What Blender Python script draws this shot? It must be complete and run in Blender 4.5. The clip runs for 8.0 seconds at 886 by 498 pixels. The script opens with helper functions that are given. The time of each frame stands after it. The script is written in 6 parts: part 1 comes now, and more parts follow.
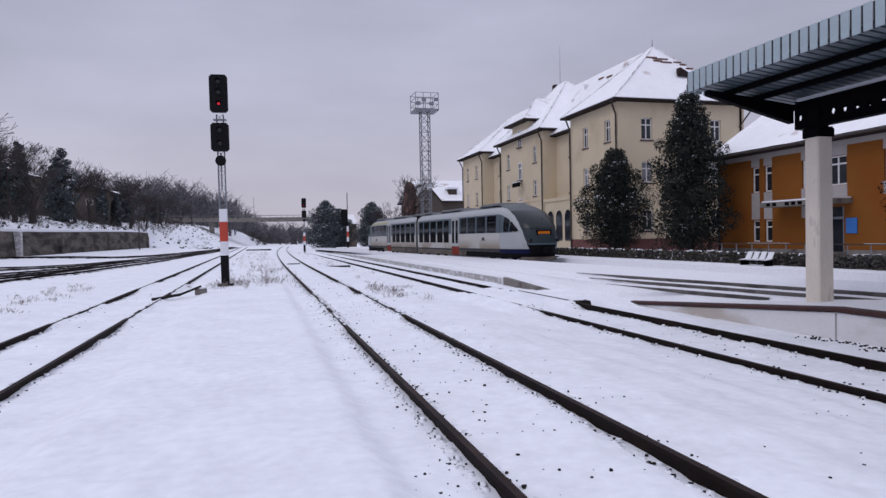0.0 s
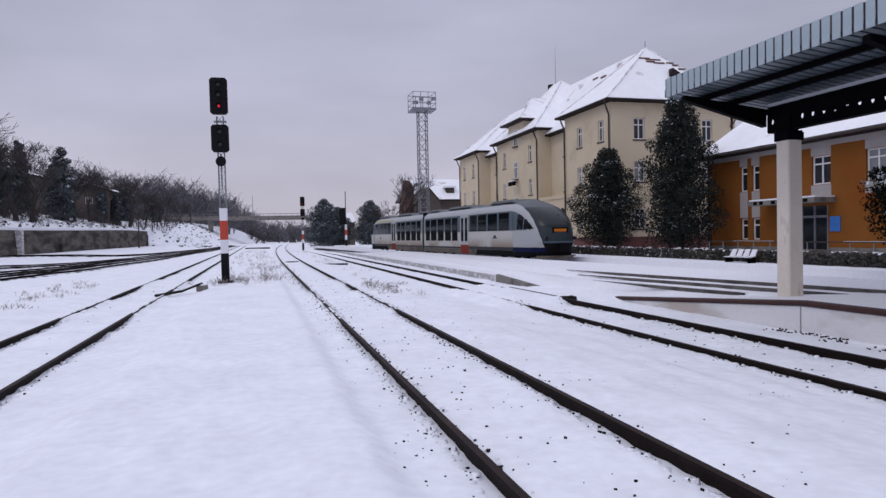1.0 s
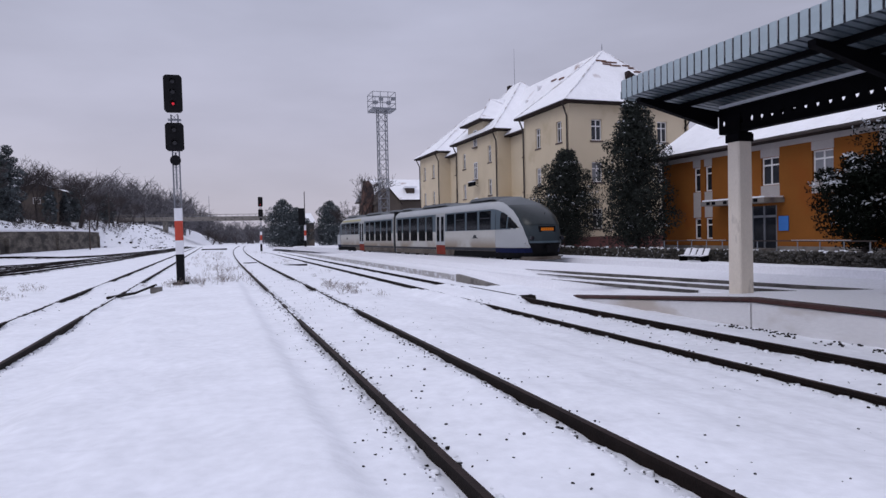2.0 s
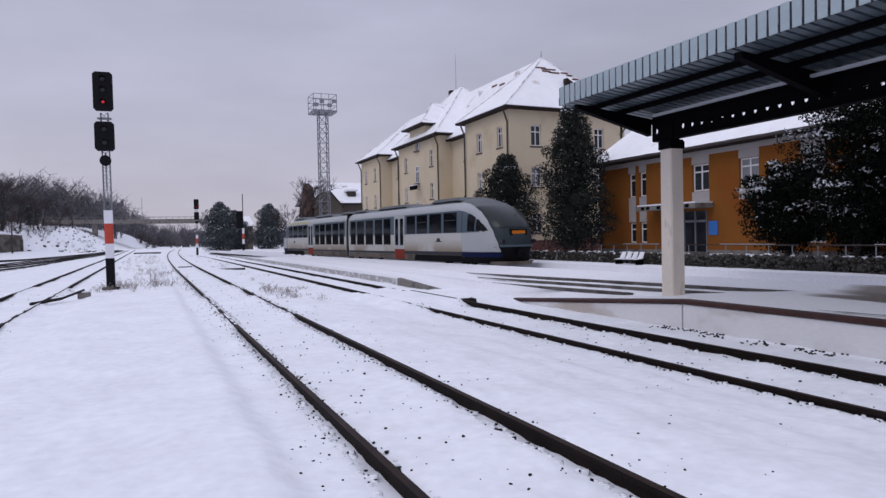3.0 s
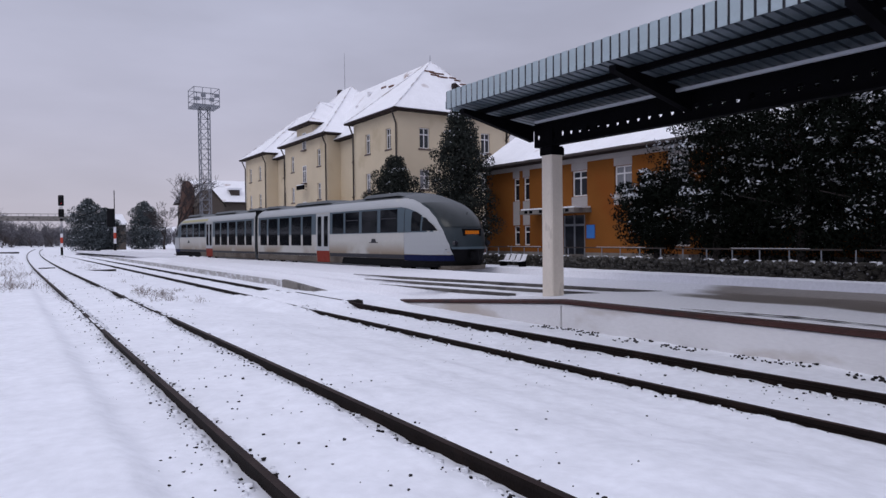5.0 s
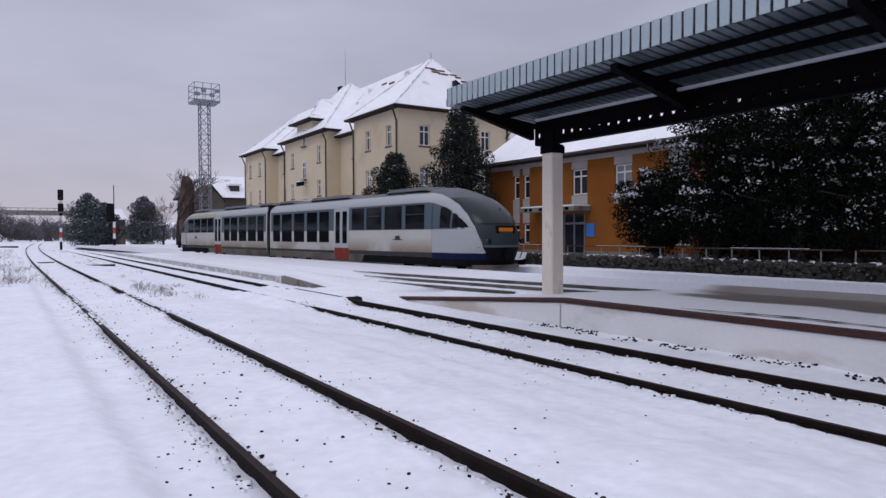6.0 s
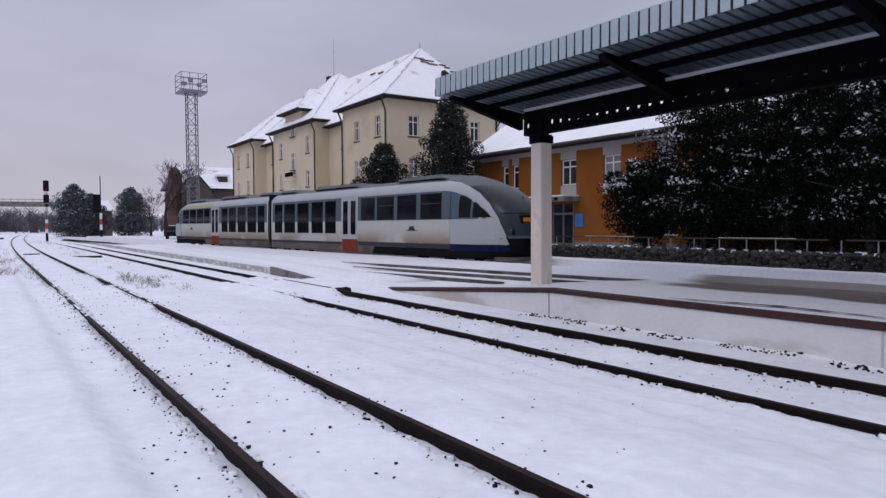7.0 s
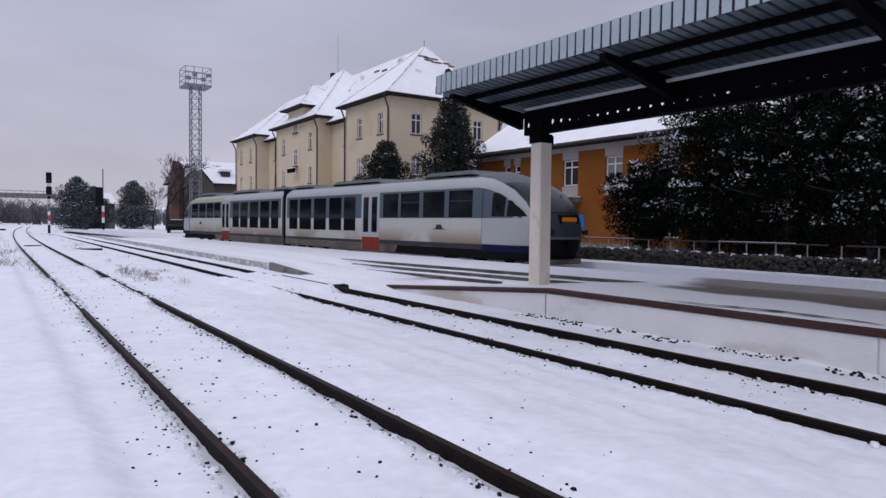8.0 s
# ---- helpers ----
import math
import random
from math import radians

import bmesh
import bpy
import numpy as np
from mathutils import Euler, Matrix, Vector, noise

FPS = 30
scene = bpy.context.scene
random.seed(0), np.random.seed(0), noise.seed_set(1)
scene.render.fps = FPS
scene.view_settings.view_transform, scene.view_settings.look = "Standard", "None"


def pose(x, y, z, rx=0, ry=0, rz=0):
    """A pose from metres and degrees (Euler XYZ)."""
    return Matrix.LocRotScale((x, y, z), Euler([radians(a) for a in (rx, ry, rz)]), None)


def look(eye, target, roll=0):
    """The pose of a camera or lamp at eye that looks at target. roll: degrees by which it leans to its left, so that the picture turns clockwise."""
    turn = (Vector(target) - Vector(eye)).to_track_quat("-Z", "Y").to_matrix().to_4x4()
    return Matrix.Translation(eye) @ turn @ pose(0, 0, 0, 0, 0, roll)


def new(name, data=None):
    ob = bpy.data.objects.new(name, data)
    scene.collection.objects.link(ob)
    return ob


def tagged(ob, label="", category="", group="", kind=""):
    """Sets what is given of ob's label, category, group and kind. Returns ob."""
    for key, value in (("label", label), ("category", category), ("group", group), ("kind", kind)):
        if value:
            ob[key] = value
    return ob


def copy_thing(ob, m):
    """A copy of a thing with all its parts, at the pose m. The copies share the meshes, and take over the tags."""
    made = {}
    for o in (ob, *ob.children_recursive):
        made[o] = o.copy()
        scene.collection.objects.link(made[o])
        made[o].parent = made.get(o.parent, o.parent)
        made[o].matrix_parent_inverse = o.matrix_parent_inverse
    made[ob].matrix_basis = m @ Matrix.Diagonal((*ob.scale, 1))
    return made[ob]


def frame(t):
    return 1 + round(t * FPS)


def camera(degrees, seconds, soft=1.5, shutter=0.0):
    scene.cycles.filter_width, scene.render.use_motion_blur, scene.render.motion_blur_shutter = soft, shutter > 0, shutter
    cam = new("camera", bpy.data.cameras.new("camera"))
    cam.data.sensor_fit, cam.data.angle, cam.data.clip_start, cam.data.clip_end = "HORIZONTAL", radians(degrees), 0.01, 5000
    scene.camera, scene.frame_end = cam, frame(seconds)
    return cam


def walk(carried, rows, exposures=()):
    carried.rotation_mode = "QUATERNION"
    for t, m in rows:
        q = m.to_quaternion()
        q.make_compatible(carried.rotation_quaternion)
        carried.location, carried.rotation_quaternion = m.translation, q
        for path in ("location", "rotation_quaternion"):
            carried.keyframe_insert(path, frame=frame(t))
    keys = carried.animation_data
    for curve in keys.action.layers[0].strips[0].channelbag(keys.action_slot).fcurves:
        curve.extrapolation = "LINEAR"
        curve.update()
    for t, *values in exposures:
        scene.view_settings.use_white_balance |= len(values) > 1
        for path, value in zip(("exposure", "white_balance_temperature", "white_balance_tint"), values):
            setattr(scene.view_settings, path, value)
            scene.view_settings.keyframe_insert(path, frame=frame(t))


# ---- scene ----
cam = camera(66.6, 8.0, soft=1.45)


def view(x, y, z, yaw, pitch, roll):
    return pose(x, y, z, 90 + pitch, 0, yaw) @ pose(0, 0, 0, 0, 0, roll)


PATH = [
    (0.0, view(-0.072, 0.858, 1.829, -15.26, -1.04, -1.11)),
    (0.25, view(-0.035, 0.430, 1.838, -15.09, -0.99, -1.13)),
    (0.5, view(-0.025, 0.145, 1.842, -15.04, -0.96, -1.15)),
    (1.0, view(-0.088, 0.002, 1.830, -15.35, -1.20, -1.16)),
    (1.2, view(-0.085, 0.000, 1.826, -15.55, -1.21, -1.18)),
    (2.3, view(-0.070, -0.003, 1.801, -20.34, -1.25, -1.34)),
    (2.5, view(-0.068, -0.004, 1.800, -21.36, -1.25, -1.35)),
    (3.0, view(-0.051, -0.010, 1.802, -23.64, -1.02, -1.20)),
    (3.5, view(-0.043, -0.014, 1.811, -26.93, -0.99, -1.14)),
    (4.0, view(-0.010, -0.036, 1.818, -29.39, -1.03, -1.26)),
    (4.5, view(0.012, -0.019, 1.790, -31.93, -0.80, -1.04)),
    (4.7, view(0.013, -0.014, 1.788, -32.91, -0.95, -0.93)),
    (5.8, view(0.020, 0.008, 1.794, -33.00, -1.19, -0.34)),
    (6.0, view(0.021, 0.011, 1.795, -33.11, -1.26, -0.27)),
    (6.5, view(0.050, 0.030, 1.778, -34.47, -1.67, -0.52)),
    (7.0, view(0.052, 0.017, 1.782, -33.98, -2.04, -0.36)),
    (7.5, view(0.082, -0.012, 1.781, -33.74, -2.04, -0.31)),
    (8.0, view(0.175, 0.002, 1.771, -33.80, -2.14, 0.64)),
]
walk(cam, PATH, exposures=((0.0, 0.0), (8.0, 0.0)))

# ---- world and sun: an overcast winter sky ----
world = bpy.data.worlds.new("overcast")
scene.world = world
world.use_nodes = True
wn, wl = world.node_tree.nodes, world.node_tree.links
wn.clear()
w_out = wn.new("ShaderNodeOutputWorld")
w_bg = wn.new("ShaderNodeBackground")
w_sky = wn.new("ShaderNodeTexSky")
w_sky.sky_type = "NISHITA"
w_sky.sun_disc = False
w_sky.sun_elevation, w_sky.sun_rotation = radians(24), radians(-60)
w_co = wn.new("ShaderNodeTexCoord")
w_sep = wn.new("ShaderNodeSeparateXYZ")
w_ramp = wn.new("ShaderNodeValToRGB")
w_map = wn.new("ShaderNodeMapping")
w_map.inputs["Scale"].default_value = (1.0, 1.0, 3.2)
w_noise = wn.new("ShaderNodeTexNoise")
w_noise.inputs["Scale"].default_value = 2.2
w_noise.inputs["Detail"].default_value = 5.0
w_noise.inputs["Roughness"].default_value = 0.5
w_val = wn.new("ShaderNodeMapRange")
w_val.inputs["From Min"].default_value, w_val.inputs["From Max"].default_value = 0.3, 0.7
w_val.inputs["To Min"].default_value, w_val.inputs["To Max"].default_value = 0.86, 1.13
w_mul = wn.new("ShaderNodeMix")
w_mul.data_type, w_mul.blend_type = "RGBA", "MULTIPLY"
w_mul.inputs["Factor"].default_value = 1.0
w_mix = wn.new("ShaderNodeMix")
w_mix.data_type = "RGBA"
w_mix.inputs["Factor"].default_value = 0.94
w_dim = wn.new("ShaderNodeMix")
w_dim.data_type, w_dim.blend_type = "RGBA", "MULTIPLY"
w_dim.inputs["Factor"].default_value = 1.0
w_dim.inputs[7].default_value = (0.09, 0.09, 0.09, 1)
ramp = w_ramp.color_ramp
ramp.elements[0].position, ramp.elements[0].color = 0.0, (0.545, 0.515, 0.62, 1)
ramp.elements[1].position, ramp.elements[1].color = 1.0, (0.98, 1.0, 1.235, 1)
for at_, col in ((0.05, (0.545, 0.52, 0.63, 1)), (0.16, (0.485, 0.48, 0.605, 1)), (0.36, (0.45, 0.465, 0.60, 1)), (0.6, (0.64, 0.665, 0.84, 1))):
    e = ramp.elements.new(at_)
    e.color = col
wl.new(w_co.outputs["Generated"], w_sep.inputs[0])
wl.new(w_sep.outputs["Z"], w_ramp.inputs[0])
wl.new(w_co.outputs["Generated"], w_map.inputs[0])
wl.new(w_map.outputs[0], w_noise.inputs["Vector"])
wl.new(w_noise.outputs[0], w_val.inputs["Value"])
wl.new(w_ramp.outputs[0], w_mul.inputs[6])
wl.new(w_val.outputs[0], w_mul.inputs[7])
wl.new(w_sky.outputs[0], w_dim.inputs[6])
wl.new(w_dim.outputs[2], w_mix.inputs[6])
wl.new(w_mul.outputs[2], w_mix.inputs[7])
wl.new(w_mix.outputs[2], w_bg.inputs["Color"])
wl.new(w_bg.outputs[0], w_out.inputs[0])
w_bg.inputs["Strength"].default_value = 1.0

sun = new("sun", bpy.data.lights.new("sun", "SUN"))
sun.data.energy, sun.data.angle, sun.data.color = 0.5, radians(25), (1.0, 0.97, 0.95)
sun.matrix_world = look((0, 0, 0), (0.75, 0.35, -0.9))


# ---- materials ----
def material(name, colour, rough=0.7, metal=0.0, vary=0.12, scale=4.0, fine=40.0, bump=0.15, stain=None, stain_at=0.62, stain_scale=1.2, stretch=(1, 1, 1), spec=0.4, emit=0.0, island=0.0, random_by=0.0, stain_z=None):
    m = bpy.data.materials.new(name)
    m.use_nodes = True
    n, l = m.node_tree.nodes, m.node_tree.links
    b = n["Principled BSDF"]
    b.inputs["Roughness"].default_value, b.inputs["Metallic"].default_value = rough, metal
    b.inputs["Specular IOR Level"].default_value = spec
    co = n.new("ShaderNodeTexCoord")
    mp = n.new("ShaderNodeMapping")
    mp.inputs["Scale"].default_value = stretch
    l.new(co.outputs["Object"], mp.inputs[0])
    big, small = n.new("ShaderNodeTexNoise"), n.new("ShaderNodeTexNoise")
    for t, s in ((big, scale), (small, fine)):
        t.inputs["Scale"].default_value = s
        t.inputs["Detail"].default_value = 4.0
        l.new(mp.outputs[0], t.inputs["Vector"])
    add = n.new("ShaderNodeMath")
    add.operation = "ADD"
    l.new(big.outputs[0], add.inputs[0])
    l.new(small.outputs[0], add.inputs[1])
    rng = n.new("ShaderNodeMapRange")
    rng.inputs["From Min"].default_value, rng.inputs["From Max"].default_value = 0.7, 1.3
    rng.inputs["To Min"].default_value, rng.inputs["To Max"].default_value = 1 - vary, 1 + vary
    l.new(add.outputs[0], rng.inputs["Value"])
    mul = n.new("ShaderNodeMix")
    mul.data_type, mul.blend_type = "RGBA", "MULTIPLY"
    mul.inputs["Factor"].default_value = 1.0
    mul.inputs[6].default_value = (*colour, 1)
    l.new(rng.outputs[0], mul.inputs[7])
    last = mul.outputs[2]
    if random_by or island:
        src = n.new("ShaderNodeObjectInfo") if random_by else n.new("ShaderNodeNewGeometry")
        rr = n.new("ShaderNodeMapRange")
        amount = random_by or island
        rr.inputs["To Min"].default_value, rr.inputs["To Max"].default_value = 1 - amount, 1 + amount
        l.new(src.outputs["Random" if random_by else "Random Per Island"], rr.inputs["Value"])
        m2 = n.new("ShaderNodeMix")
        m2.data_type, m2.blend_type = "RGBA", "MULTIPLY"
        m2.inputs["Factor"].default_value = 1.0
        l.new(last, m2.inputs[6])
        l.new(rr.outputs[0], m2.inputs[7])
        last = m2.outputs[2]
    if stain:
        st = n.new("ShaderNodeTexNoise")
        st.inputs["Scale"].default_value, st.inputs["Detail"].default_value = stain_scale, 6.0
        l.new(mp.outputs[0], st.inputs["Vector"])
        sr = n.new("ShaderNodeMapRange")
        sr.inputs["From Min"].default_value, sr.inputs["From Max"].default_value = stain_at - 0.06, stain_at + 0.08
        l.new(st.outputs[0], sr.inputs["Value"])
        m3 = n.new("ShaderNodeMix")
        m3.data_type = "RGBA"
        m3.inputs[7].default_value = (*stain, 1)
        if stain_z:
            sz, zr, zm = n.new("ShaderNodeSeparateXYZ"), n.new("ShaderNodeMapRange"), n.new("ShaderNodeMath")
            zr.inputs["From Min"].default_value, zr.inputs["From Max"].default_value = stain_z
            zm.operation = "MULTIPLY"
            l.new(co.outputs["Object"], sz.inputs[0])
            l.new(sz.outputs["Z"], zr.inputs["Value"])
            l.new(zr.outputs[0], zm.inputs[0])
            l.new(sr.outputs[0], zm.inputs[1])
            l.new(zm.outputs[0], m3.inputs["Factor"])
        else:
            l.new(sr.outputs[0], m3.inputs["Factor"])
        l.new(last, m3.inputs[6])
        last = m3.outputs[2]
    l.new(last, b.inputs["Base Color"])
    if bump:
        bp = n.new("ShaderNodeBump")
        bp.inputs["Strength"].default_value, bp.inputs["Distance"].default_value = bump, 0.02
        l.new(add.outputs[0], bp.inputs["Height"])
        l.new(bp.outputs[0], b.inputs["Normal"])
    if emit:
        b.inputs["Emission Color"].default_value = (*colour, 1)
        b.inputs["Emission Strength"].default_value = emit
    return m


SNOW = material("snow", (0.83, 0.84, 0.885), 0.65, vary=0.08, scale=0.9, fine=6.5, bump=0.5, spec=0.2)
SNOW_SIDE = material("snow_dirty_shaded", (0.76, 0.76, 0.80), 0.7, vary=0.08, scale=1.0, fine=14.0, bump=0.7, stain=(0.22, 0.20, 0.18), stain_at=0.68, stain_scale=3.0)
ROOF_SNOW = material("roof_snow", (0.88, 0.88, 0.91), 0.7, vary=0.05, scale=0.9, fine=6.0, bump=0.8, stain=(0.30, 0.19, 0.15), stain_at=0.70, stain_scale=0.55)
RUST = material("rail_rust", (0.010, 0.0065, 0.0055), 0.75, 0.0, vary=0.35, scale=3.0, fine=50, bump=0.3, stain=(0.018, 0.011, 0.009), stain_at=0.6, spec=0.1)
RAIL_TOP = material("rail_head", (0.034, 0.021, 0.019), 0.6, 0.0, vary=0.35, scale=2.0, fine=40, bump=0.2, stain=(0.020, 0.013, 0.012), stain_at=0.50, spec=0.10)
STONE = material("ballast_stone", (0.024, 0.022, 0.022), 0.9, vary=0.3, bump=0.2, island=0.5, spec=0.1)
PATCHY = material("patchy_snow_bed", (0.74, 0.74, 0.78), 0.8, vary=0.15, scale=2, fine=14, bump=0.8, stain=(0.032, 0.029, 0.028), stain_at=0.51, stain_scale=1.3, spec=0.1)
TIMBER = material("tarred_timber", (0.02, 0.017, 0.015), 0.8, vary=0.3, stretch=(8, 1, 8), spec=0.15)
PLAT_WALL = material("platform_limewash", (0.66, 0.65, 0.66), 0.85, vary=0.05, scale=0.8, fine=12, bump=0.2, stain=(0.45, 0.40, 0.36), stain_at=0.58, stain_scale=0.7, stretch=(1, 0.6, 1.8))
KERB = material("kerb_red_brown", (0.052, 0.022, 0.020), 0.6, vary=0.25, scale=2.5, fine=30, bump=0.3, stain=(0.03, 0.02, 0.02), stain_at=0.6, spec=0.2)
CONCRETE = material("weathered_concrete", (0.185, 0.17, 0.155), 0.85, vary=0.25, scale=2, fine=40, bump=0.3, stain=(0.08, 0.07, 0.068), stain_at=0.58)
PALE_CONCRETE = material("snow_dusted_concrete", (0.38, 0.365, 0.36), 0.85, vary=0.25, scale=1.5, fine=30, bump=0.3, stain=(0.62, 0.62, 0.65), stain_at=0.55, stain_scale=3.5, stretch=(1, 0.6, 1.5))
# bare concrete of the risers, made darker to include their shadow
STEP_EDGE_SHADED = material("bare_step_edge_shaded", (0.105, 0.096, 0.090), 0.85, vary=0.3, scale=1.5, fine=30, bump=0.3, stain=(0.05, 0.045, 0.042), stain_at=0.55)
TRIM_YELLOW = material("railcar_faded_yellow", (0.34, 0.31, 0.15), 0.5, vary=0.1, bump=0.0)
ROOF_TILE = material("bare_roof_tile", (0.16, 0.085, 0.065), 0.9, vary=0.35, scale=3, fine=20, bump=0.4)
DARK_CONCRETE = material("damp_concrete", (0.07, 0.062, 0.058), 0.8, vary=0.25, scale=2, fine=40, bump=0.3, stain=(0.4, 0.4, 0.42), stain_at=0.66, stain_scale=2)
POST_PAINT = material("cream_post_paint", (0.66, 0.59, 0.51), 0.75, vary=0.08, scale=1.5, fine=20, bump=0.35, stain=(0.36, 0.31, 0.27), stain_at=0.66, stain_scale=1.6, stretch=(2, 2, 0.7))
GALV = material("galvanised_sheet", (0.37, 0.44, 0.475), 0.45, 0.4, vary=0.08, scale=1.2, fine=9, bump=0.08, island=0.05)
# darker copy of the sheet metal: roof shade is put into its colour
GALV_SHADED = material("galvanised_sheet_shaded", (0.098, 0.126, 0.150), 0.36, 0.45, vary=0.2, scale=1.2, fine=25, bump=0.08, spec=0.4)
BLACK_STEEL = material("black_steel", (0.0025, 0.0025, 0.0035), 0.7, 0.0, vary=0.25, bump=0.1, spec=0.03)
PALE_PIPE = material("pale_pipe", (0.34, 0.36, 0.40), 0.4, vary=0.08)
STUCCO = material("yellow_stucco", (0.61, 0.515, 0.375), 0.9, vary=0.06, scale=0.5, fine=25, bump=0.25, stain=(0.50, 0.41, 0.28), stain_at=0.64, stain_scale=0.35, spec=0.2)
BELT = material("stone_belt", (0.62, 0.51, 0.36), 0.85, vary=0.08)
PLINTH = material("red_brown_plinth", (0.14, 0.055, 0.05), 0.8, vary=0.2, scale=1, fine=20)
ORANGE = material("ochre_orange_render", (0.225, 0.082, 0.018), 0.9, vary=0.10, scale=0.6, fine=25, bump=0.25, stain=(0.22, 0.07, 0.015), stain_at=0.60, stain_scale=0.5, spec=0.12)
PALE_PANEL = material("pale_panel", (0.37, 0.34, 0.33), 0.8, vary=0.10, scale=1, fine=20)
FRAME_WHITE = material("white_window_frame", (0.74, 0.73, 0.74), 0.5, vary=0.06)
SILL = material("dark_sill", (0.10, 0.07, 0.06), 0.7, vary=0.2)
GLASS = material("window_glass", (0.02, 0.023, 0.03), 0.06, vary=0.3, scale=0.8, fine=3, bump=0.0, spec=0.45)
# grey panes: net curtains, and reflected sky put into the same colour
CURTAIN_SKY = material("curtain_and_sky_pane", (0.20, 0.205, 0.225), 0.35, vary=0.2, scale=3, fine=30, stretch=(6, 6, 0.5), bump=0.0, spec=0.5)
EAVE = material("brown_eave_board", (0.024, 0.016, 0.015), 0.8, vary=0.2, spec=0.15)
PIPE = material("zinc_downpipe", (0.055, 0.045, 0.042), 0.6, 0.2, vary=0.15, spec=0.2)
WOOD = material("dark_wood", (0.06, 0.045, 0.038), 0.8, vary=0.25)
BRICK = material("old_brick", (0.13, 0.075, 0.06), 0.9, vary=0.25, scale=2, fine=15, bump=0.4)
HOUSE = material("grey_house_render", (0.10, 0.082, 0.070), 0.9, vary=0.2, scale=0.6)
BARK = material("wet_bark", (0.042, 0.036, 0.035), 0.9, vary=0.3, scale=3, fine=20, bump=0.4, spec=0.1)
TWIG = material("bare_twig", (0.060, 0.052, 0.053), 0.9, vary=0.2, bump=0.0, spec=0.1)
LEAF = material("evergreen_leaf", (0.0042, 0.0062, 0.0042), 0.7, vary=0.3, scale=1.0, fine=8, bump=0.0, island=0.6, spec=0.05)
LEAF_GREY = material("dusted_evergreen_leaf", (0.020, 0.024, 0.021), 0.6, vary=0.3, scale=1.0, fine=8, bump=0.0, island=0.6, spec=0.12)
# far leaves paler and bluer: haze mixed into the base colour
LEAF_HAZED = material("hazed_evergreen_leaf", (0.074, 0.086, 0.092), 0.7, vary=0.3, scale=0.6, fine=4, bump=0.0, island=0.5, spec=0.1)
# blue-grey of the far twigs carries the distance haze
HAZED_TWIG = material("far_hazed_twig", (0.135, 0.130, 0.142), 0.95, vary=0.25, scale=0.3, bump=0.0, spec=0.1, island=0.3)
HIP = material("ridge_tile", (0.44, 0.40, 0.39), 0.9, vary=0.3, scale=2.0, stain=(0.80, 0.80, 0.83), stain_at=0.44, stain_scale=1.4)
LEAF_SNOW = material("snow_on_leaf", (0.48, 0.50, 0.54), 0.7, vary=0.1, bump=0.0, island=0.2)
WEED = material("dry_weed", (0.20, 0.165, 0.150), 0.9, vary=0.25, bump=0.0, island=0.25)
RUBBLE = material("rubble_stone", (0.036, 0.033, 0.028), 0.9, vary=0.35, scale=5, fine=30, bump=0.5, random_by=0.5, stain=(0.55, 0.55, 0.58), stain_at=0.66, stain_scale=6, spec=0.15)
RUBBLE_FAR = material("rubble_stone_joined", (0.036, 0.033, 0.028), 0.9, vary=0.35, scale=5, fine=30, bump=0.5, island=0.5, stain=(0.55, 0.55, 0.58), stain_at=0.66, stain_scale=6, spec=0.15)
RETAIN = material("retaining_masonry", (0.115, 0.102, 0.088), 0.9, vary=0.55, scale=1.4, fine=6, bump=0.6, stain=(0.042, 0.038, 0.035), stain_at=0.52, stain_scale=0.55, stretch=(1, 0.35, 1.6), spec=0.1)
SCRUB = material("winter_scrub", (0.062, 0.053, 0.052), 0.95, vary=0.3, bump=0.0, island=0.4, spec=0.1)
BLACK = material("signal_black", (0.0045, 0.0045, 0.006), 0.6, vary=0.2, spec=0.15)
WHITE_PAINT = material("white_paint", (0.72, 0.72, 0.76), 0.55, vary=0.06, scale=3, fine=20, stain=(0.4, 0.36, 0.34), stain_at=0.7)
RED_PAINT = material("red_paint", (0.46, 0.055, 0.03), 0.55, vary=0.12, scale=3, fine=20)
GREY_STEEL = material("grey_steel", (0.20, 0.21, 0.235), 0.5, 0.3, vary=0.15)
RED_LAMP = material("red_signal_lamp", (0.75, 0.02, 0.04), 0.4, vary=0.0, bump=0.0, emit=0.45)
LENS = material("dark_lens", (0.02, 0.02, 0.025), 0.1, vary=0.0, bump=0.0)
ORANGE_LED = material("amber_display", (0.42, 0.115, 0.01), 0.5, vary=0.0, bump=0.0, emit=0.22, spec=0.1)
T_WHITE = material("railcar_silver_white", (0.42, 0.41, 0.385), 0.40, 0.0, vary=0.05, scale=0.5, fine=6, bump=0.0, stain=(0.17, 0.115, 0.060), stain_at=0.45, stain_scale=0.55, stretch=(1, 0.7, 1.0), stain_z=(1.42, 0.72))
T_LIGHT = material("railcar_arch_white", (0.335, 0.345, 0.355), 0.40, 0.0, vary=0.05, scale=0.6, bump=0.0)
T_BAND = material("railcar_blue_grey_band", (0.062, 0.088, 0.108), 0.35, vary=0.06, scale=0.8, bump=0.0, spec=0.3)
T_MASK = material("railcar_grey_cab", (0.030, 0.039, 0.045), 0.35, vary=0.06, bump=0.0, spec=0.15)
T_ROOF = material("railcar_roof_grey", (0.108, 0.117, 0.125), 0.5, vary=0.15, scale=1, bump=0.05, spec=0.15)
T_SKIRT = material("railcar_grimy_skirt", (0.13, 0.112, 0.096), 0.6, vary=0.2, scale=1, fine=10, bump=0.05, stain=(0.08, 0.065, 0.055), stain_at=0.55, stain_scale=0.8, spec=0.05)
T_STRIPE = material("railcar_grey_stripe", (0.04, 0.04, 0.046), 0.5, vary=0.12, spec=0.06)
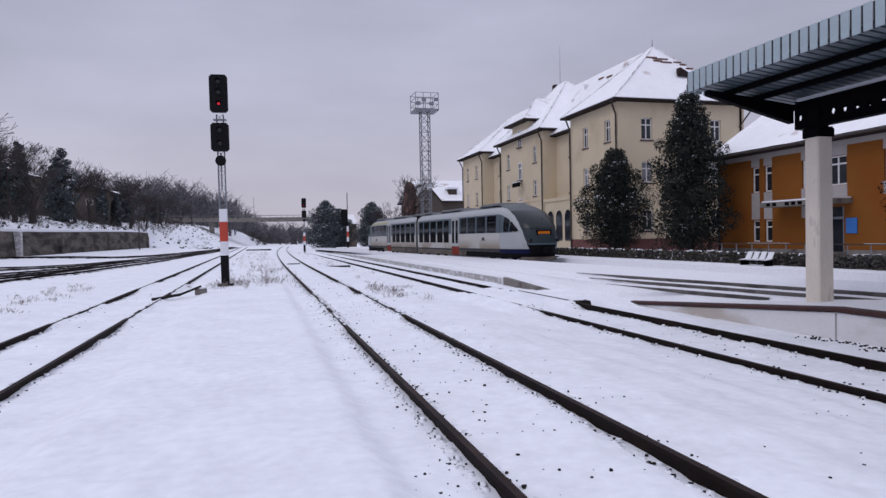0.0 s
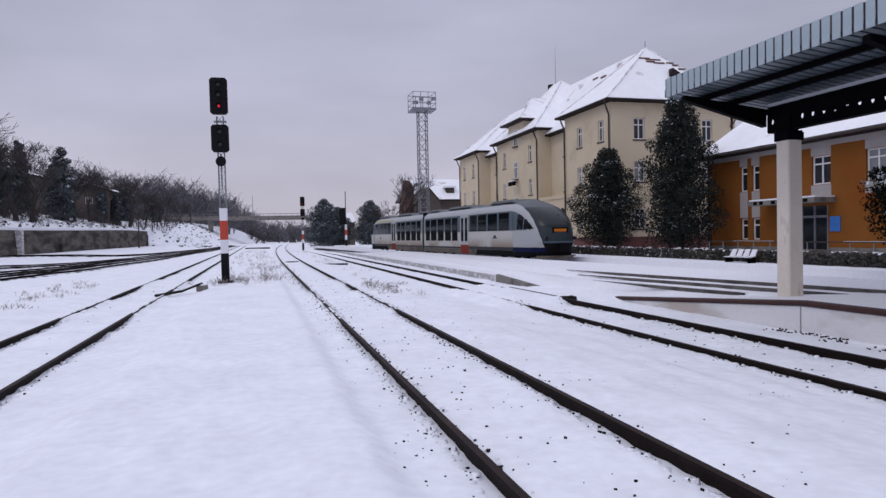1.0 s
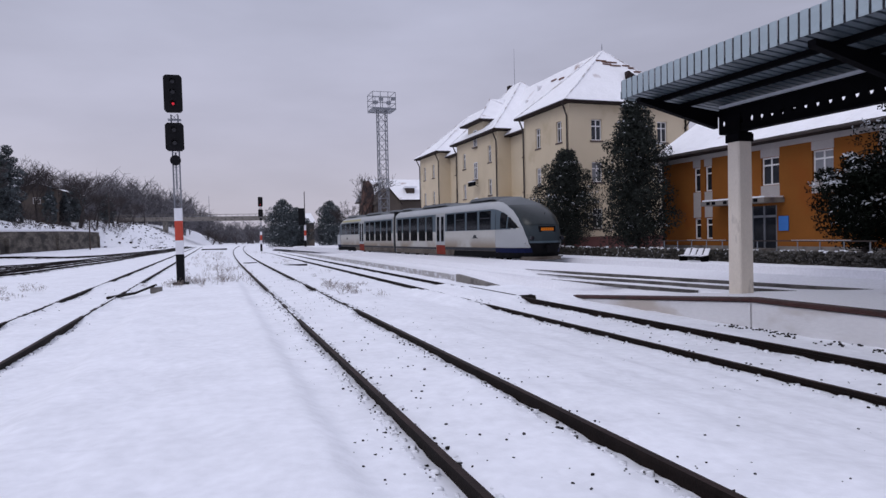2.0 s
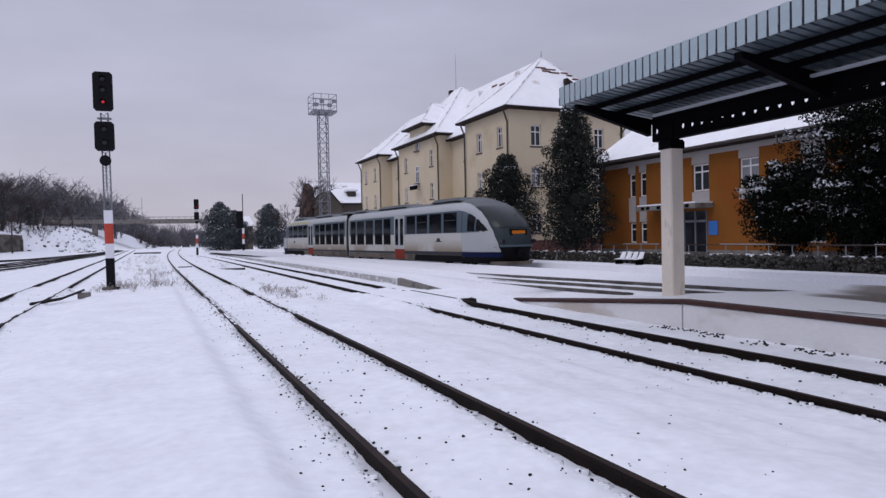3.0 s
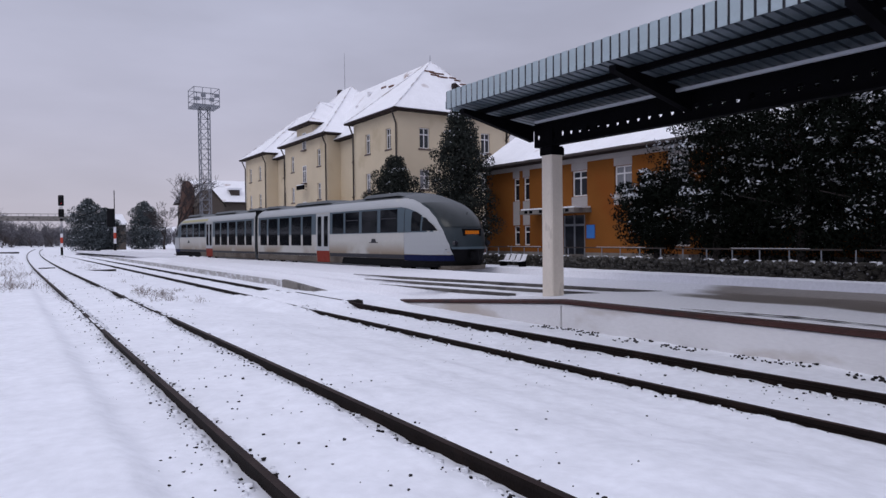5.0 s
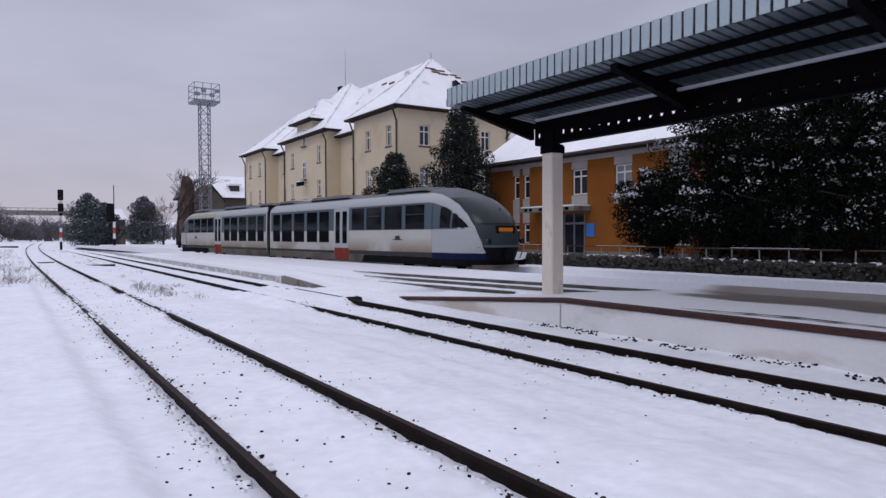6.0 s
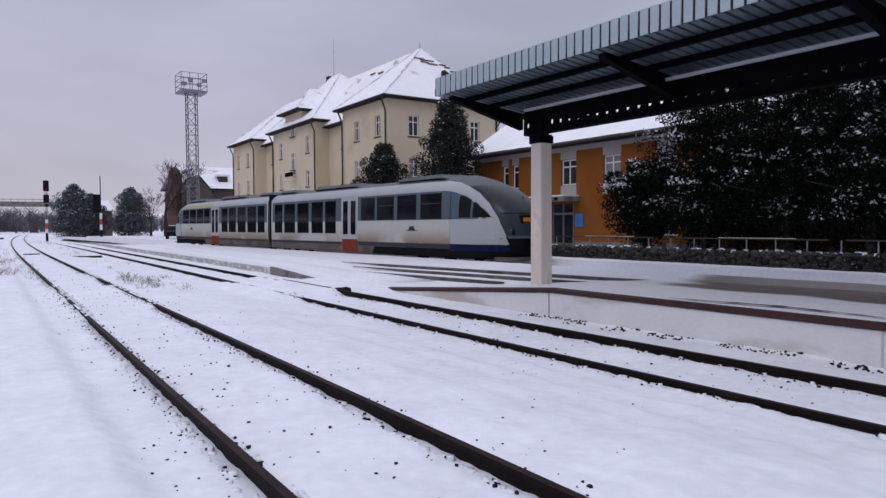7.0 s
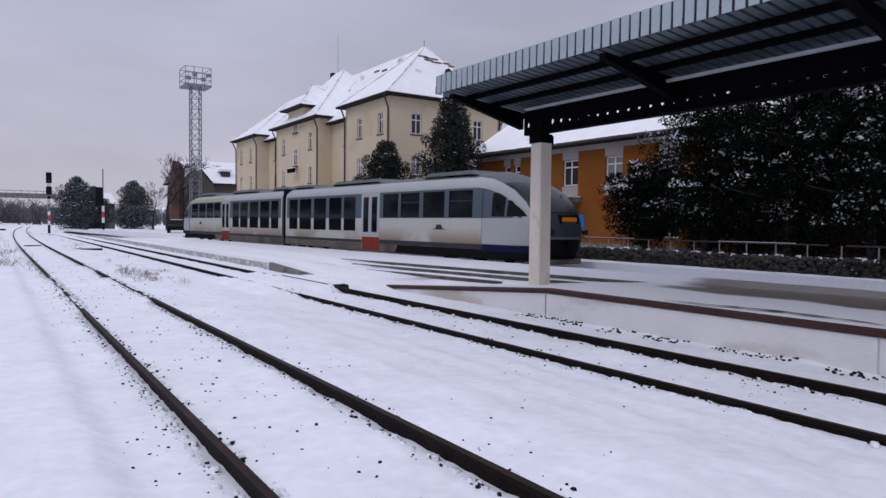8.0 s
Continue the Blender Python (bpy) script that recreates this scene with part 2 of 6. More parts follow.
T_DARK = material("railcar_dark_skirt", (0.010, 0.010, 0.011), 0.8, vary=0.2, spec=0.03)
T_BLUE = material("railcar_blue", (0.008, 0.012, 0.045), 0.6, vary=0.15, spec=0.05)
T_RED = material("railcar_red", (0.19, 0.036, 0.026), 0.7, vary=0.15, spec=0.05)
T_GLASS = material("railcar_glass", (0.004, 0.005, 0.007), 0.06, vary=0.2, bump=0.0, spec=0.12)
T_SCREEN = material("railcar_windscreen", (0.016, 0.021, 0.023), 0.28, vary=0.2, bump=0.0, spec=0.25)
T_BLACK = material("railcar_black_rubber", (0.004, 0.004, 0.005), 0.7, vary=0.2, bump=0.0, spec=0.1)
SIGN_BLUE = material("blue_notice_board", (0.035, 0.16, 0.48), 0.5, vary=0.05)
BENCH_WHITE = material("white_bench_slat", (0.75, 0.75, 0.78), 0.5, vary=0.05)


def platform_material():
    """Trodden snow that has melted to wet asphalt under the roof."""
    m = bpy.data.materials.new("platform_snow_and_asphalt")
    m.use_nodes = True
    n, l = m.node_tree.nodes, m.node_tree.links
    b = n["Principled BSDF"]
    co = n.new("ShaderNodeTexCoord")
    sep = n.new("ShaderNodeSeparateXYZ")
    l.new(co.outputs["Object"], sep.inputs[0])
    mp = n.new("ShaderNodeMapping")
    mp.inputs["Scale"].default_value = (1.1, 0.35, 1)
    l.new(co.outputs["Object"], mp.inputs[0])
    nz, fine = n.new("ShaderNodeTexNoise"), n.new("ShaderNodeTexNoise")
    nz.inputs["Scale"].default_value, nz.inputs["Detail"].default_value = 1.1, 7.0
    fine.inputs["Scale"].default_value, fine.inputs["Detail"].default_value = 12.0, 4.0
    l.new(mp.outputs[0], nz.inputs["Vector"])
    l.new(co.outputs["Object"], fine.inputs["Vector"])

    def band(socket, a, c):
        r = n.new("ShaderNodeMapRange")
        r.interpolation_type = "SMOOTHSTEP"
        r.inputs["From Min"].default_value, r.inputs["From Max"].default_value = a, c
        l.new(socket, r.inputs["Value"])
        return r.outputs[0]

    def times(p, q, op="MULTIPLY"):
        k = n.new("ShaderNodeMath")
        k.operation = op
        for i, v in enumerate((p, q)):
            if isinstance(v, float):
                k.inputs[i].default_value = v
            else:
                l.new(v, k.inputs[i])
        return k.outputs[0]

    area = times(times(band(sep.outputs["X"], 12.2, 13.8), band(sep.outputs["X"], 17.6, 16.6)), band(sep.outputs["Y"], 13.2, 9.0))
    wet = band(times(area, times(nz.outputs[0], 0.9), "ADD"), 1.00, 1.30)
    mix = n.new("ShaderNodeMix")
    mix.data_type = "RGBA"
    mix.inputs[6].default_value, mix.inputs[7].default_value = (0.80, 0.80, 0.84, 1), (0.22, 0.185, 0.16, 1)
    l.new(wet, mix.inputs["Factor"])
    var = n.new("ShaderNodeMix")
    var.data_type, var.blend_type = "RGBA", "MULTIPLY"
    var.inputs["Factor"].default_value = 1.0
    vr = n.new("ShaderNodeMapRange")
    vr.inputs["To Min"].default_value, vr.inputs["To Max"].default_value = 0.85, 1.12
    l.new(fine.outputs[0], vr.inputs["Value"])
    l.new(mix.outputs[2], var.inputs[6])
    l.new(vr.outputs[0], var.inputs[7])
    l.new(var.outputs[2], b.inputs["Base Color"])
    ro = n.new("ShaderNodeMapRange")
    ro.inputs["To Min"].default_value, ro.inputs["To Max"].default_value = 0.6, 0.3
    l.new(wet, ro.inputs["Value"])
    l.new(ro.outputs[0], b.inputs["Roughness"])
    bp = n.new("ShaderNodeBump")
    bp.inputs["Strength"].default_value, bp.inputs["Distance"].default_value = 0.4, 0.02
    l.new(fine.outputs[0], bp.inputs["Height"])
    l.new(bp.outputs[0], b.inputs["Normal"])
    return m


PLATFORM = platform_material()


# ---- mesh helpers ----
class Shape:
    """Collects faces with materials, to become one mesh."""

    def __init__(self):
        self.v, self.f, self.m = [], [], []

    def face(self, pts, mat=0):
        k = len(self.v)
        self.v.extend(tuple(p) for p in pts)
        self.f.append(tuple(range(k, k + len(pts))))
        self.m.append(mat)

    def box(self, x0, x1, y0, y1, z0, z1, mat=0, bevel=0.0):
        b = min(bevel, (x1 - x0) / 3, (y1 - y0) / 3)
        ring = [(x0 + b, y0), (x1 - b, y0), (x1, y0 + b), (x1, y1 - b), (x1 - b, y1), (x0 + b, y1), (x0, y1 - b), (x0, y0 + b)] if b else [(x0, y0), (x1, y0), (x1, y1), (x0, y1)]
        self.prism(ring, z0, z1, mat)
        return self

    def prism(self, ring, z0, z1, mat=0):
        k, n = len(self.v), len(ring)
        self.v.extend((x, y, z0) for x, y in ring)
        self.v.extend((x, y, z1) for x, y in ring)
        for i in range(n):
            j = (i + 1) % n
            self.f.append((k + i, k + j, k + n + j, k + n + i))
            self.m.append(mat)
        self.f.append(tuple(range(k + n - 1, k - 1, -1)))
        self.f.append(tuple(range(k + n, k + 2 * n)))
        self.m.extend((mat, mat))
        return self

    def tube(self, a, b, r0, r1=None, n=6, mat=0, caps=True):
        r1 = r0 if r1 is None else r1
        a, b = Vector(a), Vector(b)
        d = (b - a).normalized()
        s = d.orthogonal().normalized()
        t = d.cross(s)
        k = len(self.v)
        for c, r in ((a, r0), (b, r1)):
            for i in range(n):
                w = 2 * math.pi * i / n + 0.4
                self.v.append(tuple(c + (s * math.cos(w) + t * math.sin(w)) * r))
        for i in range(n):
            j = (i + 1) % n
            self.f.append((k + i, k + j, k + n + j, k + n + i))
            self.m.append(mat)
        if caps:
            self.f.append(tuple(range(k + n - 1, k - 1, -1)))
            self.f.append(tuple(range(k + n, k + 2 * n)))
            self.m.extend((mat, mat))
        return self

    def grid(self, rows, mat=0):
        """rows: lists of points of equal length."""
        k, w = len(self.v), len(rows[0])
        for r in rows:
            self.v.extend(tuple(p) for p in r)
        for i in range(len(rows) - 1):
            for j in range(w - 1):
                a = k + i * w + j
                self.f.append((a, a + 1, a + w + 1, a + w))
                self.m.append(mat)
        return self

    def mesh(self, name, mats, smooth=False):
        me = bpy.data.meshes.new(name)
        me.from_pydata(self.v, [], self.f)
        for m in mats if isinstance(mats, (list, tuple)) else [mats]:
            me.materials.append(m)
        me.polygons.foreach_set("material_index", self.m)
        me.polygons.foreach_set("use_smooth", [smooth] * len(self.f))
        me.update()
        return me


def part(name, shape, mats, parent=None, label="", smooth=False):
    ob = new(name, shape.mesh(name, mats, smooth))
    ob.parent = parent
    return tagged(ob, label)


def thing(name, label, category, m=None, group="", kind=""):
    ob = new(name)
    if m is not None:
        ob.matrix_basis = m
    return tagged(ob, label, category, group, kind)


def shared(name, me, m, parent=None):
    ob = new(name, me)
    ob.parent = parent
    ob.matrix_basis = m
    return ob


def smooth_step(a, b, v):
    t = min(1.0, max(0.0, (v - a) / (b - a)))
    return t * t * (3 - 2 * t)


def fbm(x, y, s):
    return noise.noise(Vector((x * s, y * s, 3.7))) + 0.5 * noise.noise(Vector((x * s * 2.1, y * s * 2.1, 9.1)))


# ---- the ground: one sheet of snow to the horizon ----
TRAIN_TURN = radians(3.7)


def train_side(y):
    """x of the railcar's near side at y."""
    return 16.0 - y * math.tan(TRAIN_TURN)


def ramp_height(y):
    """Top of the island platform along its length."""
    if y < 11.35:
        return 0.33
    if y < 20:
        return 0.33 - 0.61 * (y - 11.35) / 8.65
    if y < 23.3:
        return -0.28
    return min(-0.04, -0.28 + 0.24 * (y - 23.3) / 5.0)


def slope_height(x, y):
    """The bank behind the retaining wall."""
    past = smooth_step(176, 186, y)
    d = -26.4 - x
    walled = (3.05 + 0.9 * smooth_step(70, 170, y)) * smooth_step(-0.2, 0.3, d) + 0.22 * min(max(d, 0), 50)
    e = min(-19.0 + 0.19 * (y - 180), 4.5) - x
    bare = min(0.45 * max(e, 0), 6.5) + 0.12 * min(max(e - 14, 0), 50)
    return walled * (1 - past) + bare * past


RAIL_LINES = ((1.66, 0.0), (3.22, 0.0), (7.30, -0.22), (8.83, -0.160), (-4.760, 0.0), (-3.210, 0.0))
# stretches where drifted snow reaches the rail heads
COVERED = {1.66: ((15.2, 23.8),), 3.22: ((16.6, 23.6), (26.5, 30.0)), -3.210: ((18.4, 24.6), (27.0, 33.0)), -4.760: ((18.0, 23.9), (30.0, 35.0)), 7.30: ((17.8, 25.2),), 8.83: ((24.0, 26.5),)}


def snow_over(rail_x, y):
    """How far drifted snow covers a rail at y, 0 to 1."""
    c = 0.0
    for y0, y1 in COVERED.get(rail_x, ()):
        c = max(c, smooth_step(y0 - 0.5, y0 + 0.4, y) * (1 - smooth_step(y1 - 0.6, y1 + 0.6, y)))
    return c * min(1.0, max(0.0, 0.88 + 0.5 * noise.noise(Vector((rail_x, y * 1.1, 7.0)))))


PRINTS = {}
_steps = random.Random(64)
for _trail, (_x, _y0, _y1) in enumerate(((-0.75, 4.6, 21.0), (-1.25, 6.0, 15.0))):
    _y, _k = _y0, 0
    while _y < _y1:
        _p = (_x + (0.13 if _k % 2 else -0.13) + _steps.uniform(-0.10, 0.10) + 0.25 * math.sin(_y * 0.5), _y, _steps.uniform(-0.3, 0.3), _steps.uniform(0.012, 0.030))
        for _c in (-1, 0, 1):
            PRINTS.setdefault(int(_y) + _c, []).append(_p)
        _y += _steps.uniform(0.45, 0.75)
        _k += 1


def footprints(x, y):
    """Depth of the shallow, half-filled footprints along the mound."""
    d = 0.0
    for px, py, turn, deep in PRINTS.get(int(y), ()):
        u, v = (x - px) + turn * (y - py), y - py
        q = (u / 0.10) ** 2 + (v / 0.21) ** 2
        if q < 2.2:
            d = max(d, deep * (1 - smooth_step(0.3, 2.2, q)))
    return d


def ground_height(x, y):
    z = -0.09
    z += 0.12 * smooth_step(-2.35, -1.8, x) * (1 - smooth_step(0.72, 1.10, x)) * (1 - 0.6 * smooth_step(26, 34, y))
    z -= 0.208 * smooth_step(4.0, 6.9, x) * (1 - smooth_step(60, 140, y))
    if 6.3 < x < 11 and 17.5 < y < 25:
        z += 0.15 * smooth_step(6.3, 7.0, x) * smooth_step(18.0, 19.2, y) * (1 - smooth_step(23.2, 24.4, y))
    if 8.0 < x < 10.5 and y < 19:
        z += 0.03 * smooth_step(8.0, 8.6, x) * (1 - smooth_step(9.3, 10.4, x)) * (1 - smooth_step(16.5, 18.5, y))
    if 4.0 < x < 7.0 and y < 40:
        z += 0.030 * noise.noise(Vector((x * 2.8, y * 0.13, 5.0))) * smooth_step(4.0, 4.5, x) * (1 - smooth_step(6.6, 7.0, x))
    if -9 < x < -5.2:
        z += 0.08 * smooth_step(-5.2, -6.0, x) * (1 - smooth_step(-8.0, -9.0, x))
    soft = 0.0 if abs(abs(x - 2.44) - 0.78) < 0.12 or abs(abs(x - 8.065) - 0.765) < 0.12 else 1.0
    z += 0.040 * soft * fbm(x, y, 0.8) + 0.014 * soft * fbm(x + 40, y, 3.0)
    if -1.9 < x < 0.7 and y < 24:
        z -= 0.030 * max(0.0, noise.noise(Vector((x * 2.6, y * 1.5, 21.0))) - 0.25) + footprints(x, y)
    if 1.0 < x < 4.0 or 6.8 < x < 10.5 or -5.4 < x < -2.2:
        if y < 32:
            # trodden, lumpy snow with small pits between and beside the rails
            z += 0.017 * soft * noise.noise(Vector((x * 5.5, y * 5.5, 2.0)))
            z -= 0.055 * soft * max(0.0, noise.noise(Vector((x * 3.4, y * 3.4, 14.0))) - 0.30)
    for rail_x, top in RAIL_LINES:
        gap = abs(x - rail_x)
        if gap < 0.24 and y < 60:
            near = 1 - smooth_step(0.06, 0.24, gap)
            scoop = 0.022 + (0.030 if rail_x < 5 else 0.0) * (1 - smooth_step(4.0, 10.0, y)) + 0.026 * noise.noise(Vector((rail_x * 3, y * 1.7, 4.0))) + 0.022 * noise.noise(Vector((rail_x * 3, y * 6.0, 9.0)))
            if 18.5 < y < 24 and rail_x > 5:
                scoop = 0.0
            c = snow_over(rail_x, y)
            z = (z - scoop * near) * (1 - c * near) + (top - 0.012) * c * near
    if x > 11.2 and y < 110:
        z = -0.5
    if x < -14:
        z += 0.62 * smooth_step(-14, -24, x)
    if x < -26.4 or y > 176 and x < 8:
        z += slope_height(x, y) + 0.35 * fbm(x, y, 0.12) * smooth_step(-27, -32, x)
    # distant rising land
    far = max(0.0, math.hypot(x, y) - 260)
    z += min(20.0, far * 0.04) * smooth_step(40, 200, abs(x - 6)) * smooth_step(0, 150, far)
    return z


def spaced(pairs):
    out = []
    for a, b, step in pairs:
        k = max(1, round((b - a) / step))
        out += [a + (b - a) * i / k for i in range(k)]
    return out + [pairs[-1][1]]


XS = spaced([(-1500, -300, 150), (-300, -90, 15), (-90, -26.5, 2.5), (-26.5, -25.9, 0.3), (-25.9, -9, 1.2), (-9, -5, 0.3), (-5, 10.7, 0.08), (10.7, 12, 0.4), (12, 60, 6), (60, 300, 30), (300, 1500, 150)])
YS = spaced([(-300, -40, 40), (-40, 2, 3), (2, 18, 0.13), (18, 30, 0.22), (30, 60, 0.7), (60, 180, 3), (180, 400, 12), (400, 2400, 120)])
sh = Shape()
sh.grid([[(x, y, ground_height(x, y)) for x in XS] for y in YS])
tagged(part("ground", sh, SNOW, smooth=True), "snow-covered railway yard with faint footprints", "ground", kind="structure")


# ---- tracks ----
def rail_shape(path, z, into, gap=()):
    """One rail along a list of (x, y); head, web and foot."""
    prof = [(-0.036, 0), (0.036, 0), (0.036, -0.045), (0.012, -0.055), (0.012, -0.17), (0.07, -0.22), (-0.07, -0.22), (-0.012, -0.17), (-0.012, -0.055), (-0.036, -0.045)]
    rows = []
    for i, (x, y) in enumerate(path):
        a, b = path[max(0, i - 1)], path[min(len(path) - 1, i + 1)]
        d = Vector((b[0] - a[0], b[1] - a[1])).normalized()
        top = z(x, y) if callable(z) else z
        rows.append([(x + d.y * px, y - d.x * px, top + pz) for px, pz in prof + prof[:1]])
    base = len(into.m)
    into.grid(rows)
    for k in range(base, len(into.m)):
        if (k - base) % len(prof) == 0:
            into.m[k] = 1


def rail(name, path, z, parent, label):
    s = Shape()
    rail_shape(path, z, s)
    return part(name, s, [RUST, RAIL_TOP], parent)


def line(x, y0, y1, step=4.0, bend=0.0, start=70.0):
    k = int((y1 - y0) / step)
    return [(x + (bend * max(0.0, y0 + i * step - start) ** 2), y0 + i * step) for i in range(k + 1)]


def track(name, label, x, z, y0, y1, gauge=1.51, bend=0.0, start=70.0):
    t = thing(name, label, "railway track", kind="structure")
    for side in (-1, 1):
        rail("rail", line(x + side * gauge / 2, y0, y1, 4.0, bend, start), z, t, label)
    return t


track("track_1", "rusty rails half buried in snow beside the signal", -3.985, 0.0, -10, 200, 1.55)
track("track_2", "rusty rails in snow with scattered ballast", 2.44, 0.0, -10, 190, 1.56, 0.00021, 40)
t3 = thing("track_3", "rusty rails in snow beside the white platform wall", "railway track", kind="structure")
rail("rail", line(7.30, -10, 19.3, 0.9), -0.22, t3, "")
rail("rail", line(8.83, -10, 19.3, 0.9), -0.160, t3, "")
track("track_3_far", "rusty rails in snow beside the far platform", 8.065, -0.20, 23.6, 230, 1.53, -0.00011, 40)

# the rails go on through the foot crossing, flush with the snow
t3 = thing("track_3_crossing", "rails lying flush in the snow of the foot crossing", "railway track", kind="structure")
for rail_x in (7.30, 8.83):
    rail("rail", line(rail_x, 19.3, 23.7, 0.4), lambda x, y: ground_height(x, y) + 0.014, t3, "")
sh = Shape()
for rail_x, top in RAIL_LINES:
    for y0, y1 in COVERED.get(rail_x, ()):
        y = y0
        while y < y1:
            n_ = noise.noise(Vector((rail_x * 5, y * 2.3, 1.0)))
            if n_ > -0.12 and not (rail_x > 5 and 19 < y < 24):
                w_ = 0.016 + 0.020 * min(1.0, n_ + 0.3)
                sh.box(rail_x - w_, rail_x + w_ * 0.9, y, y + 0.24, top - 0.01, top + 0.004 + 0.012 * max(0.0, n_), bevel=0.012)
            y += 0.25
tagged(part("rail_snow", sh, SNOW), "thin broken snow lying on the rail heads", "snow", kind="stuff")

# the railcar's own track, laid straight at its own angle
t4 = thing("track_4", "rails in snow under the railcar", "railway track", kind="structure")
for side in (-0.755, 0.755):
    c, s_ = math.cos(TRAIN_TURN), math.sin(TRAIN_TURN)
    base = Vector((16.0 * c * c + (1.41 + side) * c, 16.0 * c * s_ + (1.41 + side) * s_))
    rail("rail", [(base.x - s_ * q, base.y + c * q) for q in range(-30, 120, 6)], 0.25, t4, "")

# diverging sidings towards the retaining wall, on bare ballast
for k, (pts, lab) in enumerate(((((-19.5, 22), (-13.6, 39.6), (-11.2, 56), (-9.6, 80), (-7.5, 120), (-6, 200)), "siding rails on bare ballast patched with snow"),
                                (((-30.0, 62), (-24.0, 74), (-17.4, 88), (-13.0, 108), (-9.0, 160), (-8, 210)), "far siding rails on bare ballast patched with snow"),
                                (((-25.0, 36), (-18.5, 51), (-14.2, 68), (-11.3, 92), (-8.6, 130), (-7, 205)), "middle siding rails on bare ballast patched with snow"),
                                (((-22.5, 30), (-16.4, 43), (-13.0, 58), (-10.8, 78), (-8.3, 120), (-6.4, 195)), "near siding rails on bare ballast patched with snow"))):
    t = thing("siding_%d" % (k + 1), lab, "railway track", kind="structure")
    fine = []
    for i in range(len(pts) - 1):
        for j in range(6):
            f = j / 6
            p0, p1, p2, p3 = pts[max(0, i - 1)], pts[i], pts[i + 1], pts[min(len(pts) - 1, i + 2)]
            fine.append(tuple(0.5 * (2 * b + (c - a) * f + (2 * a - 5 * b + 4 * c - d) * f * f + (3 * b - a - 3 * c + d) * f ** 3) for a, b, c, d in zip(p0, p1, p2, p3)))
    bed = Shape()
    rows = []
    for i, (x, y) in enumerate(fine):
        a, b = fine[max(0, i - 1)], fine[min(len(fine) - 1, i + 1)]
        d = Vector((b[0] - a[0], b[1] - a[1])).normalized()
        rows.append([(x + d.y * w, y - d.x * w, ground_height(x + d.y * w, y - d.x * w) + hgt) for w, hgt in ((-1.35, -0.12), (-1.0, 0.03), (-0.5, 0.06), (0, 0.05), (0.5, 0.06), (1.0, 0.03), (1.35, -0.12))])
    bed.grid(rows)
    part("ballast_bed", bed, PATCHY, t, "snow with patches of bare dark ballast")
    for off in (-0.755, 0.755):
        path = []
        for i, (x, y) in enumerate(fine):
            a, b = fine[max(0, i - 1)], fine[min(len(fine) - 1, i + 1)]
            d = Vector((b[0] - a[0], b[1] - a[1])).normalized()
            path.append((x + d.y * off, y - d.x * off))
        rail("rail", path, lambda x, y: ground_height(x, y) + 0.15, t, "")

# loose ballast stones showing through the snow along the rails
rng = random.Random(5)
sh = Shape()


def pebble(shape, x, y, z, r):
    pts = []
    n = 5
    for ring, (h, q) in enumerate(((-0.5, 0.8), (0.35, 0.75))):
        for i in range(n):
            w = 2 * math.pi * i / n + rng.uniform(-0.4, 0.4)
            pts.append((x + math.cos(w) * r * q * rng.uniform(0.6, 1.2), y + math.sin(w) * r * q * rng.uniform(0.6, 1.2), z + r * h * rng.uniform(0.7, 1.2)))
    k = len(shape.v)
    shape.v.extend(pts)
    for i in range(n):
        j = (i + 1) % n
        shape.f.append((k + i, k + j, k + n + j, k + n + i))
        shape.m.append(0)
    shape.f.append(tuple(range(k + n, k + 2 * n)))
    shape.m.append(0)


for cx, half, y0, y1, count in ((2.44, 0.78, 3.0, 34, 900), (8.065, 0.765, 4.0, 19, 450), (-3.985, 0.775, 5, 30, 260)):
    for _ in range(count):
        y = y0 + (y1 - y0) * rng.random() ** 1.7
        side = rng.choice((-1, 1))
        if rng.random() < 0.55:
            x = cx + side * half + rng.choice((-1, 1)) * abs(rng.gauss(0.10, 0.10))
        else:
            x = cx + rng.uniform(-1.15, 1.15)
        if abs(abs(x - cx) - half) < 0.05:
            continue
        # clusters between the sleepers
        if math.sin(y * 2 * math.pi / 0.62 + 0.4 * math.sin(y)) < rng.uniform(-0.9, 0.6):
            continue
        r = 0.010 + 0.020 * rng.random() ** 2
        pebble(sh, x, y, ground_height(x, y) + r * 0.25, r)
for _ in range(220):
    # trodden strip between the mound and the near rail
    y = 3.6 + 18 * rng.random() ** 1.5
    x = rng.uniform(1.02, 1.60)
    if noise.noise(Vector((x * 3, y * 2.0, 31.0))) < 0.02:
        continue
    r = 0.006 + 0.016 * rng.random() ** 2
    pebble(sh, x, y, ground_height(x, y) + r * 0.1, r)
for _ in range(520):
    y = 3.6 + 20 * rng.random() ** 1.4
    x = rng.choice((rng.uniform(1.85, 3.1), rng.uniform(3.35, 4.3), rng.uniform(7.5, 8.7), rng.uniform(4.3, 7.2)))
    if noise.noise(Vector((x * 2.2, y * 2.2, 51.0))) < 0.12:
        continue
    r = 0.007 + 0.017 * rng.random() ** 2
    pebble(sh, x, y, ground_height(x, y) + r * 0.1, r)
for _ in range(300):
    y = rng.uniform(3.0, 12.0)
    if noise.noise(Vector((1.0, y * 1.6, 77.0))) < -0.12:
        continue
    x = 10.36 + rng.gauss(0, 0.13)
    pebble(sh, min(x, 10.52), y, ground_height(x, y) + 0.012, rng.uniform(0.016, 0.04))
lumps = Shape()
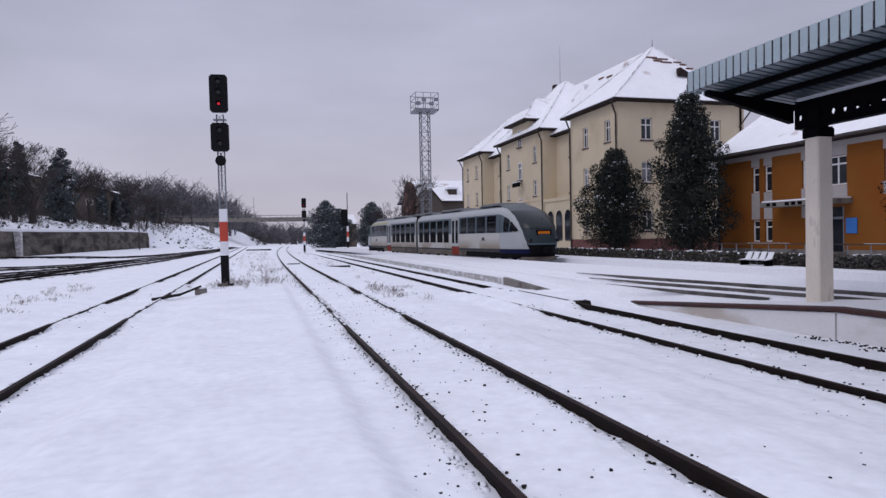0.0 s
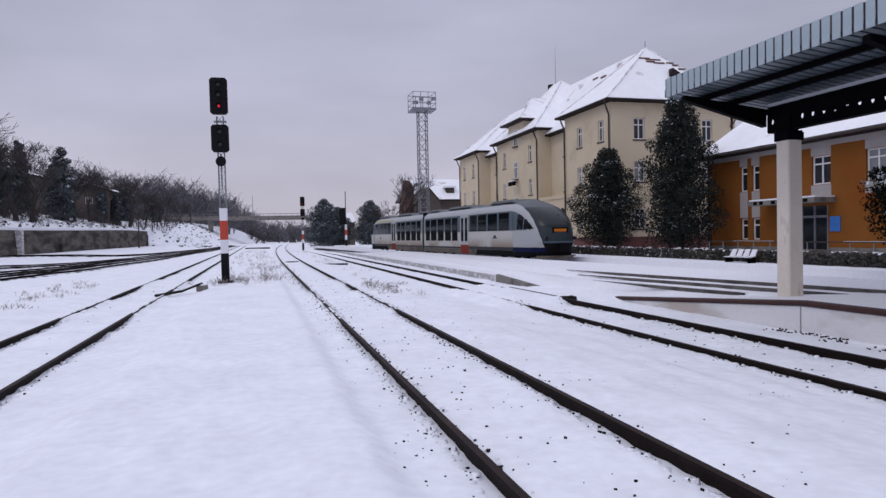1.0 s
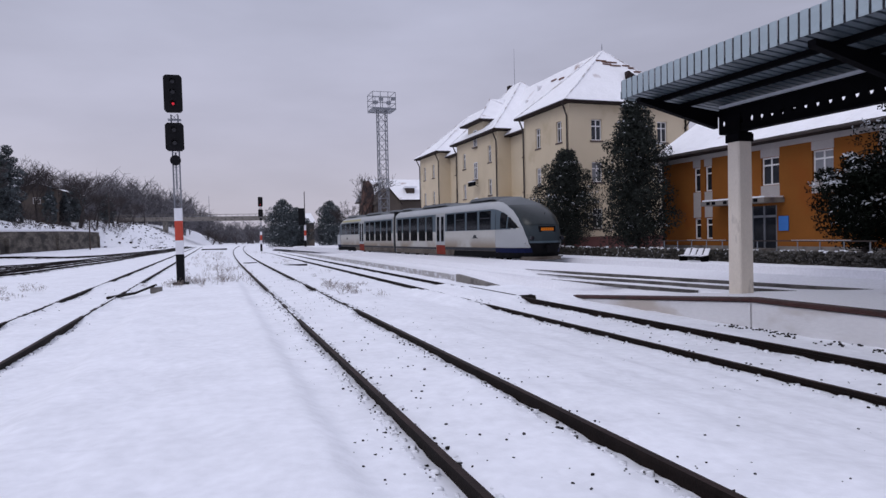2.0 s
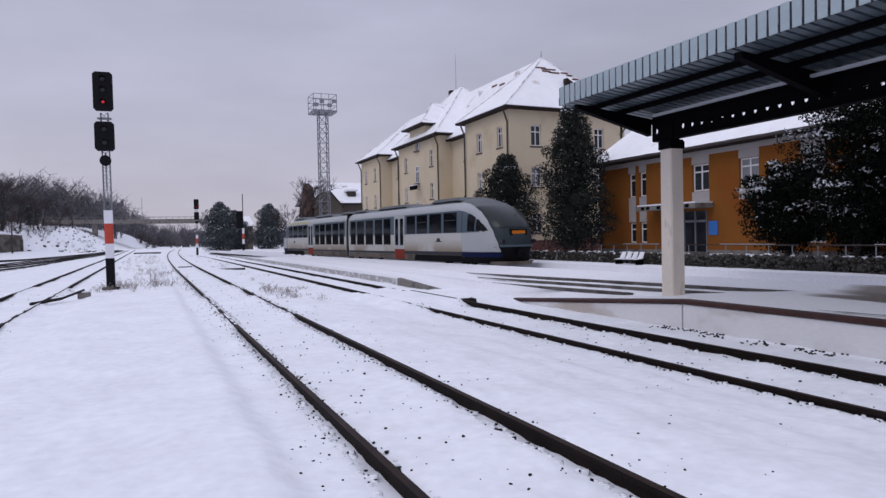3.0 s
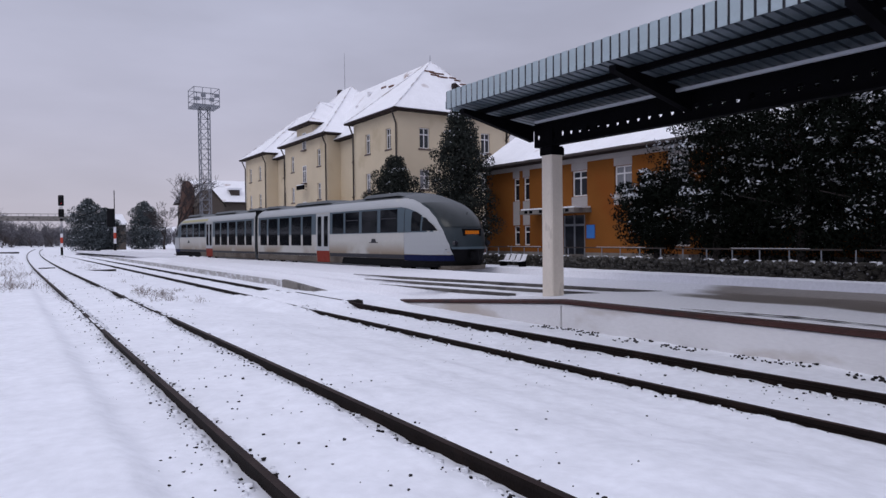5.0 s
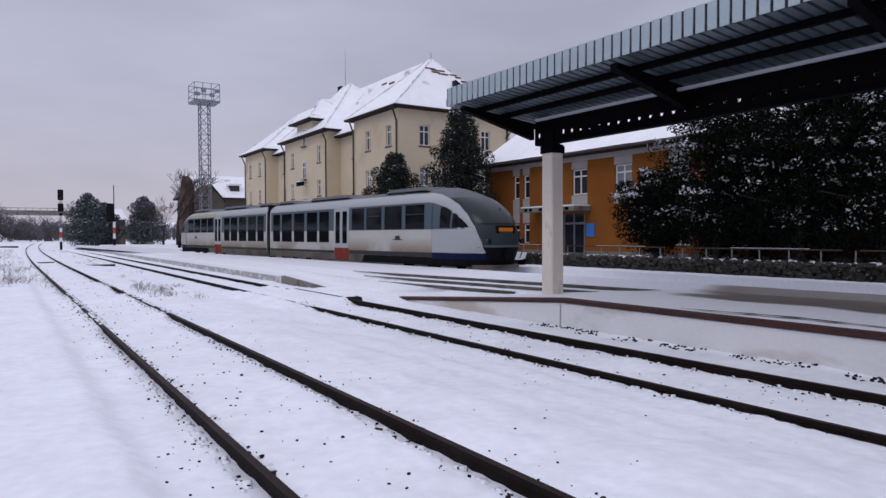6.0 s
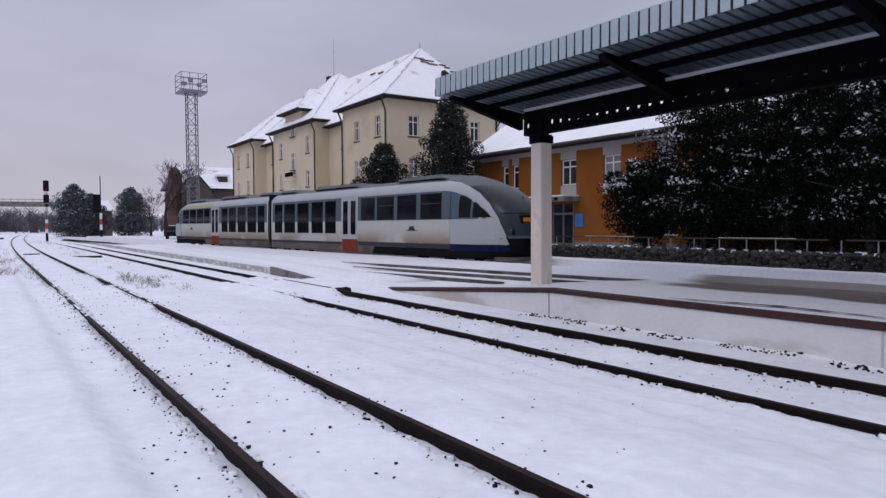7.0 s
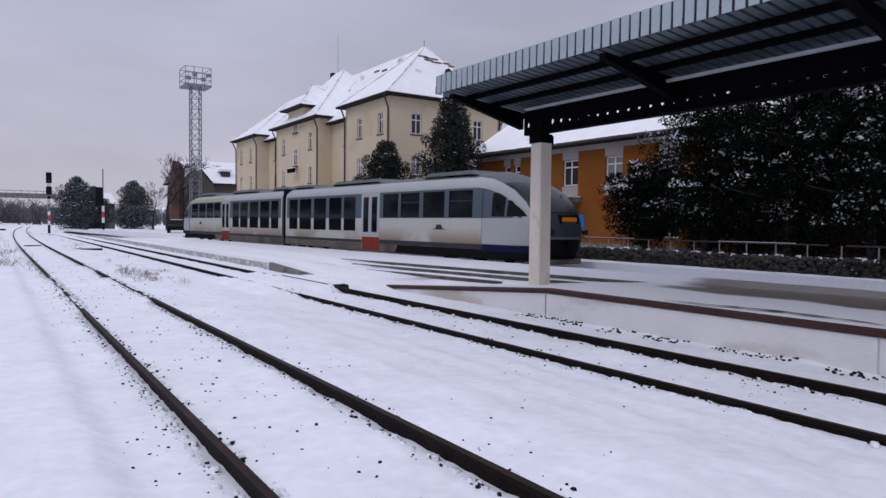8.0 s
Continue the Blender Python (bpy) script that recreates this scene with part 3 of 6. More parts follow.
# rail fastenings: at each sleeper a snow-capped clip with a dark bolt head and a pit behind it
for rail_x, y0, y1 in ((1.66, 3.2, 26), (3.22, 3.2, 26), (7.30, 2.37, 18.4), (8.83, 2.5, 18.4), (-3.21, 6, 18), (-4.76, 8, 18)):
    y = y0
    while y < y1:
        for side in (-1, 1):
            x = rail_x + side * rng.uniform(0.085, 0.105)
            g_ = ground_height(x, y)
            if rng.random() < 0.85:
                pebble(lumps, x, y + rng.uniform(-0.02, 0.02), g_ + 0.022, rng.uniform(0.035, 0.055))
                pebble(sh, x + side * 0.030, y + 0.02 + rng.uniform(-0.02, 0.02), g_ + 0.028, rng.uniform(0.016, 0.024))
            if rng.random() < 0.6:
                pebble(sh, x + side * 0.085, y + rng.uniform(-0.05, 0.05), ground_height(x + side * 0.085, y) + 0.002, rng.uniform(0.010, 0.017))
        y += 0.655
for cx, half, y0, y1, count in ((2.44, 0.78, 3.0, 30, 1500), (8.065, 0.765, 4.0, 19, 700), (-3.985, 0.775, 5, 26, 300)):
    for _ in range(count):
        y = y0 + (y1 - y0) * rng.random() ** 1.6
        x = cx + rng.choice((-1, 1)) * half + rng.choice((-1, 1)) * rng.uniform(0.06, 0.19)
        r = rng.uniform(0.02, 0.06)
        if rng.random() < 0.2:
            pebble(sh, x, y, ground_height(x, y) + r * 0.2, r * 0.55)
        else:
            pebble(lumps, x, y, ground_height(x, y) - r * 0.1, r)
tagged(part("snow_lump", lumps, SNOW, smooth=True), "small lumps of snow heaped against the rails", "snow", kind="stuff")
tagged(part("ballast_stone", sh, STONE), "dark loose ballast stones showing through the snow", "ballast", kind="stuff")

# dark slivers as sleeper shadows in the snow, and timbers at the foot crossing
for x, y, z, turn in ((1.93, 7.85, -0.098, 92), (2.10, 7.30, -0.096, 94), (2.46, 6.95, -0.102, 91)):
    tagged(shared("sleeper", Shape().prism([(-0.016, -0.05), (0.012, -0.20), (0.016, 0.03), (0.004, 0.19), (-0.010, 0.14)], -0.1, 0.006).mesh("sleeper", TIMBER), pose(x, y, z, 0, 0, turn)), "dark timber sliver put in as a sleeper's curved shadow in the snow", "sleeper")
for x, y, half_w, deep in ((5.3, 49.5, 0.95, 0.06), (2.5, 54.3, 0.5, 0.06), (-0.1, 130.0, 2.2, 0.3)):
    b_ = thing("crossing_board", "dark wooden crossing board lying in the snow", "board", pose(x, y, ground_height(x, y)), "crossing boards")
    part("board", Shape().box(-half_w, half_w, -deep, deep, -0.05, 0.035 + deep * 0.6, bevel=0.02), TIMBER, b_)
    part("snow_cap", Shape().box(-half_w + 0.05, half_w - 0.05, -deep + 0.03, deep, 0.035 + deep * 0.6, 0.055 + deep * 0.6, bevel=0.02), SNOW, b_)
plank = thing("crossing_timber", "dark timber wedge at the foot crossing between the rails", "timber", pose(9.02, 19.25, -0.30))
w_ = Shape()
w_.grid([[(-0.17, y, 0.0), (-0.15, y, h), (0.13, y, h * 0.9), (0.17, y, 0.0)] for y, h in ((-0.75, 0.04), (-0.70, 0.22), (-0.2, 0.17), (0.5, 0.07), (0.95, 0.03))])
w_.face([(-0.17, -0.75, 0.0), (-0.15, -0.75, 0.04), (0.13, -0.75, 0.036), (0.17, -0.75, 0.0)])
part("board", w_, TIMBER, plank)
w_ = Shape()
w_.grid([[(-0.10, y, h + 0.004), (0.02, y, h + 0.02), (0.11, y, h * 0.9 + 0.006)] for y, h in ((-0.62, 0.21), (-0.2, 0.172), (0.5, 0.072), (0.9, 0.034))])
part("snow_cap", w_, SNOW, plank, "thin snow")

# ---- the island platform, its wall, kerb and roofed end ----
PX = 10.62


def step_x(y, k):
    """Line of the k-th step up to the railcar's platform (0: the highest)."""
    return (13.55, 12.85, 12.1)[k] + (16 - y) * 0.165


TREADS = (0.31, 0.225, 0.135)
RISE = 0.088


def platform_rows(y):
    """The platform's section at y: (x, z) from its edge to the yard behind the railcar."""
    out = [(edge_x(y) + 0.10 + 0.1 * i, None) for i in range(9)]
    lines = [(step_x(y, 2), TREADS[2], 21.6), (step_x(y, 1), TREADS[1], 23.6), (step_x(y, 0), TREADS[0], 25.4)]
    low = ramp_height(y)
    res = [(x, low) for x, _ in out]
    for x, top, end in lines:
        x = max(x, res[-1][0] + 0.3)
        before = max(low, top - RISE * (1 - smooth_step(end - 1.2, end, y)))
        for f in (0.5, 0.8):
            px, pz = res[-1]
            res.append((px + (x - px) * f, max(low, pz + (before - pz) * f * f)))
        res.append((x - 0.004, before))
        res.append((x + 0.02, max(low, top)))
    side = train_side(y)
    for f in (0.25, 0.5, 0.75):
        last = res[-1][0] if f == 0.25 else last
        res.append((last + 0.01 + (side - 0.15 - last) * f, max(low, 0.31 + 0.16 * f)))
    res += [(side - 0.12, max(low, 0.48)), (side - 0.08, 0.16), (side + 2.95, 0.16), (side + 3.0, 0.47)]
    res += [(side + 3.0 + q, 0.47) for q in (0.5, 1.5, 3, 6, 12, 25)]
    return [(x, z + 0.012 * fbm(x, y, 1.3)) for x, z in res]


def edge_x(y):
    return PX if y < 21 else PX - 0.45 * smooth_step(21, 23, y)


sh = Shape()
ys = spaced([(-30, 3, 3), (3, 32, 0.22), (32, 112, 2)])
sh.grid([[(x, y, z - (0.6 if y > 111 else 0)) for x, z in platform_rows(y)] for y in ys])
plat = tagged(part("platform", sh, PLATFORM, smooth=False), "island platform under trodden snow, wet asphalt where roofed", "platform", kind="structure")
wall = Shape()
wy = spaced([(-30, 11.35, 4.1), (11.35, 20.2, 0.5)])
wall.grid([[(PX, y, ramp_height(y) - 0.10) for y in wy], [(PX, y, -0.9) for y in wy]])
wall.grid([[(PX + 0.3, y, ramp_height(y) - 0.10) for y in wy], [(PX, y, ramp_height(y) - 0.10) for y in wy]])
tagged(part("platform_wall", wall, PLAT_WALL), "whitewashed concrete platform wall with rusty damp stains", "wall", kind="structure")
# wall panels: thin proud slabs between open joints
for i, (a, b) in enumerate(((-12.0, -3.2), (-3.18, 4.43), (4.46, 11.33))):
    s = Shape()
    s.box(PX - 0.035, PX + 0.02, a, b, -0.9, 0.225, bevel=0.01)
    part("panel", s, PLAT_WALL, bpy.data.objects["platform_wall"])
s = Shape()
yy = spaced([(11.37, 19.9, 0.45)])
s.grid([[(PX - 0.03, y, ramp_height(y) - 0.11) for y in yy], [(PX - 0.03, y, -0.9) for y in yy]])
part("panel", s, PLAT_WALL, bpy.data.objects["platform_wall"])
for a, b in ((-30, 11.35), (11.35, 20.1)):
    s = Shape()
    yy = spaced([(a, b, 0.6)])
    ring = [(-0.075, -0.082), (-0.075, -0.025), (-0.05, -0.006), (0.0, 0.006), (0.16, 0.006), (0.16, -0.082)]
    s.grid([[(PX + px, y + (0.008 if b > 12 and y == a else 0), ramp_height(y) + pz) for px, pz in ring + ring[:1]] for y in yy])
    s.face([(PX + px, b, ramp_height(b) + pz) for px, pz in ring])
    tagged(part("kerb_%d" % (1 if b < 12 else 2), s, KERB), "red-brown painted platform kerb with snow behind it", "kerb", kind="structure")
s = Shape()
mid = [(11.15 + 0.16 * math.sin(y * 1.3) + 0.10 * fbm(y, 1, 0.9), y) for y in spaced([(4.6, 8.4, 0.25)])]
s.grid([[(x - w_, y, 0.352), (x + w_, y, 0.352)] for i, (x, y) in enumerate(mid) for w_ in [0.014 + 0.09 * abs(math.sin(i * 1.1)) * math.sin(math.pi * i / (len(mid) - 1))]])
tagged(part("meltwater_streak", s, DARK_CONCRETE), "dark wet streak in the thin snow behind the kerb", "wet streak", kind="structure")
# the far platform's edge
s = Shape()
yy = spaced([(23.2, 30, 0.4), (30, 112, 4)])
s.grid([[(edge_x(y), y, ramp_height(y) + 0.0) for y in yy], [(edge_x(y), y, -0.7) for y in yy]])
s.grid([[(edge_x(y) + 0.14, y, ramp_height(y) + 0.0) for y in yy], [(edge_x(y), y, ramp_height(y) + 0.0) for y in yy]])
tagged(part("platform_wall_far", s, PALE_CONCRETE), "grey concrete edge of the far platform", "wall", kind="structure")
s = Shape()
yy = spaced([(23.4, 28.4, 0.4)])
s.grid([[(edge_x(y) - 0.04, y, ramp_height(y) + 0.05), (edge_x(y) - 0.04, y, -0.55), (edge_x(y) + 0.16, y, -0.55), (edge_x(y) + 0.16, y, ramp_height(y) + 0.05), (edge_x(y) - 0.04, y, ramp_height(y) + 0.05)] for y in yy])
s.face([(edge_x(28.4) + px, 28.4, pz) for px, pz in ((-0.04, -0.55), (-0.04, 0.02), (0.16, 0.02), (0.16, -0.55))])
tagged(part("ramp_edge", s, CONCRETE), "bare dark concrete ramp at the platform's end", "ramp", kind="structure")
# three long steps up to the railcar's platform
for k, (top, y0, y1) in enumerate(((0.31, 8.0, 25.2), (0.225, 9.5, 23.4), (0.135, 15.0, 21.4))):
    s = Shape()
    yy = spaced([(y0, y1, 0.6)])
    ring = [(-0.02, -0.10), (-0.02, -0.010), (-0.01, 0.006), (0.05, 0.008), (0.05, -0.10)]
    s.grid([[(step_x(y, k) + px, y, top + pz * (1 - 0.95 * smooth_step(y1 - 4.0, y1, y))) for px, pz in ring + ring[:1]] for y in yy])
    tagged(part("step_%d" % (k + 1), s, STEP_EDGE_SHADED), "long bare concrete step edge, darkened for shade, between snowy treads", "step", kind="structure")


# ---- platform roof ----
CX, CZ = 9.80, 5.13
roof = thing("platform_roof", "corrugated metal platform roof on a black steel frame", "canopy")
ROOF_END, ROOF_START = 14.9, -8.0


def roof_z(x):
    """Underside of the sheets: falls from the fascia to the gutter line over the posts, then rises."""
    return CZ + 0.06 - 0.115 * (x - CX) if x < 12.6 else CZ + 0.06 - 0.115 * (12.6 - CX) + 0.10 * (x - 12.6)


sheet = Shape()
# the ribs run from the fascia inwards, one to each rib of the fascia
prof = []
y = ROOF_START
while y < ROOF_END - 0.2:
    prof += [(y, 0.0), (y + 0.160, 0.0), (y + 0.172, 0.055), (y + 0.216, 0.055)]
    y += 0.228
xs_ = [CX, 11.0, 12.6, 14.0, 15.6]
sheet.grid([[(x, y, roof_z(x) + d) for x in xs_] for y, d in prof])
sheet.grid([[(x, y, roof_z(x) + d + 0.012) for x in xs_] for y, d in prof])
part("sheeting", sheet, GALV_SHADED, roof, "ribbed galvanised sheets seen from below")
cap = Shape()
cap.grid([[(x, y, roof_z(x) + 0.10 + 0.02 * fbm(x, y, 0.8)) for x in spaced([(CX + 0.05, 15.5, 0.5)])] for y in spaced([(ROOF_START, ROOF_END - 0.03, 0.8)])])
part("snow_cover", cap, SNOW, roof, "even snow layer")
# fascia: broad flat ribs
rib_me = None
y = ROOF_START
s = Shape().box(-0.012, 0.012, 0.0, 0.178, 0.0, 0.46, bevel=0.008)
rib_me = s.mesh("rib", GALV)
gap_me = Shape().box(0.012, 0.03, 0.0, 0.06, 0.0, 0.455).mesh("groove", T_STRIPE)
while y < ROOF_END - 0.2:
    shared("rib", rib_me, pose(CX, y, CZ + rng.uniform(-0.004, 0.004), 0, rng.uniform(-0.7, 0.7), 0), roof)
    shared("groove", gap_me, pose(CX, y + 0.172, CZ), roof)
    y += 0.228
s = Shape()
for i in range(24):
    x = CX + 0.05 + i * 0.235
    s.box(x, x + 0.19, ROOF_END - 0.02, ROOF_END, roof_z(x) - 0.03, roof_z(x) + 0.16)
part("end_trim", s, GALV, roof, "ribbed end flashing")
for y in (14.15, 9.09, 4.74, 0.2, -4.4):
    s = Shape()
    # arm: a tapering beam that rises to both edges
    for xa, xb in ((CX + 0.06, 12.17), (12.17, 15.4)):
        for dy0, dy1, lift in ((-0.085, 0.085, 0.0),):
            ra, rb = (0.12, 0.44) if xb < 13 else (0.14, 0.06)
            a = [(xa, roof_z(xa) - 0.13 - ra), (xb, roof_z(xb) - 0.13 - rb), (xb, roof_z(xb) - 0.135), (xa, roof_z(xa) - 0.135)]
            s.face([(x, y + dy0, z) for x, z in a])
            s.face([(x, y + dy1, z) for x, z in reversed(a)])
            for i in range(4):
                (x0, z0), (x1, z1) = a[i], a[(i + 1) % 4]
                s.face([(x0, y + dy0, z0), (x0, y + dy1, z0), (x1, y + dy1, z1), (x1, y + dy0, z1)])
    part("arm", s, BLACK_STEEL, roof)
for x, drop, w in ((10.55, 0.12, 0.05), (11.35, 0.12, 0.05), (13.3, 0.12, 0.05), (14.4, 0.12, 0.05)):
    part("purlin", Shape().box(x - w, x + w, ROOF_START, ROOF_END - 0.15, roof_z(x) - drop, roof_z(x) - 0.005), BLACK_STEEL, roof)
part("light_trunking", Shape().box(11.62, 11.70, ROOF_START, 13.4, 4.70, 4.76), PALE_PIPE, roof, "pale strip of tubing")
# perforated girder over the posts
g = Shape()
zg0, zg1 = 4.18, 4.78
hole_y = []
y = ROOF_START
while y < 13.9:
    c0, c1, r = y, y + 0.31, 0.078
    cy, cz = (c0 + c1) / 2, 4.43
    ringp = [(cy + r * 0.85 * math.cos(2 * math.pi * i / 8), cz + r * math.sin(2 * math.pi * i / 8)) for i in range(8)]
    outer = [(c1, cz), (c1, zg1), (cy, zg1), (c0, zg1), (c0, cz), (c0, zg0), (cy, zg0), (c1, zg0)]
    for xx in (12.14, 12.20):
        for i in range(8):
            j = (i + 1) % 8
            q = [outer[i], outer[j], ringp[j], ringp[i]]
            g.face([(xx, a, b) for a, b in (q if xx < 12.17 else reversed(q))])
    for i in range(8):
        j = (i + 1) % 8
        g.face([(12.14, *ringp[i]), (12.14, *ringp[j]), (12.20, *ringp[j]), (12.20, *ringp[i])])
    y += 0.31
g.box(12.06, 12.28, ROOF_START, 13.9, zg0 - 0.03, zg0 + 0.01)
g.box(12.06, 12.28, ROOF_START, 13.9, zg1 - 0.01, zg1 + 0.04)
part("girder", g, BLACK_STEEL, roof, "perforated black steel girder")


def roof_post(m, first=False):
    p = thing("roof_post", "cream-painted concrete post with chamfered edges and a black steel cap", "post", m, "posts of the platform roof")
    rows = []
    ring = [(-0.175, -0.205), (0.175, -0.205), (0.205, -0.175), (0.205, 0.175), (0.175, 0.205), (-0.175, 0.205), (-0.205, 0.175), (-0.205, -0.175)]
    s = Shape()
    zs = (0.0, 0.9, 1.8, 2.7, 3.4, 3.8)
    s.grid([[(x * (1.03 - 0.012 * z), y * (1.03 - 0.012 * z), z) for x, y in ring + ring[:1]] for z in zs])
    s.face([(x * 0.98, y * 0.98, 3.8) for x, y in ring])
    part("shaft", s, POST_PAINT, p)
    part("cap", Shape().box(-0.235, 0.235, -0.235, 0.235, 3.79, 3.98, bevel=0.02), BLACK_STEEL, p, "black steel cap plate")
    part("bracket", Shape().box(-0.13, 0.13, -0.16, 0.16, 3.98, 4.5).box(-0.20, 0.20, -0.21, 0.21, 3.97, 4.02), BLACK_STEEL, p)
    return p


first_post = roof_post(pose(12.24, 13.42, 0.12))
copy_thing(first_post, pose(12.17, 4.3, 0.33 - 0.04))
copy_thing(first_post, pose(12.17, -4.8, 0.33 - 0.04))


# ---- buildings ----
def window(parent, origin, along, out, w, h, bars=2, sill=True, pale_pane=False, transom=0.68, depth=0.14):
    """A window in a wall: along is the wall's direction, out its outward normal; origin the lower middle point on the wall's face."""
    o, a, n = Vector(origin), Vector(along), Vector(out)
    rot = Matrix((a.to_4d(), (-n).to_4d(), (0, 0, 1, 0), (0, 0, 0, 1))).transposed()
    rot[3] = (0, 0, 0, 1)
    m = Matrix.Translation(o) @ rot.to_3x3().to_4x4()
    win = new("window")
    win.parent = parent
    win.matrix_basis = m
    key = (round(w, 2), round(h, 2), bars, pale_pane, transom)
    if key not in WINDOW_MESHES:
        f = Shape()
        t = 0.075
        f.box(-w / 2, -w / 2 + t, 0.02, 0.09, 0, h).box(w / 2 - t, w / 2, 0.02, 0.09, 0, h)
        f.box(-w / 2 + t, w / 2 - t, 0.02, 0.09, 0, t).box(-w / 2 + t, w / 2 - t, 0.02, 0.09, h - t, h)
        for i in range(1, bars):
            x = -w / 2 + w * i / bars
            f.box(x - t / 2, x + t / 2, 0.021, 0.089, t, h - t)
        if transom:
            f.box(-w / 2 + t, w / 2 - t, 0.015, 0.09, h * transom - t / 2, h * transom + t / 2)
        pane = Shape().box(-w / 2 + 0.03, w / 2 - 0.03, 0.055, 0.065, 0.03, h - 0.03)
        sl = Shape().box(-w / 2 - 0.12, w / 2 + 0.12, -0.14, 0.06, -0.14, -0.01, bevel=0.01)
        snow = Shape().box(-w / 2 - 0.10, w / 2 + 0.10, -0.12, 0.0, -0.009, 0.03, bevel=0.02)
        WINDOW_MESHES[key] = (f.mesh("window_frame", FRAME_WHITE), pane.mesh("pane", CURTAIN_SKY if pale_pane else GLASS), sl.mesh("window_sill", SILL), snow.mesh("snow", SNOW))
    fm, pm, sm, nm = WINDOW_MESHES[key]
    for nme, me in (("window_frame", fm), ("pane", pm)) + ((("window_sill", sm),) if sill else ()):
        shared(nme, me, Matrix(), win)
    return win


WINDOW_MESHES = {}


def wall_with_holes(shape, origin, along, length, z0, z1, holes, thick=0.3, mat=0, out=(0, 0, 0)):
    """A wall face from origin along a direction with rectangular holes (a0, a1, b0, b1), with reveals going inwards."""
    o, a, n = Vector(origin), Vector(along), Vector(out)
    cuts_a = sorted({0.0, length, *[v for h in holes for v in h[:2]]})
    cuts_z = sorted({z0, z1, *[v for h in holes for v in h[2:]]})
    for i in range(len(cuts_a) - 1):
        for j in range(len(cuts_z) - 1):
            am, zm = (cuts_a[i] + cuts_a[i + 1]) / 2, (cuts_z[j] + cuts_z[j + 1]) / 2
            if any(h[0] < am < h[1] and h[2] < zm < h[3] for h in holes):
                continue
            pts = [(cuts_a[i], cuts_z[j]), (cuts_a[i + 1], cuts_z[j]), (cuts_a[i + 1], cuts_z[j + 1]), (cuts_a[i], cuts_z[j + 1])]
            shape.face([o + a * u + Vector((0, 0, v)) for u, v in pts], mat)
    for h0, h1, b0, b1 in holes:
        c = [(h0, b0), (h1, b0), (h1, b1), (h0, b1)]
        for i in range(4):
            (u0, v0), (u1, v1) = c[i], c[(i + 1) % 4]
            p, q = o + a * u0 + Vector((0, 0, v0)), o + a * u1 + Vector((0, 0, v1))
            shape.face([p, q, q - n * thick, p - n * thick], mat)


station = thing("station_building", "three-storey yellow stucco station building with snowy hipped roofs", "building")
FLOORS = ((2.0, 3.5), (5.5, 7.0), (8.62, 10.2))
EZ = 11.4
GZ = 0.45


def facade(x, y0, y1, win_at, top=EZ, floors=FLOORS, w=0.85, windows=True):
    """A stretch of front wall that faces the tracks, from y0 to y1, with a column of windows at each y."""
    s = Shape()
    holes = [(yc - y0 - w / 2, yc - y0 + w / 2, b0, b1) for yc in win_at for b0, b1 in floors]
    wall_with_holes(s, (x, y0, 0), (0, 1, 0), y1 - y0, GZ + 0.95, top, holes, 0.22, 0, (-1, 0, 0))
    s.box(x - 0.06, x + 0.3, y0 - 0.0, y1, GZ - 0.3, GZ + 0.95, 1)
    s.box(x - 0.07, x + 0.02, y0, y1, 5.02, 5.22, 2)
    part("wall", s, [STUCCO, PLINTH, BELT], station)
    for i, yc in enumerate(win_at):
        for j, (b0, b1) in enumerate(floors):
            window(station, (x + 0.10, yc, b0), (0, -1, 0), (-1, 0, 0), w, b1 - b0, pale_pane=(i * 3 + j * 2) % 5 in (0, 1, 3))


def side_wall(x0, x1, y, top=EZ, win_at=(), face=-1):
    s = Shape()
    w = 0.9
    holes = [(xc - x0 - w / 2, xc - x0 + w / 2, b0, b1) for xc in win_at for b0, b1 in FLOORS]
    wall_with_holes(s, (x0, y, 0), (1, 0, 0), x1 - x0, GZ + 0.95, top, holes, 0.22, 0, (0, face, 0))
    if face < 0:
        s.box(x0, x1, y - 0.06, y + 0.3, GZ - 0.3, GZ + 0.95, 1)
        s.box(x0, x1, y - 0.05, y + 0.02, 5.02, 5.22, 2)
    part("wall", s, [STUCCO, PLINTH, BELT], station)
    for xc in win_at:
        for j, (b0, b1) in enumerate(FLOORS):
            window(station, (xc, y + 0.10, b0), (1, 0, 0), (0, -1, 0), w, b1 - b0, pale_pane=j == 1)


facade(25.0, 44.4, 52.0, (45.92, 49.42))
facade(26.3, 52.0, 57.6, (54.6,), top=10.8)
facade(25.0, 57.6, 68.6, (59.6, 66.45), top=11.35)
facade(25.0 - 0.02, 61.0, 65.1, (), top=12.8, floors=())
facade(26.3, 68.6, 74.6, (72.4,), top=10.8)
facade(25.0, 74.6, 82.35, (77.0, 80.5))
side_wall(25.0, 35.7, 44.4, win_at=(27.35, 33.2))
side_wall(25.0, 26.3, 52.0, face=1)
side_wall(25.0, 26.3, 57.6)
side_wall(25.0, 26.3, 68.6, face=1)
side_wall(25.0, 26.3, 74.6)
side_wall(25.0, 35.3, 82.35, face=1)
s = Shape().box(35.3, 35.5, 44.4, 82.35, GZ - 0.3, EZ)
part("wall", s, STUCCO, station)
# stair windows of the middle block stand between the floors
for b0, b1 in ((7.25, 8.95), (10.5, 12.15), (4.0, 5.4)):
    window(station, (24.885, 63.05, b0), (0, -1, 0), (-1, 0, 0), 0.85, b1 - b0)
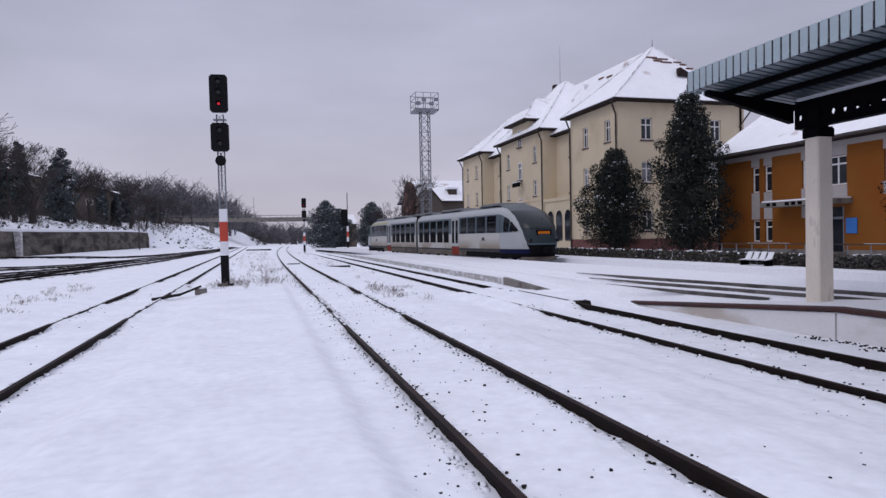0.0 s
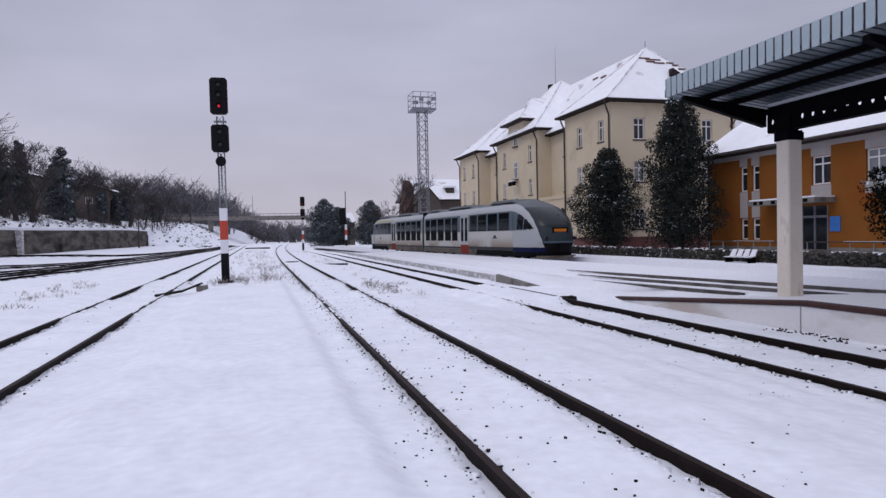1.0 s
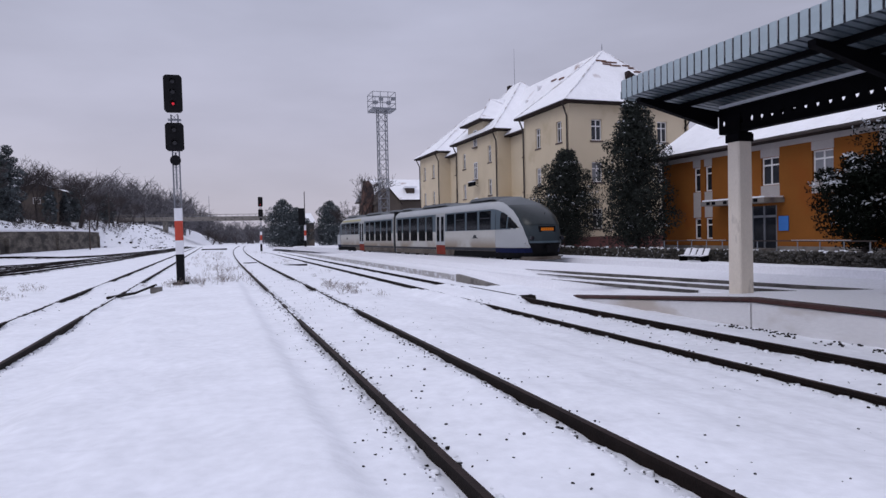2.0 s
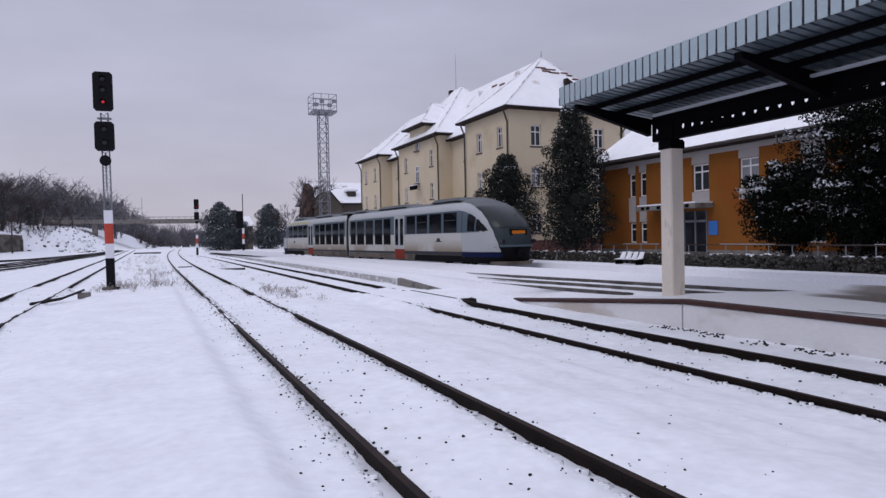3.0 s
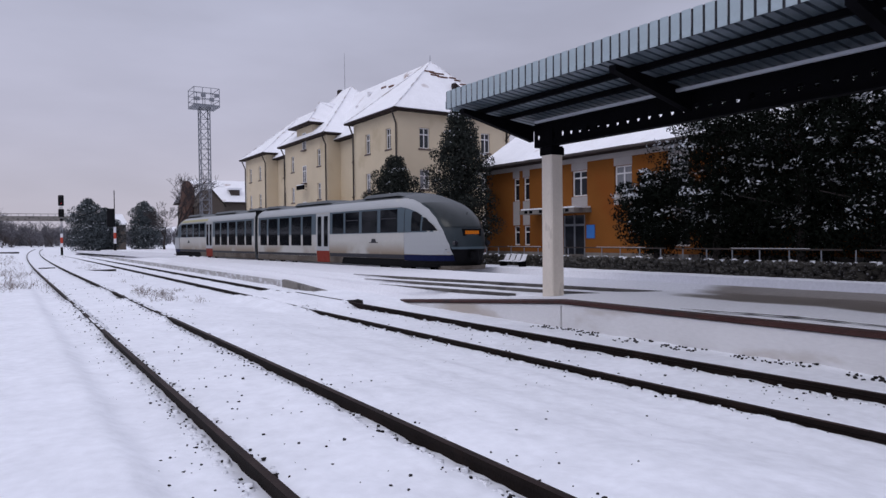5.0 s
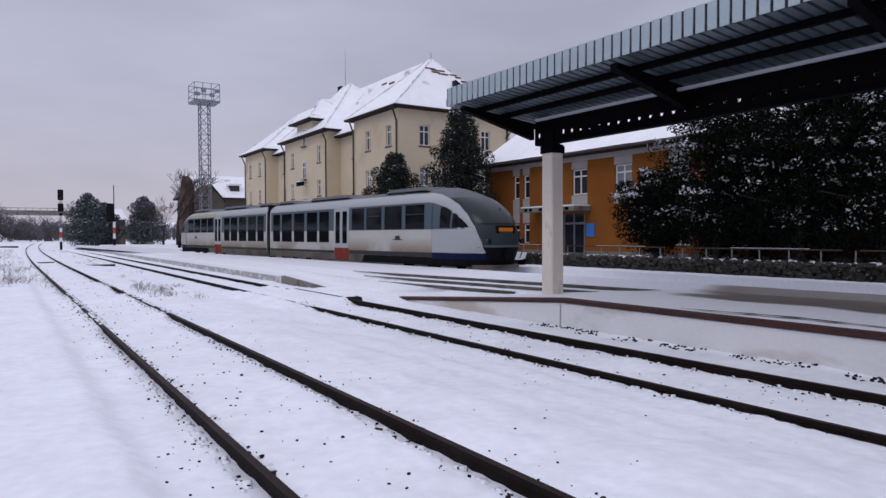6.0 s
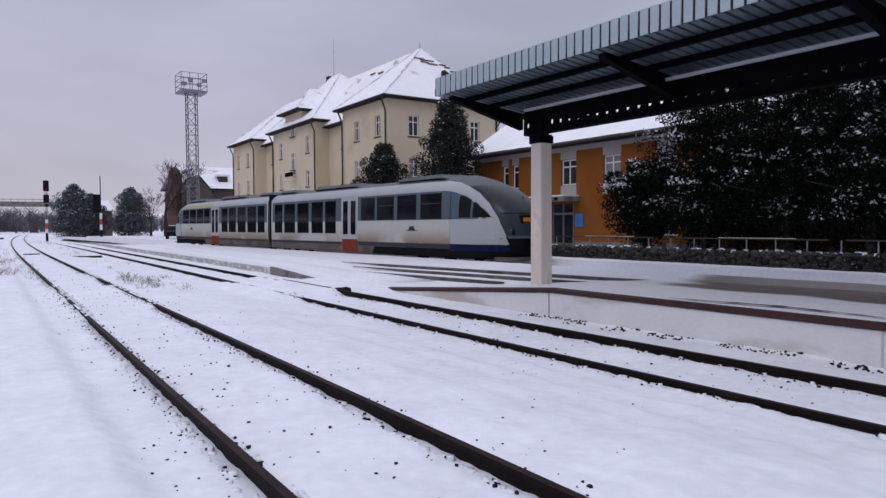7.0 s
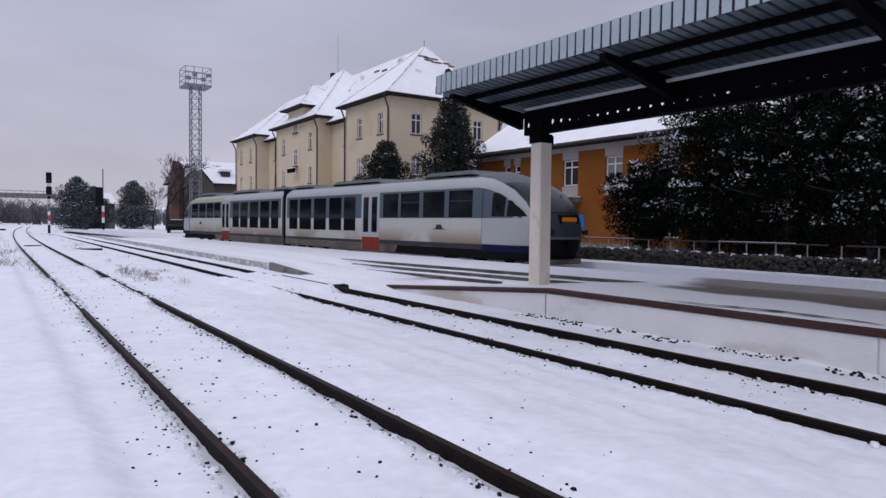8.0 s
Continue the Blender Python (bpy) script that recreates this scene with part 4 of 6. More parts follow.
# ground-floor arches of the recess
for yc in (52.75, 54.5, 56.25):
    s = Shape()
    pts = [(-0.62, 1.3), (0.62, 1.3), (0.62, 3.3)] + [(0.62 * math.cos(w), 3.3 + 0.62 * math.sin(w)) for w in np.linspace(0.3, math.pi - 0.3, 7)] + [(-0.62, 3.3)]
    s.face([(25.0, yc - u, v) for u, v in pts])
    ob = part("arch_window", s, GLASS, station)
s = Shape().box(25.05, 26.3, 51.52, 57.58, GZ - 0.3, 4.75).box(24.95, 26.3, 51.52, 57.58, 4.75, 5.02)
part("porch", s, STUCCO, station, "arched ground-floor bay")


def hip_roof(x0, x1, y0, y1, ze, ridge, over=0.62, parent=station, snow=ROOF_SNOW):
    """A hipped roof with snow; ridge: two points (x, y, z)."""
    a, b = Vector(ridge[0]), Vector(ridge[1])
    e = [Vector(p) for p in ((x0 - over, y0 - over, ze), (x1 + over, y0 - over, ze), (x1 + over, y1 + over, ze), (x0 - over, y1 + over, ze))]
    s = Shape()
    n = 12

    def slope(p, q, r, t):
        rows = []
        for i in range(n + 1):
            f = i / n
            u, v = p.lerp(r, f), q.lerp(t, f)
            rows.append([u.lerp(v, j / n) + Vector((0, 0, 0.10 + 0.035 * fbm(u.x + j * 0.7, u.y + i * 0.9, 1.1) - 0.28 * math.sin(math.pi * f) * 0.5)) for j in range(n + 1)])
        s.grid(rows, 0)
    slope(e[3], e[0], b, a)
    slope(e[0], e[1], a, a)
    slope(e[1], e[2], a, b)
    slope(e[2], e[3], b, b)
    part("roof", s, snow, parent, "tiled roof under snow", smooth=True)
    s = Shape()
    s.box(x0 - over, x1 + over, y0 - over, y1 + over, ze - 0.09, ze + 0.02)
    part("eave", s, EAVE, parent, "dark timber eave")
    s = Shape()
    for p, q in ((e[0], e[1]), (e[0], e[3])):
        s.tube(p + Vector((0, 0, 0.06)), q + Vector((0, 0, 0.03)), 0.05, n=6)
    part("gutter", s, PIPE, parent)
    for p, q in ((e[0], e[1]), (e[0], e[3])):
        s = Shape().tube(p.lerp(q, 0.02) + Vector((-0.01, -0.01, 0.10)), p.lerp(q, 0.97) + Vector((-0.01, -0.01, 0.085)), 0.045, n=6)
        part("gutter_snow", s, SNOW, parent, "line of snow in the gutter")
    for p, q in ((e[0], a), (e[3], b), (e[1], a)):
        s = Shape()
        for i in range(10):
            f0, f1 = i / 10, (i + 1) / 10
            s.tube(p.lerp(q, f0) + Vector((0, 0, 0.10 - 0.05 * math.sin(math.pi * f0))), p.lerp(q, f1) + Vector((0, 0, 0.10 - 0.05 * math.sin(math.pi * f1))), 0.045, n=6)
        part("hip_tile", s, HIP, parent, "row of half-bare ridge tiles")


hip_roof(26.3, 34.6, 47.0, 80.0, 10.78, ((30.2, 48.0, 16.3), (30.2, 78.5, 16.3)))
hip_roof(25.0, 35.7, 44.4, 52.0, EZ, ((30.2, 47.9, 16.35), (30.2, 48.4, 16.35)))
hip_roof(25.0, 34.0, 57.6, 68.6, 11.36, ((30.4, 63.6, 17.35), (30.4, 65.4, 17.35)))
hip_roof(25.0, 35.3, 74.6, 82.35, EZ, ((30.2, 78.3, 16.3), (30.2, 78.6, 16.3)))
hip_roof(24.98, 31.6, 61.0, 65.1, 12.8, ((26.6, 63.0, 15.25), (29.6, 63.1, 15.25)), 0.65)
s = Shape().box(25.0, 29, 61.0, 65.1, EZ, 12.75)
part("dormer", s, STUCCO, station)
# bare courses of tile where the snow has slid off, and a roof vent on the near slope
for x, z, w_ in ((29.5, 15.35, 0.5), (30.2, 15.25, 0.7), (29.9, 15.05, 0.4), (30.6, 14.95, 0.5), (31.6, 15.0, 0.35), (32.0, 14.8, 0.3), (32.4, 14.45, 0.35)):
    y = 43.78 + (z - EZ) / 4.95 * 4.15
    part("bare_tiles", Shape().box(x - w_, x + w_, y - 0.10, y + 0.10, z - 0.05, z + 0.06, bevel=0.05), ROOF_TILE, station, "bare reddish roof tiles")
for y, z in ((53.2, 15.3), (55.0, 15.55), (50.2, 15.6)):
    x = 25.7 + (z - 10.78) / 5.52 * 4.5
    part("bare_tiles", Shape().box(x - 0.12, x + 0.12, y - 0.45, y + 0.45, z - 0.04, z + 0.09, bevel=0.05), ROOF_TILE, station, "bare reddish roof tiles")
v_ = Shape()
v_.face([(30.7, 45.5, 13.62), (32.3, 45.5, 13.62), (31.1, 45.62, 14.35)])
v_.face([(30.7, 45.5, 13.62), (31.1, 45.62, 14.35), (31.2, 46.4, 14.4)])
v_.face([(32.3, 45.5, 13.62), (31.2, 46.4, 14.4), (31.1, 45.62, 14.35)])
part("roof_vent", v_, EAVE, station, "dark triangular roof vent")
for y in (44.47, 51.9, 57.7, 68.5, 74.7, 82.2):
    s = Shape().tube((24.87, y, GZ), (24.87, y, EZ - 1.0), 0.065, n=8).tube((24.87, y, EZ - 1.0), (24.35, y - 0.3, EZ - 0.12), 0.065, n=8)
    part("downpipe", s, PIPE, station)
s = Shape().tube((35.2, 44.3, EZ - 1.7), (36.2, 43.9, EZ - 0.2), 0.06)
part("downpipe", s, PIPE, station)
part("aerial", Shape().tube((30.3, 65.0, 16.9), (30.3, 65.0, 21.2), 0.035, 0.012), GREY_STEEL, station)
for x, y, z in ((29.5, 57.4, 15.55), (28.8, 58.6, 14.4)):
    part("skylight", Shape().box(x - 0.35, x + 0.35, y - 0.15, y + 0.15, z - 0.4, z + 0.02), HIP, station)
part("chimney", Shape().box(30.0, 30.5, 65.7, 66.3, 16.4, 17.45), EAVE, station)
part("finial", Shape().tube((30.2, 48, 16.2), (30.2, 48, 17.0), 0.05, 0.02), GREY_STEEL, station)
# the station clock on its bracket
clock = thing("station_sign", "small dark sign board on a bracket at the facade", "sign", pose(24.3, 62.6, 6.75))
part("bracket", Shape().tube((0.7, 0, 0.1), (-0.1, 0, 0.1), 0.03).tube((0.7, 0, -0.25), (0, 0, 0.1), 0.02), BLACK_STEEL, clock)
part("board", Shape().box(-0.07, 0.07, -0.9, 0.9, -0.2, 0.2, bevel=0.02), BLACK_STEEL, clock)
part("snow_cap", Shape().box(-0.09, 0.09, -0.85, 0.85, 0.2, 0.27, bevel=0.02), SNOW, clock, "line of snow")

annex = thing("annex_building", "two-storey ochre-orange annex with pale window strips and snowy roof", "building")
BX = 26.5
A0, A1 = 2.0, 35.45
groups = []
s = Shape()
holes = []
strips = []


def annex_window(yc, w, low=True, high=True):
    holes.append((yc - A0 - w / 2, yc - A0 + w / 2, 3.92, 5.32))
    holes.append((yc - A0 - w / 2, yc - A0 + w / 2, 1.22, 2.40))
    strips.append((yc, w))


for yc in (32.32, 31.38, 28.75):
    annex_window(yc, 0.56)
for yc in (26.9, 23.8, 20.4, 17.4, 14.4, 11.4, 8.0):
    annex_window(yc, 1.15)
holes = [h for h in holes if not (h[2] < 2 and (22.0 < h[0] + A0 < 29.0))] + [(26.5 - A0, 28.2 - A0, 0.5, 2.9)]
wall_with_holes(s, (BX, A0, 0), (0, 1, 0), A1 - A0, 0.3, 5.75, holes, 0.2, 0, (-1, 0, 0))
part("wall", s, ORANGE, annex)
s = Shape()
wall_with_holes(s, (BX, A1, 0), (1, 0, 0), 9.0, 0.3, 6.2, [], 0.2, 0, (0, 1, 0))
s.box(BX + 0.3, BX + 8.8, A0 + 0.3, A1 - 0.25, 0.3, 5.7)
part("wall", s, ORANGE, annex)
part("plinth", Shape().box(BX - 0.05, BX + 0.2, A0, 26.45, 0.2, 0.85).box(BX - 0.05, BX + 0.2, 28.25, A1 + 0.02, 0.2, 0.85), CONCRETE, annex, "grey plinth")
part("frieze", Shape().box(BX - 0.03, BX + 0.2, A0, A1 + 0.02, 5.76, 6.02), PALE_PANEL, annex, "pale frieze under the eave")
for yc, w in strips:
    window(annex, (BX + 0.09, yc, 3.92), (0, -1, 0), (-1, 0, 0), w, 1.40, bars=1 if w < 0.8 else 2, sill=False, transom=0.72, pale_pane=w > 0.8 and yc < 25)
    part("panel", Shape().box(BX - 0.02, BX + 0.1, yc - w / 2 - 0.03, yc + w / 2 + 0.03, 2.44 if w < 0.8 else 3.34, 3.90, bevel=0.01), PALE_PANEL, annex, "pale panel below a window")
    part("panel", Shape().box(BX - 0.02, BX + 0.1, yc - w / 2 - 0.03, yc + w / 2 + 0.03, 5.33, 5.755, bevel=0.01), PALE_PANEL, annex, "pale panel above a window")
    if not 22 < yc < 29:
        window(annex, (BX + 0.09, yc, 1.22), (0, -1, 0), (-1, 0, 0), w, 1.18, bars=1 if w < 0.8 else 2, sill=False)
s = Shape()
RX, RZ = 30.8, 9.35
n = 24
eave_p, ridge_p = (BX - 0.7, 6.12), (RX, RZ)
rows = []
for i in range(9):
    f = i / 8
    x, z = eave_p[0] + (ridge_p[0] - eave_p[0]) * f, eave_p[1] + (ridge_p[1] - eave_p[1]) * f
    rows.append([(x, y, z + 0.10 + 0.03 * fbm(x * 2, y, 1.1)) for y in spaced([(A0 - 0.5, A1 + 0.35, 0.8)])])
s.grid(rows, 0)
s.grid([[(RX, y, RZ + 0.1) for y in (A0, A1 + 0.35)], [(RX + 5, y, 6.2) for y in (A0, A1 + 0.35)]], 0)
part("roof", s, ROOF_SNOW, annex, "shallow tiled roof under snow", smooth=True)
s = Shape()
s.box(BX - 0.7, BX + 0.3, A0 - 0.5, A1 + 0.35, 6.02, 6.13)
s.face([(BX - 0.7, A1 + 0.3, 6.02), (RX, A1 + 0.3, RZ), (RX + 5, A1 + 0.3, 6.02)])
s.face([(BX - 0.7, A1 + 0.35, 6.1), (RX, A1 + 0.35, RZ + 0.08), (RX, A1 + 0.35, RZ - 0.05), (BX - 0.7, A1 + 0.35, 6.0)])
part("eave", s, EAVE, annex, "dark eave board")
part("gutter", Shape().tube((BX - 0.76, A0, 6.1), (BX - 0.76, A1 + 0.35, 6.1), 0.07), PIPE, annex)
part("downpipe", Shape().tube((BX - 0.1, A1 - 0.15, 0.4), (BX - 0.1, A1 - 0.15, 5.9), 0.06), PIPE, annex)
part("porch_roof", Shape().box(BX - 1.3, BX, 26.0, 30.5, 3.02, 3.26, bevel=0.02), CONCRETE, annex, "flat concrete porch roof with snow")
part("porch_snow", Shape().box(BX - 1.25, BX, 26.05, 30.45, 3.262, 3.34, bevel=0.04), SNOW, annex)
for i in range(9):
    yy0 = 26.4 + i * 0.42
    if i not in (2, 6):
        part("lettering_bar", Shape().box(BX - 1.315, BX - 1.30, yy0, yy0 + 0.26, 3.06, 3.22), BLACK_STEEL, annex, "dark sign bar")
door = part("door", Shape().box(BX + 0.08, BX + 0.13, 26.5, 28.2, 0.5, 2.9), GLASS, annex, "glazed entrance door")
s = Shape()
for y0, y1 in ((26.5, 26.6), (27.3, 27.4), (28.1, 28.2)):
    s.box(BX + 0.03, BX + 0.08, y0, y1, 0.5, 2.9)
s.box(BX + 0.03, BX + 0.08, 26.6, 27.3, 2.3, 2.42).box(BX + 0.03, BX + 0.08, 27.4, 28.1, 2.3, 2.42)
part("door_frame", s, GREY_STEEL, door)
part("doorstep", Shape().box(BX - 1.2, BX, 26.3, 28.5, 0.3, 0.75, bevel=0.02), CONCRETE, annex)
board = thing("notice_board", "blue notice board on the orange wall", "sign", pose(BX - 0.04, 26.05, 1.62))
part("panel", Shape().box(-0.02, 0.03, -0.3, 0.3, 0.0, 0.72, bevel=0.008), SIGN_BLUE, board)


# ---- the railcar: two halves on one train ----
train = thing("diesel_railcar", "silver-white two-car diesel railcar with blue-grey window band and rounded cab", "train")
SLICE_E = 2.7


def half_width(z):
    if z < 1.2:
        return 1.41 - 0.05 * (1.2 - z) ** 2
    if z < 2.75:
        return 1.41 - 0.012 * (z - 1.2) ** 2
    f = min(1.0, (z - 2.75) / (3.48 - 2.75))
    return (1.41 - 0.029) * (1 - f ** 2.3) ** (1 / 2.1)


def nose_y(z):
    """Front of the cab on its centre line at height z, measured from the joint."""
    if z < 1.05:
        return 19.75 - 0.35 * (1.05 - z)
    f = (z - 1.05) / (3.48 - 1.05)
    return 19.75 - 0.15 * f - 2.9 * f ** 3.0


def nose_len(z):
    return 2.7 if z < 1.2 else 2.7 + 0.4 * (z - 1.2) / 2.4


def side_x(d, z):
    """Half the width at distance d from the joint and height z."""
    w, ln = half_width(z), nose_len(z)
    u = (d - (nose_y(z) - ln)) / ln
    if u <= 0:
        return w
    return w * max(0.0, 1 - min(1.0, u) ** SLICE_E) ** (1 / SLICE_E)


def arch_outer(z):
    """Distance from the joint of the white arch's front edge at height z."""
    pts = ((0.30, 19.42), (0.8, 19.46), (1.2, 19.40), (1.8, 19.12), (2.3, 18.70), (2.7, 18.16), (3.0, 17.50), (3.18, 16.90), (3.27, 16.2), (3.48, 15.6))
    for (z0, d0), (z1, d1) in zip(pts, pts[1:]):
        if z <= z1:
            return d0 + (d1 - d0) * (max(z, z0) - z0) / (z1 - z0)
    return 15.6


def arch_inner(z):
    pts = ((1.78, 18.95), (2.0, 18.72), (2.35, 18.2), (2.6, 17.65), (2.78, 17.0), (2.86, 16.4))
    for (z0, d0), (z1, d1) in zip(pts, pts[1:]):
        if z <= z1:
            return d0 + (d1 - d0) * (max(z, z0) - z0) / (z1 - z0)
    return 16.4


def skin(d, z, side, lift):
    """A point on the car's skin, lifted off it."""
    return (side * (side_x(d, z) + lift), -d, z)


def skin_patch(shape, rows, side, lift, mat=0, edge=True):
    """rows: lists of (d, z); a plate that follows the skin, with a rim back to it."""
    pts = [[skin(d, z, side, lift) for d, z in r] for r in rows]
    if side < 0:
        pts = [list(reversed(r)) for r in pts]
    shape.grid(pts, mat)
    if edge:
        loop = rows[0] + [r[-1] for r in rows[1:]] + rows[-1][::-1][1:] + [r[0] for r in rows[-2:0:-1]]
        shape.grid([[skin(d, z, side, lift) for d, z in loop + loop[:1]], [skin(d, z, side, -0.02) for d, z in loop + loop[:1]]], mat)


def rect(d0, d1, z0, z1, nd=3, nz=3):
    return [[(d0 + (d1 - d0) * i / nd, z0 + (z1 - z0) * j / nz) for i in range(nd + 1)] for j in range(nz + 1)]


CAR_MESH = {}


def car(m, front):
    def add(name, key, build, mats, parent, label="", smooth=False):
        if key not in CAR_MESH:
            s = Shape()
            build(s)
            CAR_MESH[key] = s.mesh(name, mats, smooth)
        ob = shared(name, CAR_MESH[key], Matrix(), parent)
        return tagged(ob, label)

    def hull(s):
        zs = [0.30, 0.43, 0.56, 0.68, 0.80, 0.92, 1.05, 1.2, 1.4, 1.6, 1.8, 2.0, 2.2, 2.4, 2.6, 2.75, 2.9, 3.02, 3.12, 3.18, 3.24, 3.29, 3.34, 3.385, 3.425, 3.455, 3.475]
        rows = []
        for z in zs:
            w, ln, yf = half_width(z), nose_len(z), nose_y(z)
            ds = [0.25, 4, 8, 12, 15.2, 15.6, 16.2] + [yf - ln + 0.0]
            ds = [d for d in ds if d <= yf - ln]
            while len(ds) < 8:
                ds.append(yf - ln)
            nose = [yf - ln + ln * math.sin(math.pi / 2 * i / 34) for i in range(1, 35)]
            right = [(side_x(d, z), -d, z) for d in ds + nose]
            left = [(-x, y, zz) for x, y, zz in reversed(right[:-1])]
            rows.append(right + left)
        k, w = len(s.v), len(rows[0])
        for r in rows:
            s.v.extend(r)
        for i in range(len(rows) - 1):
            for j in range(w - 1):
                a = k + i * w + j
                f = (a, a + 1, a + w + 1, a + w)
                s.f.append(f)
                c = [sum(s.v[q][t] for q in f) / 4 for t in range(3)]
                d, z = -c[1], c[2]
                mat = 1 if z > 3.255 else 0
                if d > arch_outer(z) - 0.04 and z < 3.255:
                    mat = 3 if z > 1.06 else 2
                elif d > 17.0 and z < 0.80:
                    mat = 4 if z > 0.56 else 5
                s.m.append(mat)
        s.face([(x, y, z) for x, y, z in [(half_width(z), -0.25, z) for z in zs] + [(-half_width(z), -0.25, z) for z in reversed(zs)]], 1)
        s.box(-1.3, 1.3, -19.0, -0.3, 0.31, 0.36, 2)

    body = add("car_body", "hull", hull, [T_WHITE, T_ROOF, T_BLACK, T_MASK, T_BLUE, T_DARK], train, "", True)
    body.matrix_basis = m

    for side in (-1, 1):
        add("window_band", ("band", side), lambda s: (skin_patch(s, rect(0.40, 8.40, 1.74, 2.84, 12, 6), side, 0.006), skin_patch(s, rect(9.95, 16.5, 1.74, 2.84, 10, 6), side, 0.006), skin_patch(s, [[(16.5 + (arch_inner(z) + 0.12 - 16.5) * i / 6, z) for i in range(7)] for z in (1.74, 1.9, 2.1, 2.3, 2.5, 2.65, 2.76, 2.84)], side, 0.006)), T_BAND, body, "blue-grey window band")

        def arch(s):
            # roof-side white rail that sweeps down round the cab
            zz = [1.745 + 1.115 * i / 28 for i in range(29)]
            zz = [0.82, 1.0, 1.2, 1.4, 1.6, 1.74] + [z for z in zz if z > 1.75]
            skin_patch(s, [[((16.84 if z < 1.75 else arch_inner(z)) + (arch_outer(z) - (16.84 if z < 1.75 else arch_inner(z))) * i / 10, z) for i in range(11)] for z in zz], side, 0.024)
            ds = [0.26 + (16.4 - 0.26) * i / 16 for i in range(17)]
            skin_patch(s, [[(d, z) for d in ds] for z in (2.86, 2.96, 3.06, 3.16, 3.26)], side, 0.016)
            skin_patch(s, [[(16.4 + (arch_outer(z) - 16.4) * i / 6, z) for i in range(7)] for z in (2.86, 2.94, 3.02, 3.1, 3.16, 3.2)], side, 0.016)
        add("roof_rail", ("arch", side), arch, T_LIGHT, body, "white band that sweeps down round the cab")
        add("side_stripe", ("stripe", side), lambda s: (skin_patch(s, rect(0.3, 8.42, 0.62, 0.76, 8, 1), side, 0.008), skin_patch(s, rect(9.94, 16.8, 0.62, 0.80, 6, 1), side, 0.008)), T_STRIPE, body, "dark grey stripe")
        add("skirt", ("skirt", side), lambda s: (skin_patch(s, rect(0.3, 8.42, 0.30, 0.61, 8, 1), side, 0.008), skin_patch(s, rect(9.94, 11.4, 0.30, 0.61, 2, 1), side, 0.008)), T_SKIRT, body, "grimy grey-brown skirt")
        add("bogie_cover", ("cover", side), lambda s: skin_patch(s, [[(11.4 - 0.25 * j + (16.8 - 11.4 + 0.25 * j) * i / 4, 0.28 + 0.33 * (1 - j)) for i in range(5)] for j in (0, 1)], side, 0.02), T_DARK, body, "dark skirt over the bogie")
        add("blue_skirt", ("blue", side), lambda s: skin_patch(s, [[(16.82 + (arch_outer(z) - 16.82) * i / 8, z) for i in range(9)] for z in (0.56, 0.65, 0.72, 0.80)], side, 0.018), T_BLUE, body, "dark blue stripe under the cab")
        add("cab_skirt", ("cskirt", side), lambda s: skin_patch(s, [[(16.82 + (arch_outer(z) - 16.82) * i / 8, z) for i in range(9)] for z in (0.28, 0.4, 0.55)], side, 0.018), T_DARK, body, "dark grimy skirt under the cab")
        for i, (d0, d1) in enumerate(((0.74, 1.73), (2.01, 3.34), (3.66, 4.96), (5.31, 6.52), (6.79, 7.86))):
            add("window", ("low", i, side), lambda s: skin_patch(s, rect(d0, d1, 1.16, 2.73, 2, 6), side, 0.014), T_GLASS, body, "tall dark window")
        for i, (d0, d1) in enumerate(((10.25, 11.41), (11.62, 12.94), (13.22, 14.6), (14.89, 16.28))):
            add("window", ("high", i, side), lambda s: skin_patch(s, rect(d0, d1, 1.77, 2.77, 2, 4), side, 0.014), T_GLASS, body, "dark saloon window")
            if i in (1, 3):
                add("window_vent", ("vent", i, side), lambda s: skin_patch(s, rect(d0 + 0.06, d1 - 0.06, 2.36, 2.40, 2, 1), side, 0.022), T_STRIPE, body)
        add("cab_window", ("cab1", side), lambda s: skin_patch(s, [[(17.34 + (min(17.94, arch_inner(z) - 0.06) - 17.34) * i / 3, z) for i in range(4)] for z in [1.80 + 0.82 * j / 10 for j in range(11)]], side, 0.014), T_GLASS, body, "dark cab side window")
        add("cab_window", ("cab2", side), lambda s: skin_patch(s, [[(18.06 + (arch_inner(z) - 0.06 - 18.06) * i / 4, z) for i in range(5)] for z in [1.80 + 0.55 * j / 11 for j in range(12)]], side, 0.014), T_GLASS, body, "dark three-cornered cab window")
        add("panel_seam", ("seam", side), lambda s: (skin_patch(s, rect(16.82, 16.845, 0.82, 2.84, 1, 6), side, 0.0185), skin_patch(s, rect(16.85, 19.3, 1.02, 1.04, 6, 1), side, 0.0185)), T_STRIPE, body)
        # double-leaf door
        for k, (d0, d1) in enumerate(((8.47, 9.17), (9.19, 9.89))):
            add("door", ("door", k, side), lambda s: skin_patch(s, rect(d0, d1, 0.90, 2.80, 2, 6), side, 0.012), T_LIGHT, body, "white door leaf with a tall pane")
            add("door_foot", ("foot", k, side), lambda s: skin_patch(s, rect(d0, d1, 0.31, 0.90, 2, 2), side, 0.013), T_RED, body, "red lower door panel")
            add("door_pane", ("dpane", k, side), lambda s: skin_patch(s, rect(d0 + 0.13, d1 - 0.13, 1.12, 2.68, 2, 6), side, 0.020), T_GLASS, body, "tall dark door pane")
